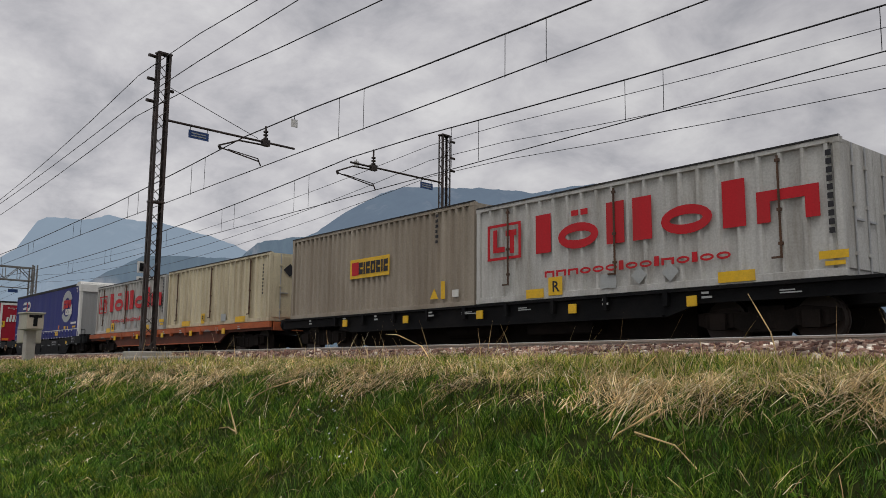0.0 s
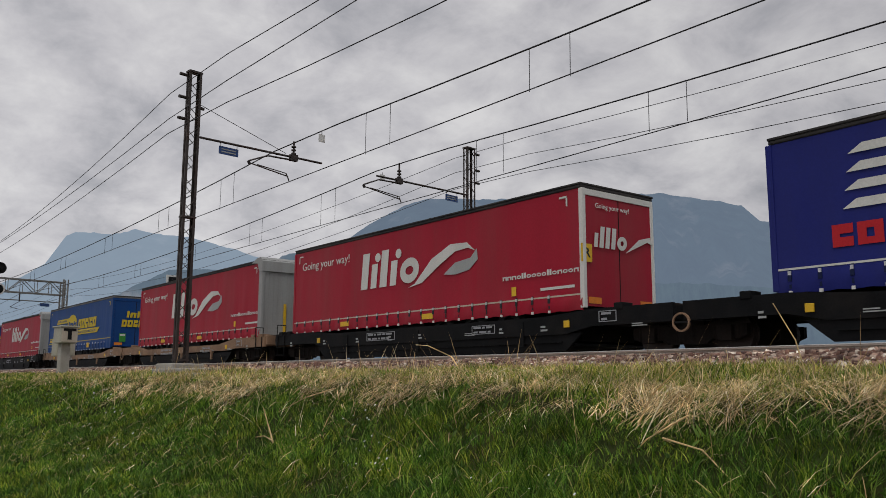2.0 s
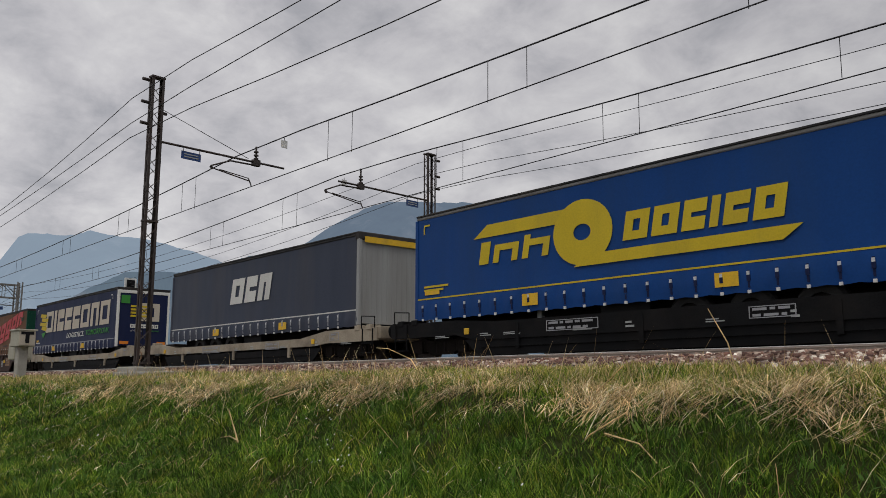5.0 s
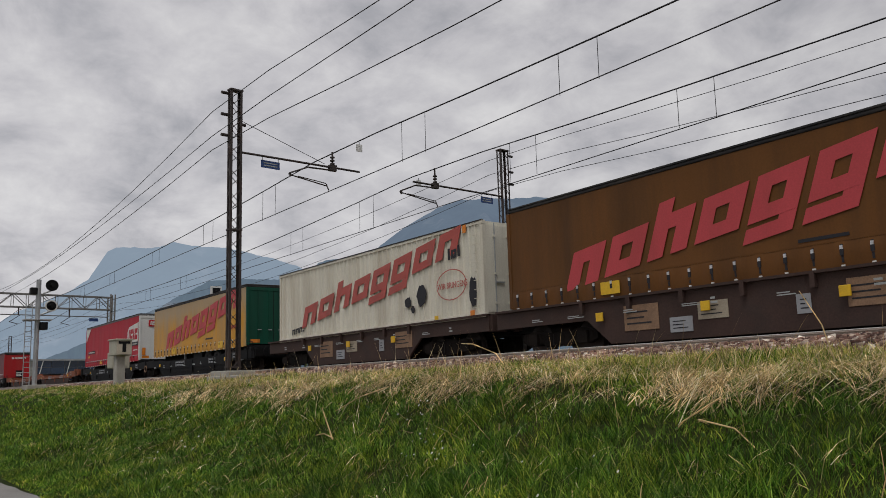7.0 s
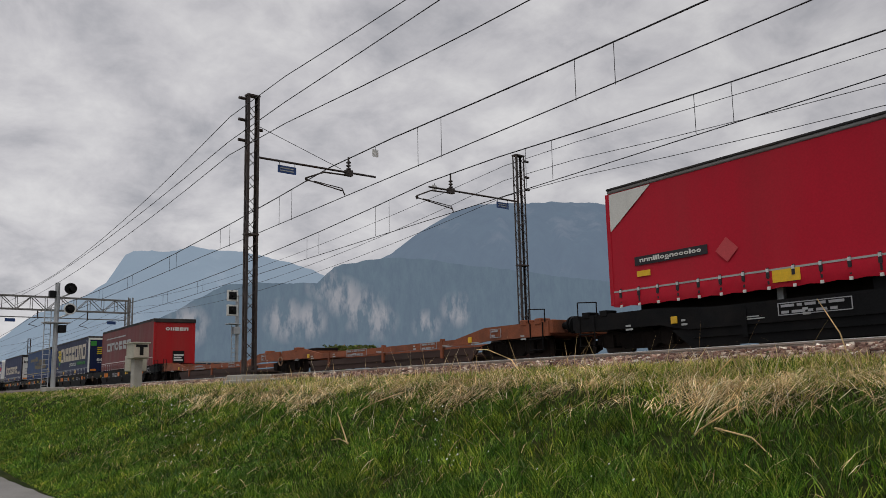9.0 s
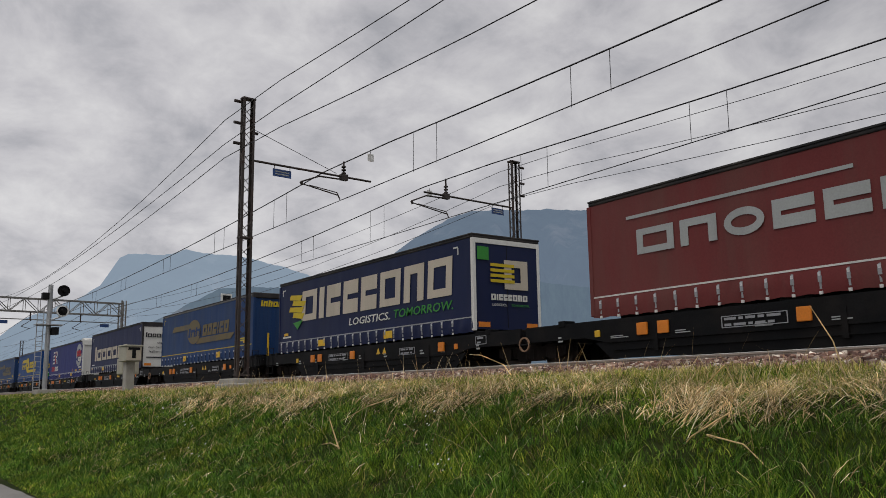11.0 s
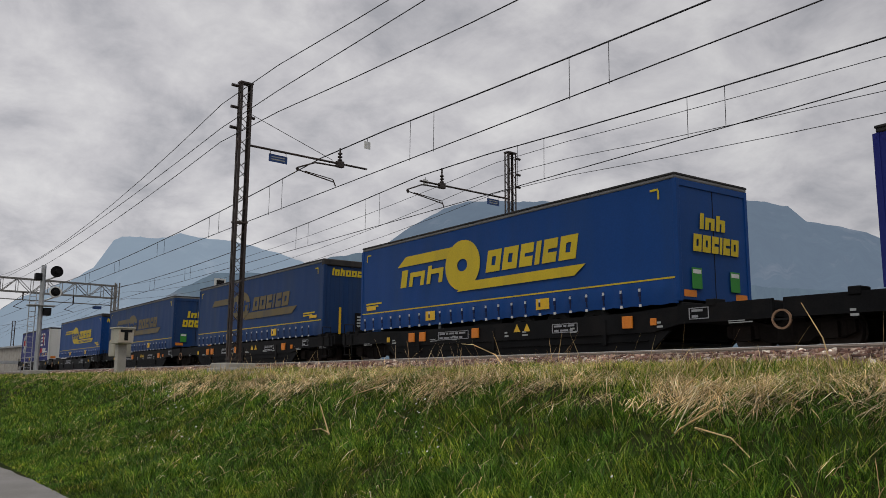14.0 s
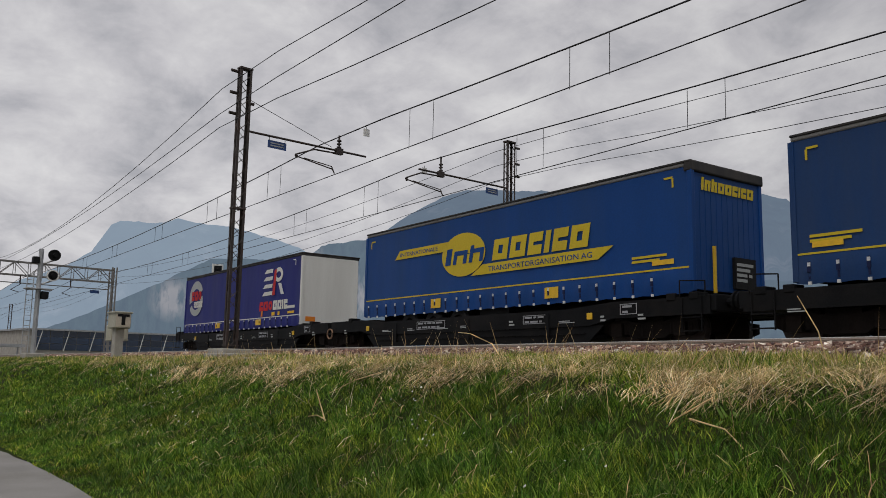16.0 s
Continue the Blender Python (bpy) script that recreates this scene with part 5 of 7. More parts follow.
            part("rod_handle", B(L + 0.02, L + 0.05, y - 0.02, y + 0.16, z0 + 0.72, z0 + 0.76), M["galv"], bar)
        for y in (-HW + 0.18, HW - 0.56):
            plate(t, "rear_marking", y, z0 + 0.12, 0.42, 0.16, "orange", "end", L)
        part("bumper", box(bmesh.new(), L - 0.1, L + 0.03, -HW + 0.05, HW - 0.05, z0 - 0.22, z0 - 0.02, 0.02), M["black"], t)
    elif end == "front":
        for y in (-HW + 0.06, HW - 0.06):
            part("front_post", box(bmesh.new(), L - 0.02, L + 0.03, y - 0.06, y + 0.06, z0, zr, 0.02), M[post], t)
        for k in range(1, 12):
            y = -HW + 0.12 + (2 * HW - 0.24) * k / 12
            part("front_rib", B(L, L + 0.008, y - 0.012, y + 0.012, z0 + 0.15, zr - 0.35), M[end_mat], t)
        if nose:
            bm = prism(bmesh.new(), [(L - 0.85, zr + 0.06), (L - 0.42, z1 + 0.13), (L - 0.10, z1 + 0.15), (L + 0.07, z1 - 0.02), (L + 0.07, zr - 0.34), (L - 0.20, zr - 0.34), (L - 0.34, zr)], -HW - 0.04, HW + 0.04)
        else:
            bm = box(bmesh.new(), L - 0.16, L + 0.06, -HW - 0.03, HW + 0.03, zr - 0.12, z1 + 0.05, 0.04)
        post = post if nose else "roof_dark"
        part("front_header", bm, M[post], t)
    return t


def yellow_plates(t, z, us, w=0.55, h=0.26):
    for u in us:
        plate(t, "lashing_plate", u, z, w, h, "yellow", out=0.03)


# -- containers --
def profile_wall(L, z0, z1, pitch, flat, depth, y):
    """Corrugated steel sheet along x."""
    bm = bmesh.new()
    pts = []
    x = 0.0
    sl = (pitch - flat) * 0.25
    rib = pitch - flat - 2 * sl
    while x < L - 0.001:
        for dx, d in ((0, 0), (flat, 0), (flat + sl, -depth), (flat + sl + rib, -depth)):
            if x + dx <= L:
                pts.append((x + dx, d))
        x += pitch
    pts.append((L, 0))
    lo = [bm.verts.new((x, y + d, z0)) for x, d in pts]
    hi = [bm.verts.new((x, y + d, z1)) for x, d in pts]
    for k in range(len(pts) - 1):
        bm.faces.new((lo[k], lo[k + 1], hi[k + 1], hi[k]))
    return bm


def container(s, L, mat, label, z0=1.2, z1=3.76, pitch=0.42, flat=0.30, depth=0.062, end_mat=None):
    t = on_train(thing("freight_container", label, "container", "containers on the train"), s)
    m = M[mat]
    e = M[end_mat or mat]
    y = -HW
    part("core", B(0.04, L - 0.04, y + 0.075, HW - 0.02, z0 + 0.02, z1 - 0.02), m, t)
    part("side_panel", profile_wall(L - 0.24, z0 + 0.14, z1 - 0.10, pitch, flat, depth, y + 0.005), m, t).location = (0.12, depth, 0)
    for x in (0, L):
        for yy in (-HW, HW - 0.12):
            x0 = x - (0.12 if x else 0.0)
            part("corner_post", box(bmesh.new(), x0, x0 + 0.12, yy, yy + 0.12, z0, z1, 0.008), m, t)
            for zz in (z0, z1 - 0.12):
                xa = x - (0.17 if x else -0.0) + (0.008 if x else -0.008)
                part("corner_casting", box(bmesh.new(), xa, xa + 0.17, yy - 0.006, yy + 0.126, zz - 0.004, zz + 0.122, 0.01), e, t)
    part("top_rail", box(bmesh.new(), 0.12, L - 0.12, -HW, -HW + 0.08, z1 - 0.10, z1, 0.008), m, t)
    part("bottom_rail", box(bmesh.new(), 0.12, L - 0.12, -HW, -HW + 0.08, z0, z0 + 0.15, 0.008), m, t)
    part("roof_edge", box(bmesh.new(), 0.0, L, -HW - 0.012, -HW + 0.05, z1 - 0.012, z1 + 0.028, 0.003), M["roof_dark"], t)
    part("roof", B(0.1, L - 0.1, -HW + 0.05, HW - 0.03, z1 - 0.06, z1 - 0.015), M["roof_dark"] if end_mat is None else e, t)
    # doors on the forward end
    part("door", box(bmesh.new(), L - 0.04, L - 0.012, -HW + 0.13, -0.01, z0 + 0.15, z1 - 0.13, 0.006), e, t)
    part("door", box(bmesh.new(), L - 0.04, L - 0.012, 0.01, HW - 0.13, z0 + 0.15, z1 - 0.13, 0.006), e, t)
    for yy in (-0.85, -0.35, 0.35, 0.85):
        rod = part("lock_rod", tube(bmesh.new(), (L + 0.008, yy, z0 + 0.05), (L + 0.008, yy, z1 - 0.06), 0.018, 6), M["galv"], t)
        part("handle", B(L + 0.0, L + 0.035, yy, yy + 0.3, z0 + 1.05, z0 + 1.09), M["galv"], rod)
        for zz in (z0 + 0.4, z0 + 1.3, z1 - 0.5):
            part("bracket", B(L - 0.012, L + 0.03, yy - 0.05, yy + 0.05, zz, zz + 0.07), e, rod)
    return t


def side_rods(t, xs, z0, z1, mat="paint_dark"):
    """Locking rods of the side doors."""
    for x in xs:
        rod = part("side_lock_rod", tube(bmesh.new(), (x, -HW - 0.03, z0), (x, -HW - 0.03, z1), 0.024, 6), M[mat], t)
        part("side_handle", B(x - 0.18, x + 0.02, -HW - 0.05, -HW - 0.02, z0, z0 + 0.04), M[mat], rod)
        for z in (z0 + 0.25, z0 + 0.9, z1 - 0.12):
            part("clamp", B(x - 0.04, x + 0.04, -HW - 0.055, -HW, z, z + 0.06), M[mat], rod)


def small_plates(t, specs):
    for name, u, z, w, h, mat in specs:
        plate(t, name, u, z, w, h, mat, out=0.012)


# -- wagons --
def bogie(parent, x, mat="bogie"):
    def frame_bm():
        bm = bmesh.new()
        for y in (-1.02, 1.02):
            prism(bm, [(-1.35, 0.40), (-1.1, 0.30), (-0.7, 0.42), (-0.45, 0.25), (0.45, 0.25), (0.7, 0.42), (1.1, 0.30), (1.35, 0.40), (1.35, 0.62), (0.75, 0.70), (0.4, 0.62), (-0.4, 0.62), (-0.75, 0.70), (-1.35, 0.62)], y - 0.06, y + 0.06)
            for ax in (-0.9, 0.9):
                box(bm, ax - 0.16, ax + 0.16, y - 0.14, y + 0.14, 0.30, 0.60)
                for dx in (-0.24, 0.24):
                    tube(bm, (ax + dx, y - 0.02 if y < 0 else y + 0.02, 0.34), (ax + dx, y - 0.02 if y < 0 else y + 0.02, 0.60), 0.075, 8)
            tube(bm, (-0.15, y, 0.3), (-0.15, y, 0.58), 0.09, 8)
            tube(bm, (0.15, y, 0.3), (0.15, y, 0.58), 0.09, 8)
        box(bm, -0.35, 0.35, -1.0, 1.0, 0.45, 0.72)
        return bm
    b = share("bogie", shared_mesh("bogie_frame", frame_bm, M[mat]), parent, (x, 0, 0))
    b.scale = (1, 1, 1 / TALL)

    def wheel_bm():
        bm = bmesh.new()
        tube(bm, (0, -0.07, 0), (0, 0.07, 0), 0.44, 24)
        tube(bm, (0, 0.07, 0), (0, 0.10, 0), 0.47, 24)
        tube(bm, (0, -0.13, 0), (0, 0.13, 0), 0.12, 10)
        return bm
    for ax in (-0.9, 0.9):
        for y, r in ((-0.77, 0), (0.77, math.pi)):
            share("wheel", shared_mesh("rail_wheel", wheel_bm, M["wheel"]), b, (ax, y, 0.445), (0, 0, r))
    return b


def sill(bm, x0, x1, top_end, top_mid, low_end, low_mid, e0, e1, y, t=0.08):
    """One side beam: shallow over the bogies, deep between them."""
    prism(bm, [(x0, low_end), (x0 + e0, low_end), (x0 + e0 + 0.75, low_mid), (x1 - e1 - 0.75, low_mid), (x1 - e1, low_end), (x1, low_end), (x1, top_end), (x1 - e1, top_end), (x1 - e1 - 1.5, top_mid), (x0 + e0 + 1.5, top_mid), (x0 + e0, top_end), (x0, top_end)], y - t / 2, y + t / 2)


def buffers(w, x, d):
    for y in (-0.875, 0.875):
        bm = tube(bmesh.new(), (x, y, 1.03), (x + d * 0.42, y, 1.03), 0.10, 10)
        tube(bm, (x + d * 0.42, y, 1.03), (x + d * 0.47, y, 1.03), 0.24, 14)
        part("buffer", bm, M["black_wagon"], w)
    part("coupling", tube(bmesh.new(), (x, 0, 0.95), (x + d * 0.5, 0, 0.92), 0.06, 6), M["bogie"], w)


def wagon_marks(w, x0, x1, z, n, seed, mat="paint_grey"):
    rr = random.Random(seed)
    for k in range(n):
        x = x0 + (x1 - x0) * (k + rr.uniform(0.2, 0.8)) / n
        ww, hh = rr.choice(((0.40, 0.08), (0.22, 0.15), (0.55, 0.07), (0.16, 0.16)))
        for j in range(2):
            part("line_of_writing", B(x, x + ww * (1, 0.7)[j], -1.352, -1.347, z + j * hh * 0.6, z + j * hh * 0.6 + hh * 0.3), M[mat], w)


def data_box(w, x, z, ww, hh, mat="grey_stripe", y=-1.352):
    """A ruled box of small unreadable figures stencilled on a side sill."""
    b = part("data_box", box(bmesh.new(), x, x + 0.02, y, y + 0.006, z, z + hh), M[mat], w)
    for x0, x1, z0, z1 in ((x + 0.02, x + ww, z, z + 0.018), (x + 0.02, x + ww, z + hh - 0.018, z + hh), (x + ww - 0.02, x + ww, z + 0.018, z + hh - 0.018)):
        part("rule", B(x0, x1, y, y + 0.006, z0, z1), M[mat], b)
    rows = 2 if hh < 0.3 else 3
    for k in range(rows):
        zz = z + hh * (k + 0.28) / rows
        u = x + 0.07
        for c in (0.16, 0.28, 0.10, 0.22, 0.14, 0.30)[k:]:
            if u + c > x + ww - 0.06:
                break
            part("line_of_writing", B(u, u + c, y, y + 0.006, zz, zz + hh * 0.42 / rows), M[mat], b)
            u += c + 0.06
    return b


def pocket_wagon(xl, xr, mat, label, seed, mid=None, seq="yellow", plates=True, low="black_wagon", steps=True, top_mid=1.06):
    """Articulated twin wagon from xl to xr along the train, a bogie at each end and one in the middle."""
    w = on_train(thing("pocket_wagon", label, "wagon", "wagons of the train"), xl)
    n = xr - xl
    mid = n / 2 if mid is None else mid - xl
    m = M[mat]
    for a, b, e0, e1 in ((0.15, mid - 0.12, 2.7, 2.2), (mid + 0.12, n - 0.15, 2.2, 2.7)):
        for y in (-1.3, 1.3):
            bm = bmesh.new()
            sill(bm, a, b, max(1.17, top_mid), top_mid, 0.76, 0.60 if top_mid > 1 else 0.69, e0, e1, y)
            part("side_sill", bm, m, w)
        for y in (-1.27, 1.27):
            bm = prism(bmesh.new(), [(a + e0 + 0.3, 0.62), (a + e0 + 0.8, 0.20), (b - e1 - 0.8, 0.20), (b - e1 - 0.3, 0.62)], y - 0.03, y + 0.03)
            part("pocket_wall", bm, M[low], w)
        part("lower_flange", B(a + e0 + 0.9, b - e1 - 0.9, -1.34, -1.22, 0.40, 0.43), M[low], w)
        part("pocket_floor", B(a + e0 + 0.6, b - e1 - 0.6, -1.2, 1.2, 0.32, 0.38), M[low], w)
        for x0, x1 in ((a, a + e0), (b - e1, b)):
            part("end_deck", B(x0, x1, -1.25, 1.25, 0.80, 1.10), m if mat != "black_wagon" else M[low], w)
        for x in (a + e0 + 2.2, (a + b) / 2, b - e1 - 2.2):
            part("stiffener", B(x - 0.06, x + 0.06, -1.36, -1.25, 0.34, 0.97), m, w)
        part("hitch", box(bmesh.new(), (b - 1.6 if a < 1 else a + 0.6), (b - 0.6 if a < 1 else a + 1.6), -0.5, 0.5, 1.1, 1.26, 0.04), M["bogie"], w)
        for x in ((a + 0.4, a + 1.0, b - 1.4) if a < 1 else (a + 1.4, b - 1.0, b - 0.4)):
            part("fitting", box(bmesh.new(), x - 0.12, x + 0.12, -1.36, -1.0, 1.10, 1.27, 0.02), m, w)
        wagon_marks(w, a + 0.6, b - 0.6, 0.70, 9, seed + int(a))
        zc = 0.72 if top_mid > 1 else 0.66
        data_box(w, (a + b) / 2 - 2.6, zc, 1.5, 0.26, y=-1.356)
        data_box(w, (a + b) / 2 + 2.4, zc, 0.9, 0.24, y=-1.356)
        data_box(w, b - e1 + 0.25, 0.84, 0.5, 0.26, y=-1.356)
        if seq == "orange":
            for x in (a + e0 + 1.7, a + e0 + 2.3, (a + b) / 2 - 0.9, b - e1 - 1.6):
                part("hazard_plate", box(bmesh.new(), x, x + 0.30, -1.40, -1.345, 0.72, 1.02, 0.015), M["orange"], w, "orange corner plate")
            for x in ((a + b) / 2 + 0.9, (a + b) / 2 + 1.3):
                part("warning_triangle", prism(bmesh.new(), [(x, 0.82), (x + 0.26, 0.82), (x + 0.13, 1.04)], -1.352, -1.346), M["yellow"], w)
        if plates:
            for x, mm in ((a + e0 + 0.35, "yellow"), (b - e1 - 0.8, seq)):
                part("hazard_plate", box(bmesh.new(), x, x + 0.17, -1.37, -1.34, 0.76, 0.93, 0.01), M[mm], w)
    for x in (2.0, mid, n - 2.0):
        bogie(w, x)
    for x, d in ((0.15, -1), (n - 0.15, 1)):
        part("headstock", box(bmesh.new(), x - 0.12, x + 0.12, -1.3, 1.3, 0.82, 1.2, 0.02), M["black_wagon"] if mat == "black_wagon" else m, w)
        buffers(w, x, d)
        if steps:
            bm = bmesh.new()
            xx = x - d * 0.45
            for dx in (-0.25, 0.25):
                tube(bm, (xx + dx, -1.36, 0.35), (xx + dx, -1.36, 1.15), 0.018, 5)
            for z in (0.38, 0.68):
                box(bm, xx - 0.25, xx + 0.25, -1.42, -1.28, z, z + 0.025)
            tube(bm, (xx - 0.3, -1.36, 1.15), (xx - 0.3, -1.36, 1.55), 0.016, 5)
            tube(bm, (xx - 0.3, -1.36, 1.55), (xx + 0.35, -1.36, 1.50), 0.016, 5)
            tube(bm, (xx + 0.35, -1.36, 1.50), (xx + 0.35, -1.36, 1.15), 0.016, 5)
            part("step_rail", bm, M["black_wagon"], w)
    part("hand_wheel", ring(bmesh.new(), mid + 0.1, 0.72, 0.21, 0.21, 0.04, -1.40, -1.36, 18), M["tan_wagon"], w, "brake hand wheel with tan rim")
    part("wheel_hub", B(mid - 0.12, mid + 0.32, -1.395, -1.37, 0.70, 0.74), M["black"], w)
    return w


def flat_wagon(xl, xr, mat, label, seed, belly=0.45, top=1.18, beam=None, lip=0.06):
    """Container carrier on two bogies with a fish-belly side beam."""
    w = on_train(thing("container_wagon", label, "wagon", "wagons of the train"), xl)
    n = xr - xl
    for y in (-1.22, 1.22):
        bm = bmesh.new()
        sill(bm, 0.1, n - 0.1, top, top, 0.86, belly, 3.4, 3.4, y, 0.07)
        part("side_beam", bm, M[beam or mat], w)
    for y in (-1.24, 1.24):
        part("flange", B(0.1, n - 0.1, y - 0.10, y + 0.10, top - lip, top), M[mat], w)
        part("flange", B(4.3, n - 4.3, y - 0.09, y + 0.09, belly, belly + 0.04), M[mat], w)
    k = 0
    x = 3.4
    while x < n - 3.3:
        part("bracket", B(x - 0.05, x + 0.05, -1.356, -1.24, top - 0.34, top - 0.004), M[mat], w)
        k += 1
        if k % 2:
            part("hazard_plate", box(bmesh.new(), x + 0.5, x + 0.72, -1.375, -1.335, 0.80, 1.02, 0.01), M["yellow"], w)
        x += 1.5
    part("deck_frame", B(0.1, n - 0.1, -0.5, 0.5, 0.75, top - 0.03), M["black_wagon"], w)
    for x in (0.12, n / 2, n - 0.12):
        part("cross_beam", B(x - 0.12, x + 0.12, -1.2, 1.2, 0.85, top - 0.02), M[mat], w)
    wagon_marks(w, 1, n - 1, 0.95, 9, seed)
    for x in (2.3, n - 2.3):
        bogie(w, x)
    for x, d in ((0.1, -1), (n - 0.1, 1)):
        buffers(w, x, d)
    part("brake_rigging", B(4.0, n - 4.0, -0.6, 0.6, 0.22, 0.85), M["bogie"], w)
    part("air_tank", tube(bmesh.new(), (n * 0.42, -0.7, 0.55), (n * 0.52, -0.7, 0.55), 0.2, 12), M["bogie"], w)
    part("brake_box", box(bmesh.new(), n * 0.58, n * 0.68, -1.1, -0.3, 0.35, 0.8, 0.03), M["bogie"], w)
    return w


# -- the loads, from the front of the train to its end --
def loeb(s, mat, label, paint, plates=True):
    t = container(s, 9.12, mat, label, 1.2, 3.76)
    o = 0.0
    if plates:
        ringm = bmesh.new()
        for a, b, c, d in ((0, 1.15, 0, 0.07), (0, 1.15, 0.87, 0.94), (0, 0.08, 0.07, 0.87), (1.07, 1.15, 0.07, 0.87), (0.2, 0.34, 0.34, 0.8), (0.2, 0.6, 0.2, 0.34), (0.64, 1.0, 0.6, 0.75), (0.78, 0.92, 0.14, 0.6)):
            box(ringm, a, b, -0.006, 0, c, d)
        on_face(part("company_mark", ringm, M[paint], t), "side", 0.42, 2.30, out=o)
    brand(t, "lolloln", 1.95, 8.85, 2.33, 0.62, paint, 0.0, 0.0, 0.30, 1.55, out=o)
    for u in (3.15, 3.42):
        plate(t, "company_mark", u, 3.12, 0.2, 0.14, paint, out=o)
    brand(t, "nnnoooloolnoloo", 2.3, 7.05, 1.72, 0.15, paint, 0, 0, 0.28, 1.4, out=o)
    side_rods(t, (1.15, 4.35, 8.02), 1.62, 3.6, "rusty_rod")
    small_plates(t, [("hazard_panel", 8.68, 1.52, 0.5, 0.15, "yellow"), ("hazard_panel", 8.78, 1.40, 0.34, 0.08, "yellow"), ("marking_plate", 2.45, 1.27, 0.42, 0.44, "yellow"), ("data_plate", 3.95, 1.33, 0.42, 0.32, "paint_grey"), ("grip_plate", 6.75, 1.24, 0.75, 0.22, "yellow"), ("grip_plate", 1.75, 1.24, 0.55, 0.22, "yellow")])
    words(t, "R", 2.56, 1.36, 0.26, "paint_dark", out=0.02, bold=0.006)
    for u in (4.75, 5.5):
        bm = prism(bmesh.new(), [(0, 0.2), (0.2, 0), (0.4, 0.2), (0.2, 0.4)], -0.005, 0)
        on_face(part("placard_frame", bm, M["paint_grey"], t), "side", u, 1.36, out=0.012)
    bm = bmesh.new()
    for k in range(10):
        box(bm, 0, 0.10, -0.005, 0, -0.16 * k, -0.16 * k + 0.11)
    on_face(part("line_of_writing", bm, M["paint_dark"], t), "side", 8.88, 3.42, out=0.01)
    return t


loeb(-14.35, "silver_box", "silver-white steel container with red company mark", "paint_red")
t = container(-23.56, 9.12, "taupe_box", "grey-brown corrugated container with an orange mark", 1.16, 4.02, 0.27, 0.11, 0.06)
plate(t, "company_mark", 3.55, 2.32, 2.0, 0.62, "yellow", out=0.012)
plate(t, "company_mark", 3.65, 2.42, 0.36, 0.42, "paint_red", out=0.022)
brand(t, "EIEAEIE", 4.0, 5.5, 2.44, 0.38, "paint_dark", 0, 0, 0.26, out=0.022)
small_plates(t, [("data_plate", 8.3, 1.45, 0.25, 0.2, "paint_white"), ("hazard_panel", 7.85, 1.42, 0.16, 0.5, "yellow")])
on_face(part("hazard_triangle", prism(bmesh.new(), [(0, 0), (0.34, 0), (0.17, 0.3)], -0.005, 0), M["yellow"], t), "side", 7.4, 1.44, out=0.014)
bars(t, 7.6, 3.0, 0.12, 0.9, 6, "paint_dark", out=0.012)

t = container(-34.23, 9.12, "cream_box", "weathered cream side-door container with rust stains", 1.2, 3.8)
side_rods(t, (1.1, 4.4, 7.7), 1.5, 3.65, "rusty_rod")
small_plates(t, [("grip_plate", 1.7, 1.24, 0.8, 0.22, "yellow"), ("grip_plate", 6.6, 1.24, 0.8, 0.22, "yellow"), ("marking_plate", 3.6, 1.3, 0.3, 0.42, "yellow"), ("data_plate", 5.4, 1.32, 0.4, 0.3, "paint_grey")])
words(t, "R", 3.66, 1.4, 0.24, "paint_dark", out=0.02, bold=0.006)
bars(t, 8.62, 2.2, 0.10, 1.2, 9, "paint_dark", out=0.012)
for y in (-0.75, 0.25):
    on_face(part("placard_frame", prism(bmesh.new(), [(0, 0.25), (0.25, 0), (0.5, 0.25), (0.25, 0.5)], -0.005, 0), M["paint_dark"], t), "end", y, 2.9, 9.12, 0.01)
loeb(-43.69, "rust_box", "dull grey stained container with faded red mark", "paint_red", True)
flat_wagon(-24.15, -4.54, "black_wagon", "dark container wagon with a dusty side beam", 11, 0.62)
flat_wagon(-44.46, -24.79, "orange_wagon", "rusty orange container wagon with yellow plates", 12, 0.47, beam="rust_belly", lip=0.22)


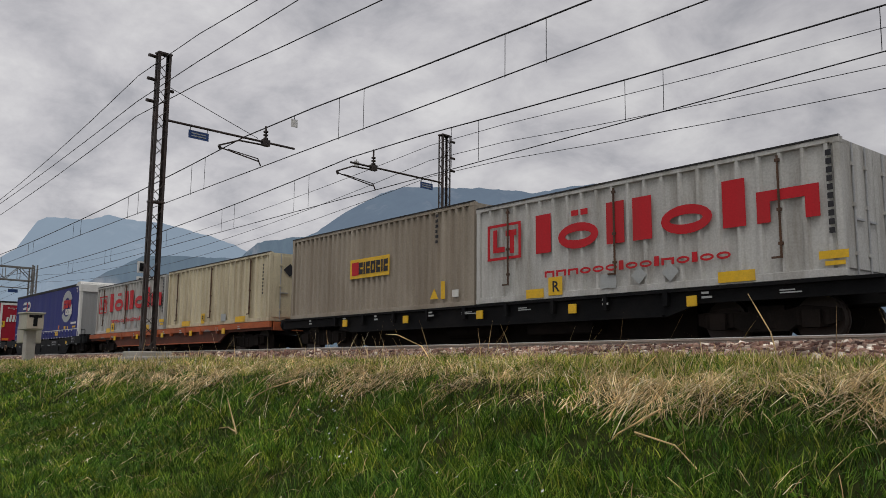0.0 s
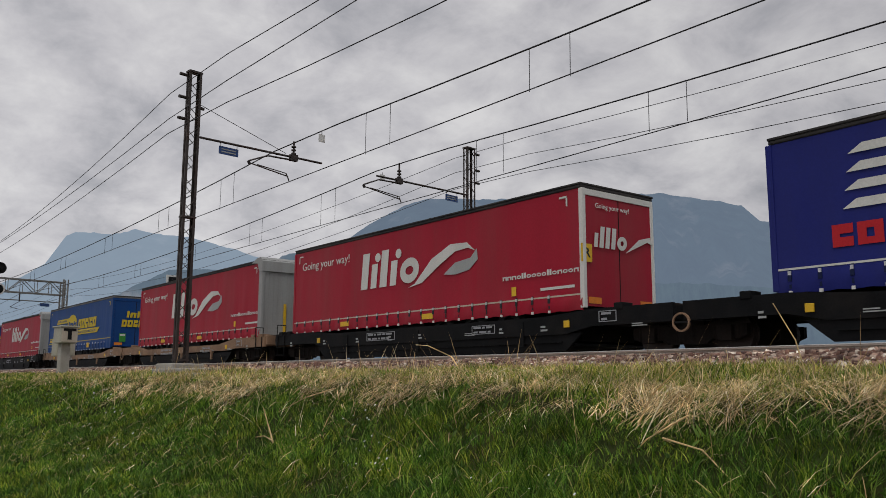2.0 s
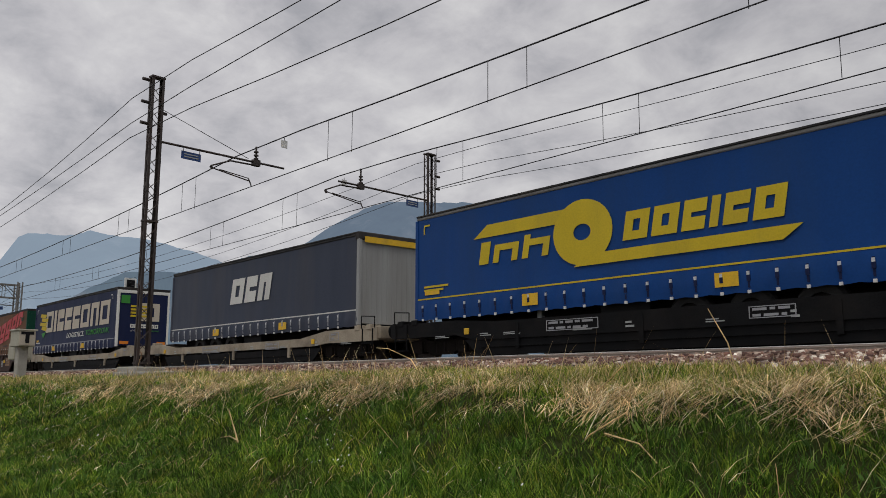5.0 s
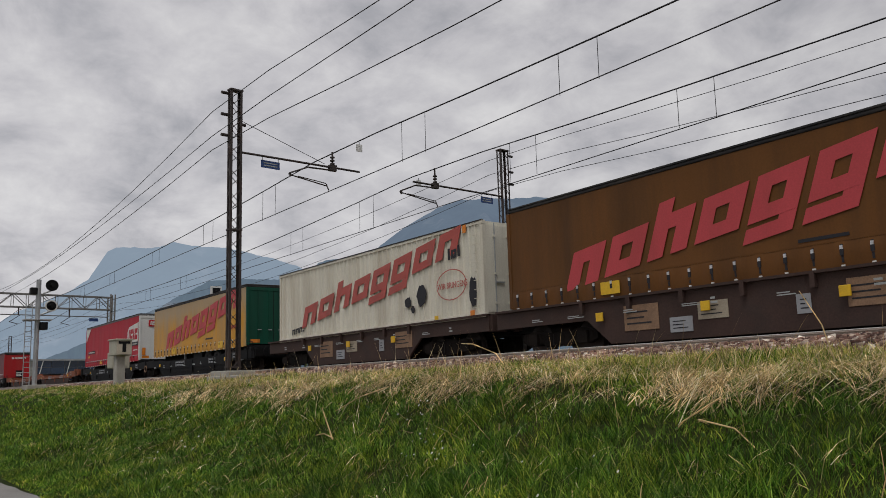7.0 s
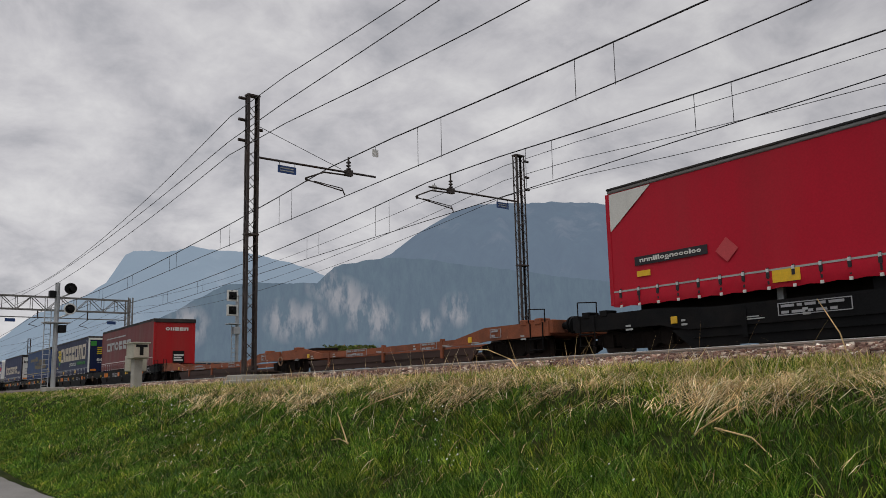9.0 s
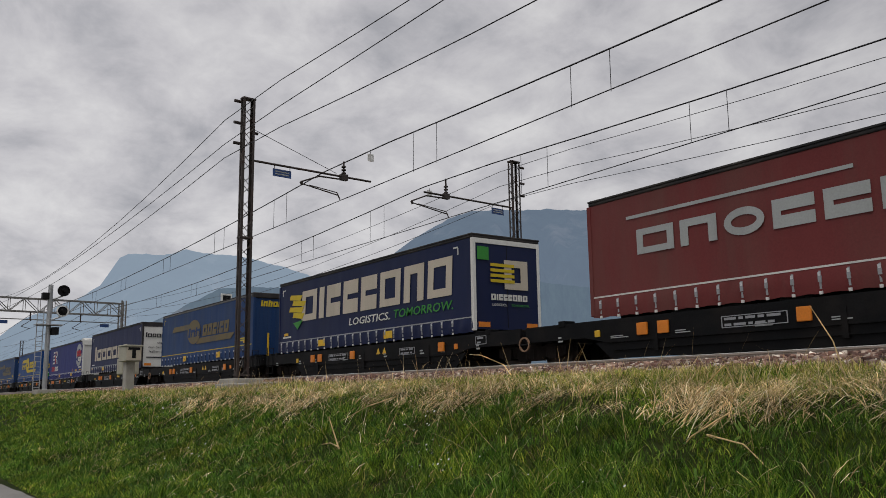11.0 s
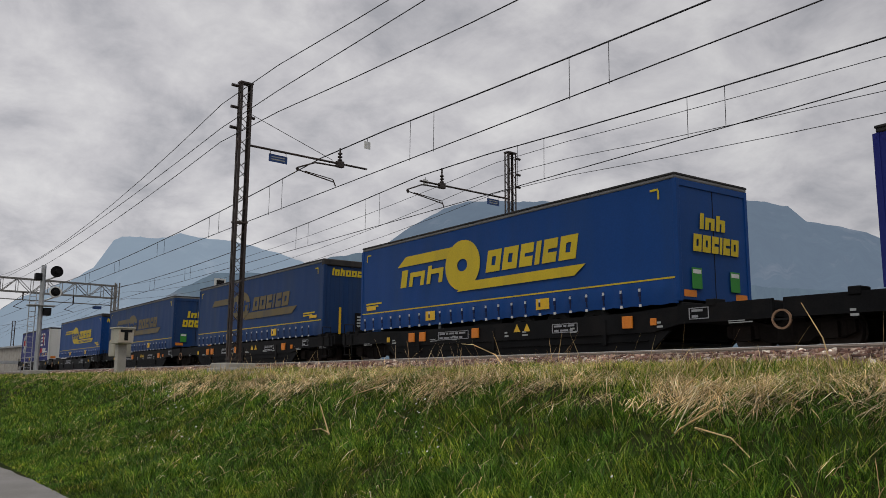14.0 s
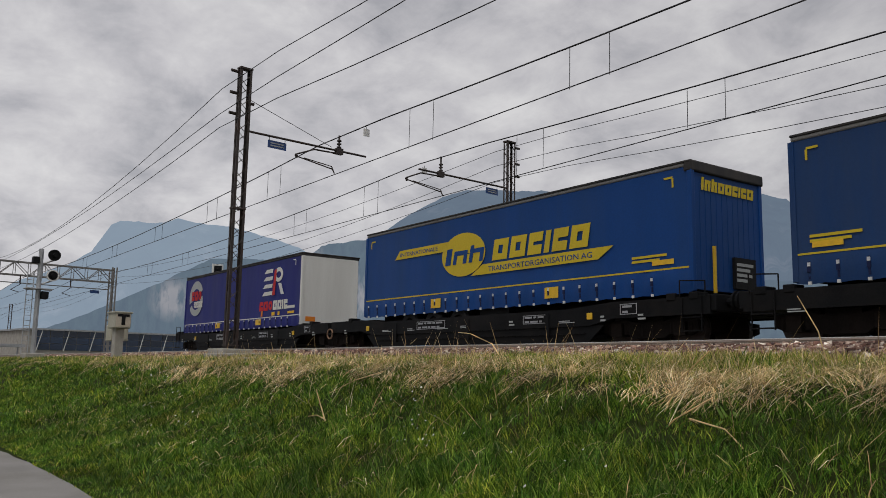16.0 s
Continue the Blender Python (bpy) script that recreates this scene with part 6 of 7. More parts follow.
def epo(s, end, label, flip=False, wall="white_body", disc=10.35):
    t = trailer(s, 13.68, "blue_epo", label, 1.2, 4.24, 1.64, "paint_white", end="front" if end == "front" else "plain", end_mat=wall, roof="roof_dark", strap="navy", post="white_body", seed=s, nose=end == "front")
    a, b = (1.3, disc) if not flip else (9.9, 0.6)
    # striped block and a red wedge
    bm = bmesh.new()
    for k in range(4):
        prism(bm, [(0.05 * k, 0.12 + 0.34 * k), (1.0, 0.12 + 0.34 * k), (1.05, 0.29 + 0.34 * k), (0.25 + 0.05 * k, 0.29 + 0.34 * k)], -0.006, 0)
    on_face(part("company_mark", ring(bmesh.new(), 1.62, 1.0, 0.42, 0.33, 0.18, -0.006, 0, 14), M["paint_white"], t), "side", a, 2.5, out=0.003)
    on_face(part("company_mark", prism(bmesh.new(), [(1.62, 0.60), (1.9, 0.60), (2.2, 0.1), (1.92, 0.1)], -0.006, 0), M["paint_white"], t), "side", a, 2.5, out=0.006)
    on_face(part("company_mark", bm, M["paint_white"], t), "side", a, 2.5)
    on_face(part("company_mark", prism(bmesh.new(), [(1.05, 0.1), (1.3, 0.1), (1.42, 1.25), (1.22, 1.25)], -0.008, 0), M["paint_red"], t), "side", a, 2.5, out=0.004)
    brand(t, "EAo", a - 0.25, a + 1.15, 1.93, 0.42, "paint_red", 0, 0, 0.3)
    brand(t, "AAIE", a + 1.15, a + 2.6, 1.93, 0.42, "paint_white", 0, 0, 0.3)
    bm = ring(bmesh.new(), 0.95, 0.95, 0.98, 0.92, 0.42, -0.006, 0, 18, 25, 200)
    ring(bm, 0.95, 0.75, 0.98, 0.80, 0.34, -0.006, 0, 18, 205, 380)
    on_face(part("company_mark", bm, M["paint_grey"], t), "side", b, 2.12)
    brand(t, "EAo", b + 0.25, b + 1.75, 2.92, 0.5, "paint_red", 0, 0, 0.34, out=0.006)
    brand(t, "IAAnE", b + 0.7, b + 1.95, 2.52, 0.34, "paint_white", 0, 0, 0.3, out=0.006)
    bars(t, 12.2, 1.9, 0.95, 0.2, 1, "paint_white")
    small_plates(t, [("hazard_panel", 12.55, 1.71, 0.6, 0.10, "yellow"), ("hazard_panel", 11.6, 1.68, 0.18, 0.16, "yellow"), ("hazard_panel", 11.0, 1.68, 0.3, 0.16, "yellow"), ("hazard_panel", 9.9, 1.68, 0.16, 0.24, "orange")])
    yellow_plates(t, 1.30, (4.6, 9.4))
    corner_tick(t, 13.1, 4.0, flip=-1)
    if end == "front":
        plate(t, "red_box", 0.35, 2.6, 0.45, 0.85, "lamp_red", "end", 13.68, t=0.22)
        plate(t, "supply_panel", 0.15, 1.5, 0.75, 0.9, "black", "end", 13.68, t=0.12)
        for y in (0.3, 0.55, 0.75):
            part("air_hose", ring(bmesh.new(), 0, 0, 0.16, 0.28, 0.03, -0.03, 0, 14), M["black"], t).matrix_basis = pose(13.76, y, 1.55, 0, 0, 90)
        plate(t, "maker_plate", 0.3, 4.05, 0.55, 0.12, "yellow", "end", 13.68, 0.06)
    else:
        plate(t, "rear_marking", -1.05, 1.35, 0.42, 0.2, "orange", "end", 13.68)
    return t


def filip(s, end, label):
    t = trailer(s, 13.65, "red_filip", label, 1.22, 4.3, 1.58, "paint_beige", end=end, end_mat="red_filip" if end == "doors" else "grey_front", strap="paint_dark", post="white_body" if end == "doors" else "grey_front", seed=s, nose=end == "front")
    words(t, "Going your way!", 0.5, 3.50, 0.30, "paint_white", width=3.1)
    brand(t, "lIlIo", 4.25, 7.45, 2.45, 0.80, "paint_white", 0.10, 0, 0.30, 1.5)
    for u in (5.28, 6.38):
        on_face(part("company_mark", ring(bmesh.new(), 0, 0, 0.15, 0.15, 0.149, -0.006, 0, 14), M["paint_white"], t), "side", u, 3.45)
    bm = bmesh.new()
    prism(bm, [(0, 0), (0.35, 0.1), (1.15, 0.78), (2.0, 1.12), (2.7, 1.08), (3.05, 0.8), (2.75, 0.92), (2.2, 0.88), (1.5, 0.55), (0.7, 0.1)], -0.006, 0)
    on_face(part("company_mark", bm, M["paint_white"], t), "side", 6.85, 2.3)
    on_face(part("company_mark", prism(bmesh.new(), [(1.7, 0.25), (2.2, 0.55), (2.85, 0.62), (3.1, 0.85), (3.15, 0.55), (2.8, 0.28), (2.2, 0.2)], -0.006, 0), M["paint_grey"], t), "side", 6.85, 2.3)
    brand(t, "nnnolloooollonoon", 10.95, 13.55, 2.12, 0.10, "paint_white", 0, 0, 0.26, 1.5)
    bars(t, 12.3, 1.72, 1.1, 0.12, 1, "paint_white")
    yellow_plates(t, 1.28, (3.2, 7.6), 0.5, 0.16)
    small_plates(t, [("hazard_panel", 11.3, 1.68, 0.16, 0.24, "yellow")])
    corner_tick(t, 0.3, 4.02)
    corner_tick(t, 13.2, 4.02, flip=-1)
    if end == "doors":
        words(t, "Going your way!", -0.85, 3.75, 0.13, "paint_white", "end", 13.65, 0.03)
        brand(t, "Illlo", -0.95, 0.25, 2.75, 0.36, "paint_white", 0.12, 0, 0.3, 1.5, "end", 13.65, 0.03)
        on_face(part("company_mark", prism(bmesh.new(), [(0, 0), (0.5, 0.4), (0.9, 0.5), (1.0, 0.3), (0.8, 0.36), (0.4, 0.18)], -0.006, 0), M["paint_white"], t), "end", 0.2, 2.7, 13.65, 0.03)
        plate(t, "marking_plate", -1.35, 2.35, 0.36, 0.45, "yellow", "end", 13.65, 0.03)
        words(t, "R", -1.26, 2.47, 0.24, "paint_dark", "end", 13.65, 0.04, bold=0.006)
    else:
        plate(t, "service_hatch", 0.2, 1.55, 0.65, 1.0, "grey_stripe", "end", 13.65, 0.01, 0.05)
        plate(t, "supply_panel", 0.32, 1.6, 0.4, 0.55, "black", "end", 13.65, 0.06, 0.04)
        plate(t, "lashing_bar", -0.35, 1.35, 0.1, 1.2, "yellow", "end", 13.65, 0.02, 0.04)
    return t


def lkw(s, label, side="blue_lkw", paint="paint_yellow", end="doors", style=0, mark=True):
    t = trailer(s, 13.66, side, label, 1.3, 4.32, 1.88, "paint_yellow", end=end, end_mat=side, roof="roof_grey", strap="navy", post=side, seed=s)
    if style == 0:
        on_face(part("company_mark", prism(bmesh.new(), [(0, 0), (3.0, 0), (3.0, 0.3), (0.28, 0.3)], -0.006, 0), M[paint], t), "side", 1.85, 3.2, out=0.004)
        bm = ring(bmesh.new(), 1.05, 0.69, 1.05, 0.69, 0.05, -0.006, 0, 28)
        on_face(part("company_mark", bm, M[paint], t), "side", 4.5, 2.32)
        bm = bmesh.new()
        ring(bm, 0, 0, 1.0, 0.64, 0.62, -0.004, 0, 28)
        on_face(part("company_mark", bm, M[paint], t), "side", 5.55, 3.01, out=0.002)
        brand(t, "lnh", 4.62, 6.55, 2.72, 0.42, side, 0.2, 0, 0.28, 1.25, out=0.010)
        brand(t, "AAEIEA", 6.85, 10.65, 2.68, 0.62, paint, 0.18, 0, 0.30)
        on_face(part("company_mark", prism(bmesh.new(), [(0, 0), (5.0, 0), (5.5, 0.31), (0.55, 0.31)], -0.006, 0), M[paint], t), "side", 5.95, 2.3, out=0.004)
        if paint == "paint_yellow":
            words(t, "TRANSPORTORGANISATION AG", 6.75, 2.37, 0.16, side, out=0.012, width=4.0)
            words(t, "INTERNATIONALE", 2.15, 3.28, 0.14, side, out=0.012, width=2.1)
    else:
        on_face(part("company_mark", prism(bmesh.new(), [(0, 0), (3.4, 0), (3.4, 0.34), (0.5, 0.34)], -0.006, 0), M[paint], t), "side", 2.3, 3.35)
        brand(t, "lnh", 2.4, 4.9, 2.62, 0.48, paint, 0.18, 0, 0.30, 1.25)
        bm = ring(bmesh.new(), 0.85, 0.8, 0.85, 0.8, 0.6, -0.006, 0, 28)
        on_face(part("company_mark", bm, M[paint], t), "side", 5.0, 2.25, out=0.004)
        brand(t, "AAEIEA", 6.9, 10.6, 2.68, 0.66, paint, 0.18, 0, 0.30)
        on_face(part("company_mark", prism(bmesh.new(), [(0, 0), (4.9, 0), (5.3, 0.28), (0.4, 0.28)], -0.006, 0), M[paint], t), "side", 5.6, 2.22, out=0.008)
    bars(t, 12.0 if end == "front" else 0.3, 2.06, 1.0, 0.2, 2, "paint_yellow")
    plate(t, "hazard_panel", 12.6 if end == "front" else 0.35, 1.97, 0.6, 0.12, "yellow", out=0.01)
    yellow_plates(t, 1.40, (4.0, 9.1), 0.5, 0.30)
    corner_tick(t, 13.2, 4.0, "paint_yellow", -1)
    corner_tick(t, 0.3, 4.0, "paint_yellow")
    if end == "doors":
        brand(t, "lnh", -0.55, 0.40, 3.08, 0.30, "paint_yellow", 0.1, 0, 0.3, 1.3, "end", 13.66, 0.03)
        brand(t, "AAEIEA", -0.8, 0.85, 2.52, 0.42, "paint_yellow", 0.1, 0, 0.3, 1.3, "end", 13.66, 0.03)
        for u in (-0.85, 0.5) if style else (-0.85,):
            st = plate(t, "sticker", u, 1.62, 0.34, 0.50, "paint_green", "end", 13.66, 0.03)
            part("border", B(0.03, 0.31, -0.010, -0.007, 0.36, 0.46), M["paint_white"], st)
    else:
        brand(t, "lnhAAEIEA", -0.95, 0.95, 3.7, 0.26, "paint_yellow", 0.1, 0, 0.3, 1.2, "end", 13.66, 0.012)
        plate(t, "supply_panel", 0.1, 1.45, 0.75, 0.75, "black", "end", 13.66, 0.01, 0.08)
        bars(t, 0.15, 1.6, 0.6, 0.5, 4, "paint_grey", "end", 13.66, 0.09)
        plate(t, "lashing_bar", -0.6, 1.3, 0.08, 1.1, "yellow", "end", 13.66, 0.02, 0.04)
    return t


def dissegna(s, label):
    t = trailer(s, 13.6, "navy", label, 1.3, 4.34, 1.74, "grey_stripe", end="doors", end_mat="navy", roof="roof_dark", strap="grey_stripe", post="white_body", seed=s)
    brand(t, "AIEEEAnA", 2.0, 12.65, 2.52, 1.28, "paint_beige", 0.06, 0, 0.21)
    for k, (dz, du, ln) in enumerate(((0.95, 0.05, 1.0), (0.68, 0.3, 1.1), (0.42, 0.0, 1.2), (0.15, 0.35, 0.9))):
        on_face(part("company_mark", prism(bmesh.new(), [(du, dz), (du + ln, dz - 0.12), (du + ln + 0.2, dz + 0.1), (du + 0.1, dz + 0.2)], -0.010, 0), M["paint_yellow"], t), "side", 0.95, 2.6, out=0.008)
    on_face(part("company_mark", prism(bmesh.new(), [(0, 0.3), (0.9, 0.38), (0.4, 0)], -0.006, 0), M["paint_green"], t), "side", 1.35, 2.2, out=0.004)
    words(t, "LOGISTICS.", 6.05, 2.04, 0.28, "paint_white", width=2.85, shear=0.15, bold=0.004)
    words(t, "TOMORROW.", 9.15, 2.06, 0.30, "paint_green", width=3.4, shear=0.15, bold=0.004)
    bars(t, 0.35, 1.86, 0.8, 0.12, 1, "paint_white")
    yellow_plates(t, 1.36, (3.7, 8.6), 0.55, 0.26)
    small_plates(t, [("hazard_panel", 0.5, 1.98, 0.4, 0.12, "yellow")])
    corner_tick(t, 0.3, 4.0)
    corner_tick(t, 12.9, 4.0, flip=-1)
    plate(t, "sticker", -1.12, 3.55, 0.42, 0.42, "paint_green", "end", 13.6, 0.03)
    brand(t, "A", -0.2, 0.85, 2.65, 0.95, "paint_beige", 0, 0, 0.24, 1, "end", 13.6, 0.03)
    for k in range(4):
        plate(t, "company_mark", -0.65, 2.85 + 0.17 * k, 0.9, 0.10, "paint_yellow", "end", 13.6, 0.04)
    brand(t, "AIEEEAnA", -0.65, 0.75, 2.28, 0.2, "paint_white", 0, 0, 0.25, 1, "end", 13.6, 0.03)
    words(t, "LOGISTICS.", -0.6, 2.1, 0.08, "paint_white", "end", 13.6, 0.03)
    words(t, "TOMORROW.", 0.12, 2.1, 0.08, "paint_green", "end", 13.6, 0.03)
    return t


def nothegger(s, side, label, end_mat, paint, z0=1.4, box_like=False, straps=True, tail=True):
    if box_like:
        t = container(s, 13.65, side, label, 1.3, 4.27, 0.30, 0.22, 0.036)
        side_z = 1.75
    else:
        t = trailer(s, 13.62, side, label, z0, 4.3, z0 + 0.5, side, end="doors", end_mat=end_mat, roof="roof_dark", strap="paint_dark", post=end_mat, seed=s, kind="swap_body" if not tail else "semitrailer", wheels=tail, rods=True)
        side_z = 1.66
    brand(t, "nohoqqon", 2.0, 12.5, side_z, 0.86 if box_like else 1.0, paint, 0.35, 0.162, 0.32, 1.35, out=0.004)
    if box_like:
        brand(t, "nnnl", 1.2, 2.3, 1.55, 0.22, "paint_dark", 0.1, 0.1, 0.26, 0.3, out=0.006)
        brand(t, "lol", 11.95, 12.6, 3.25, 0.28, "paint_dark", 0, 0.1, 0.3, 1.3, out=0.006)
        bm = ring(bmesh.new(), 0, 0, 0.75, 0.5, 0.03, -0.004, 0, 26)
        on_face(part("stamp", bm, M["paint_red_faded"], t), "side", 12.1, 2.45, out=0.012)
        words(t, "WIR BRINGENS", 11.4, 2.34, 0.2, "paint_red_faded", out=0.016, width=1.5)
        rr = random.Random(4)
        for u, z, w, h in ((9.55, 1.9, 0.4, 0.42), (10.25, 1.85, 0.55, 0.85), (12.95, 1.55, 0.42, 1.05), (9.9, 1.7, 0.25, 0.3)):
            pts = [(w / 2 + w / 2 * math.cos(a) * rr.uniform(0.75, 1.05), h / 2 + h / 2 * math.sin(a) * rr.uniform(0.75, 1.05)) for a in [k * math.pi / 9 for k in range(18)]]
            on_face(part("painted_patch", prism(bmesh.new(), pts, -0.004, 0), M["paint_dark"], t), "side", u, z, out=0.014)
        lad = bmesh.new()
        for k in range(9):
            tube(lad, (13.25, -HW - 0.04, 1.6 + 0.28 * k), (13.5, -HW - 0.04, 1.6 + 0.28 * k), 0.012, 5)
        part("ladder", lad, M[side], t)
        small_plates(t, [("hazard_panel", 12.75, 4.0, 0.16, 0.25, "orange"), ("hazard_panel", 13.0, 1.38, 0.2, 0.16, "orange"), ("hazard_panel", 11.2, 1.4, 0.2, 0.12, "yellow")])
    else:
        words(t, "WIR BRINGENS", 11.2, 2.3, 0.18, paint, width=1.7)
        brand(t, "lol", 12.3, 13.0, 3.55, 0.22, "green_noth", 0, 0.1, 0.3, 1.3, out=0.006)
        yellow_plates(t, z0 + 0.04, (3.3, 10.2), 0.6, 0.32)
        bars(t, 8.4, 1.95, 1.0, 0.12, 1, "paint_dark")
    return t


# shade on this white front wall is put into its colour, hence grey
epo(-60.26, "front", "dark blue curtain trailer with a white front frame", wall="grey_front")
filip(-78.61, "doors", "crimson curtain trailer with red rear doors")
filip(-94.94, "front", "crimson curtain trailer with a grey ribbed front wall")
lkw(-113.36, "bright blue curtain trailer with yellow company mark")
filip(-129.55, "front", "crimson curtain trailer with a pale grey front wall")
lkw(-147.89, "blue curtain trailer with a large yellow mark", style=1)
t = trailer(-164.32, 13.6, "grey_dsv", "slate grey curtain trailer with a pale front", 1.3, 4.3, 1.8, end="front", end_mat="grey_front", seed=3)
brand(t, "AEn", 5.2, 8.3, 2.55, 1.0, "paint_white", 0.2, 0, 0.28)
plate(t, "hazard_panel", -1.1, 4.0, 2.2, 0.2, "yellow", "end", 13.6, 0.07)
yellow_plates(t, 1.36, (4.0, 9.0), 0.5, 0.26)
dissegna(-184.43, "dark navy curtain trailer with white and green marks")
nothegger(-200.04, "brown_noth", "stained brown curtain swap body with green end", "green_noth", "paint_pink", 1.42, tail=False)
nothegger(-214.87, "white_noth", "dirty white ribbed container with red company mark", "white_noth", "paint_red_faded", box_like=True)
nothegger(-231.97, "yellow_noth", "faded yellow curtain trailer with a green end", "green_noth", "paint_pink", 1.4)

t = trailer(-248.78, 13.65, "red_icts", "bright red curtain trailer with white rear doors", 1.36, 4.36, 1.72, "paint_grey", end="doors", end_mat="white_body", strap="paint_dark", post="white_body", roof="roof_grey", seed=8)
on_face(part("company_mark", prism(bmesh.new(), [(0, 0), (2.4, 0), (2.4, 1.1), (2.4, 1.45), (0.35, 1.25), (0, 0.95)], -0.006, 0), M["paint_white"], t), "side", 11.05, 2.4)
plate(t, "company_mark", 11.05, 2.35, 2.4, 0.24, "paint_dark", out=0.006)
words(t, "Driven by Trailers", 11.2, 2.41, 0.12, "paint_white", out=0.016, width=2.0)
brand(t, "IEIE", 11.25, 13.25, 2.75, 0.72, "red_icts", 0.12, 0, 0.28, out=0.006)
on_face(part("corner_panel", prism(bmesh.new(), [(0.03, 0), (0.03, 1.0), (1.35, 1.0)], -0.006, 0), M["paint_white"], t), "side", 0.0, 3.24)
plate(t, "company_mark", 0.75, 2.28, 2.05, 0.22, "paint_dark")
brand(t, "nnnllloqnoooloo", 0.9, 2.65, 2.35, 0.08, "paint_white", 0, 0, 0.28, out=0.01)
on_face(part("placard", prism(bmesh.new(), [(0, 0.28), (0.28, 0), (0.56, 0.28), (0.28, 0.56)], -0.006, 0), M["paint_pink"], t), "side", 3.0, 2.02)
plate(t, "hazard_panel", 0.8, 2.0, 0.4, 0.14, "yellow")
yellow_plates(t, 1.42, (4.3, 8.9), 0.6, 0.26)
bars(t, 12.4, 2.0, 0.9, 0.12, 1, "paint_white")
plate(t, "company_mark", -0.75, 3.55, 0.8, 0.42, "paint_red", "end", 13.65, 0.03)
brand(t, "IEIE", -0.68, 0.0, 3.64, 0.24, "paint_white", 0.1, 0, 0.28, 1, "end", 13.65, 0.04)
bars(t, -0.05, 2.2, 0.8, 0.95, 8, "paint_dark", "end", 13.65, 0.03)
bars(t, 0.2, 1.95, 0.7, 0.12, 1, "paint_dark", "end", 13.65, 0.03)
for y in (-1.1, 0.85):
    plate(t, "rear_marking", y, 1.66, 0.2, 0.5, "orange", "end", 13.65, 0.03)

t = trailer(-301.19, 13.6, "maroon_grub", "maroon curtain trailer with bright red front wall", 1.3, 4.3, 1.8, end="front", end_mat="red_grub", post="red_grub", seed=9)
brand(t, "AnoEEn", 1.4, 8.2, 2.7, 0.62, "paint_grey", 0, 0, 0.25)
bars(t, 1.2, 3.6, 5.5, 0.14, 1, "paint_grey")
brand(t, "oIIEEn", -0.6, 0.85, 3.55, 0.22, "paint_white", 0, 0, 0.28, 1, "end", 13.6, 0.02)
plate(t, "supply_panel", -0.1, 1.4, 0.7, 0.8, "black", "end", 13.6, 0.01, 0.06)
bars(t, -0.05, 1.5, 0.6, 0.5, 3, "paint_white", "end", 13.6, 0.07)
dissegna(-319.62, "dark navy curtain trailer with white-framed rear doors")
lkw(-336.24, "dull blue curtain trailer with worn yellow mark", "blue_lkw_dull", "paint_yellow_faded", "front")

t = trailer(-354.26, 13.65, "navy_jot", "navy curtain trailer with lettered white rear doors", 1.36, 4.36, 1.8, "paint_grey", end="doors", end_mat="white_body", strap="grey_stripe", post="paint_dark", seed=12)
brand(t, "lAAAAnE", 1.1, 10.3, 2.25, 0.88, "paint_beige", 0.0, 0, 0.26, 1.25)
words(t, "GmbH", 10.6, 2.12, 0.40, "paint_beige", width=1.8)
yellow_plates(t, 1.45, (3.7, 8.9), 0.55, 0.28)
bars(t, 0.4, 1.9, 0.8, 0.1, 1, "paint_white")
small_plates(t, [("hazard_panel", 0.45, 1.6, 0.35, 0.12, "yellow"), ("data_plate", 12.4, 1.55, 0.5, 0.14, "paint_white")])
corner_tick(t, 0.35, 4.0)
corner_tick(t, 13.2, 4.0, flip=-1)
brand(t, "lAAAAnE", -1.08, 0.65, 3.38, 0.25, "paint_dark", 0, 0, 0.24, 1.3, "end", 13.65, 0.03)
for k, (tx, y0_, w_) in enumerate((("täglich", -0.35, 0.75), ("von Sachsen nach", -0.9, 1.85), ("Italien & Spanien", -0.85, 1.8))):
    words(t, tx, y0_, 2.95 - 0.30 * k, 0.15, "paint_dark", "end", 13.65, 0.03, width=w_)
bars(t, -1.0, 1.98, 2.0, 0.12, 1, "paint_dark", "end", 13.65, 0.03)
epo(-370.85, "front", "blue curtain trailer with a white front and red box", disc=11.2)
lkw(-388.97, "blue curtain trailer with a broad yellow mark", style=1)
lkw(-405.63, "grimy blue curtain trailer with worn mark", "blue_lkw_dull", "paint_yellow_faded", "front")
lkw(-423.50, "grimy dark blue curtain trailer with faded mark", "blue_lkw_dull", "paint_yellow_faded", "doors")
lkw(-439.55, "blue curtain trailer with yellow mark and dark front", end="front")
epo(-458.30, "plain", "blue curtain trailer with plain white rear doors", True)

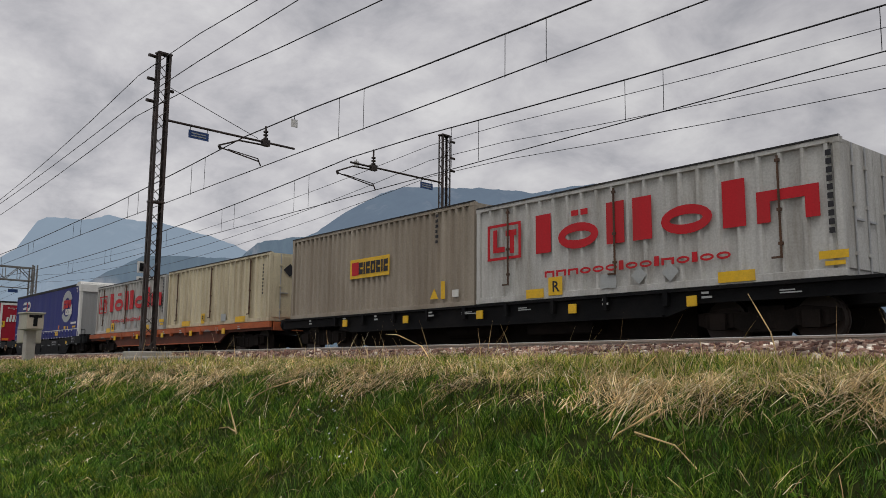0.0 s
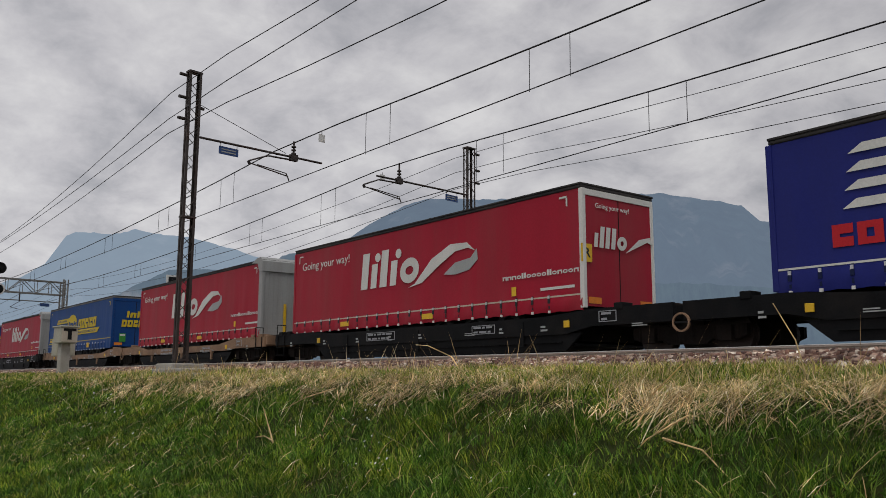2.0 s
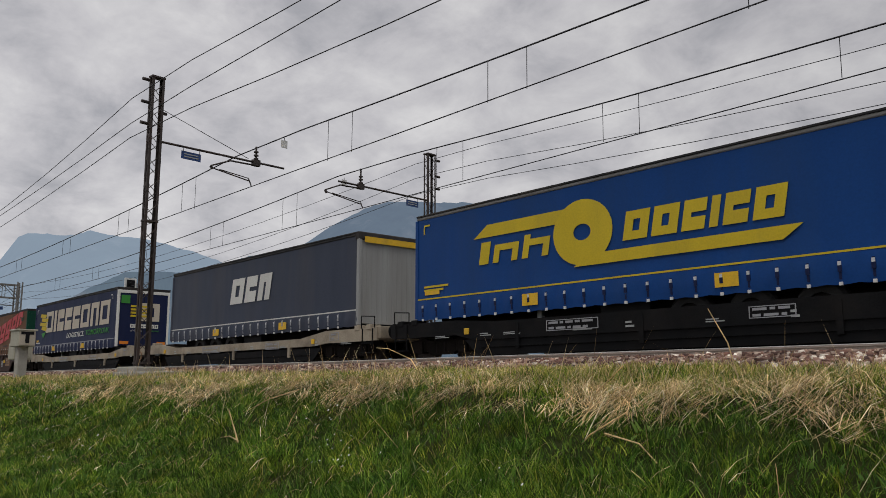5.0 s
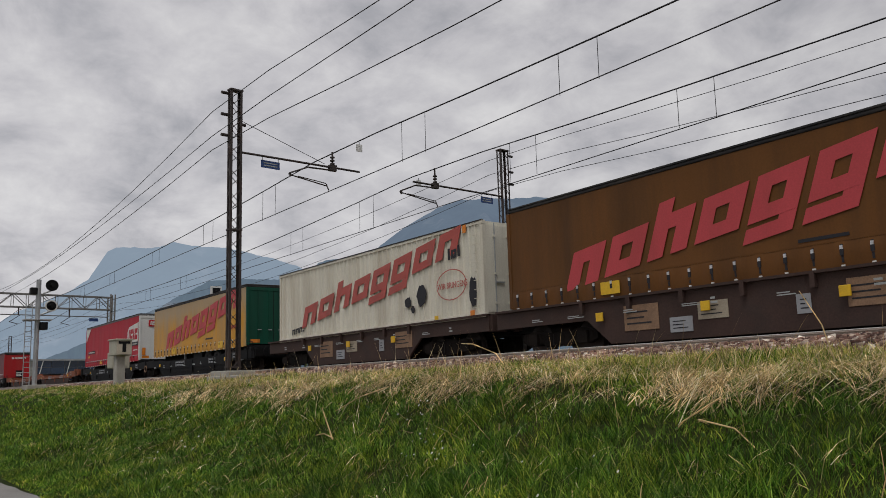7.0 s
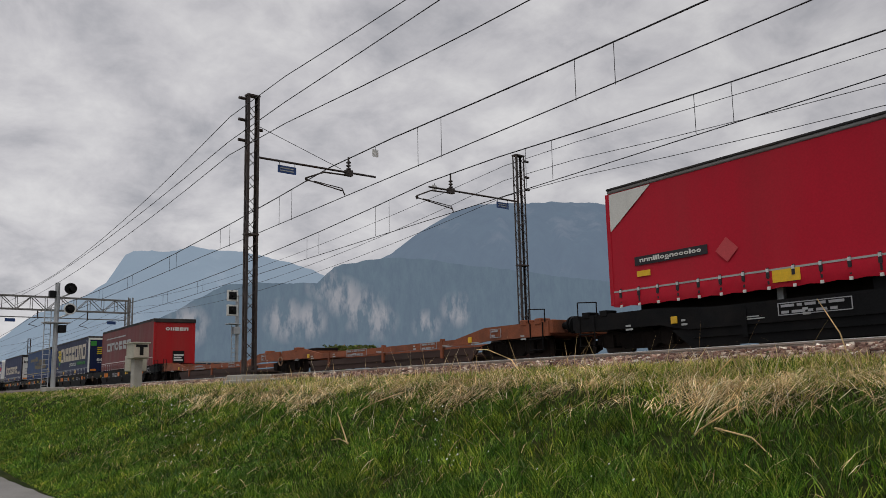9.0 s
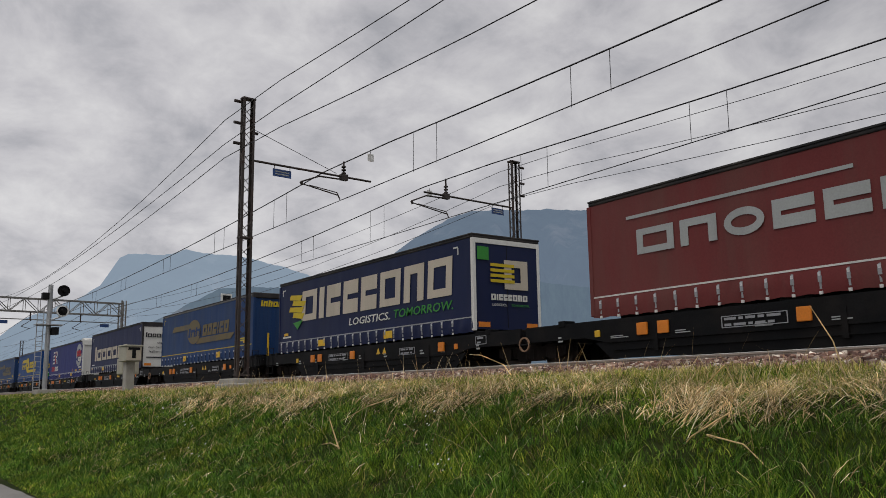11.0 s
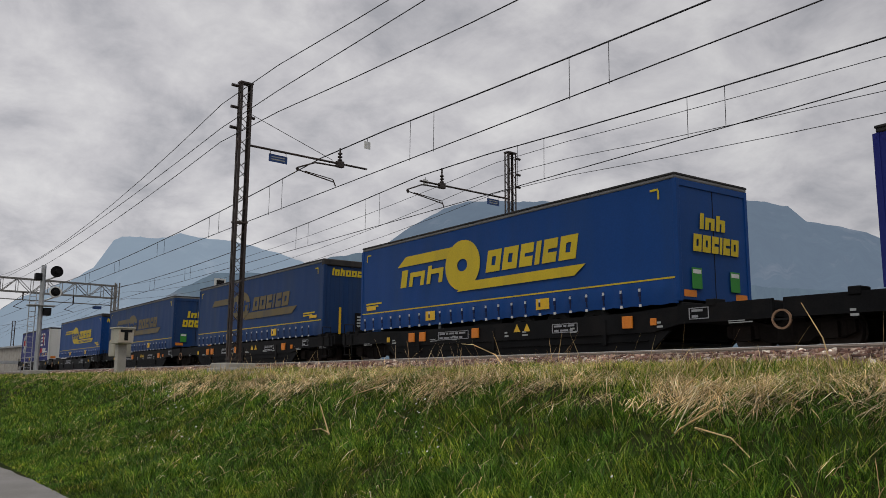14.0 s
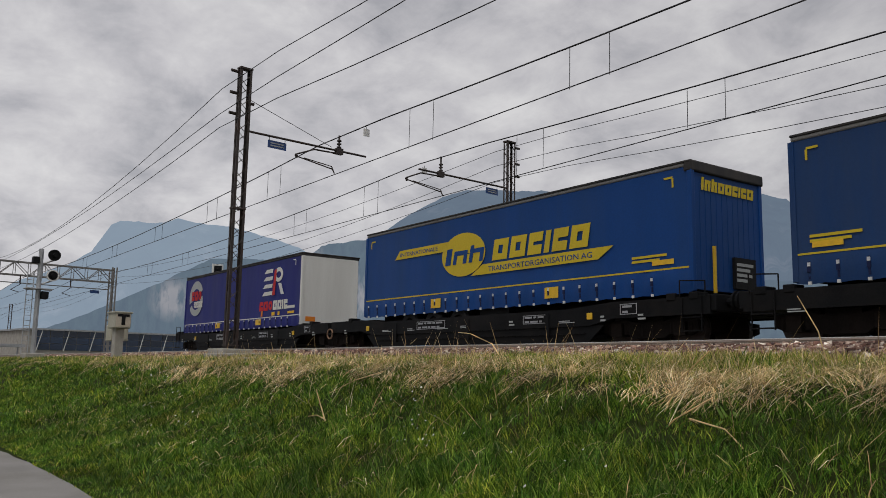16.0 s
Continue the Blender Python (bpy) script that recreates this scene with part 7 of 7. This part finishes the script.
# -- wagons under the trailers --
pocket_wagon(-80.00, -44.86, "black_wagon", "black twin pocket wagon with white markings", 21, -62.38)
pocket_wagon(-114.63, -80.60, "tan_wagon", "weathered tan twin pocket wagon", 22, -97.35, top_mid=0.97)
pocket_wagon(-149.09, -115.23, "black_wagon", "black twin pocket wagon with dusty side sills", 23, -131.94)
pocket_wagon(-185.50, -149.49, "cream_wagon", "dull cream twin pocket wagon", 24, -167.47, top_mid=0.97)
for a_, b_, sd_ in ((-200.80, -185.69, 25), (-215.98, -201.00, 35)):
    w_ = flat_wagon(a_, b_, "brown_wagon", "brown fish-belly container wagon with grey data panels", sd_, 0.22, 1.38)
    for x_, z_, ww_, hh_, mm_ in ((4.7, 0.5, 1.0, 0.62, "tan_wagon"), (6.0, 0.38, 0.6, 0.35, "grey_stripe"), (6.75, 0.62, 0.75, 0.4, "cream_wagon"), (9.0, 0.55, 0.3, 0.4, "grey_stripe"), (10.0, 0.6, 1.0, 0.55, "tan_wagon")):
        pl_ = part("data_panel", box(bmesh.new(), x_, x_ + ww_, -1.275, -1.256, z_, z_ + hh_, 0.006), M[mm_], w_)
        for k_ in range(3):
            part("line_of_writing", B(x_ + 0.08, x_ + ww_ * (0.8, 0.6, 0.7)[k_], -1.279, -1.275, z_ + hh_ * (0.25 + 0.22 * k_), z_ + hh_ * (0.31 + 0.22 * k_)), M["paint_dark"], pl_)
pocket_wagon(-250.22, -217.19, "black_wagon", "black twin pocket wagon with a tan hand wheel", 26, -233.40)
pocket_wagon(-285.39, -250.91, "rust_wagon", "empty rusty orange twin pocket wagon", 27, -268.10, low="brown_wagon", top_mid=0.9)
pocket_wagon(-320.96, -285.99, "black_wagon", "dark grey-brown twin pocket wagon with orange plates", 28, -303.77, "orange", top_mid=1.18)
pocket_wagon(-355.65, -321.46, "black_wagon", "dark grey twin pocket wagon with orange plates", 29, -338.36, "orange", top_mid=1.18)
pocket_wagon(-390.35, -356.15, "black_wagon", "dark twin pocket wagon with white markings", 30, -372.93, "orange", top_mid=1.1)
pocket_wagon(-424.78, -390.85, "black_wagon", "dark twin pocket wagon with orange plates", 31, -408.05, "orange", top_mid=1.18)
pocket_wagon(-459.58, -425.26, "black_wagon", "black twin pocket wagon at the end of the train", 32, -441.98)


def motions():
    for ob, s in moving:
        walk(ob, [(t, pose(s + run(t), TY, lev(RAIL))) for t in DRIFT])


motions()
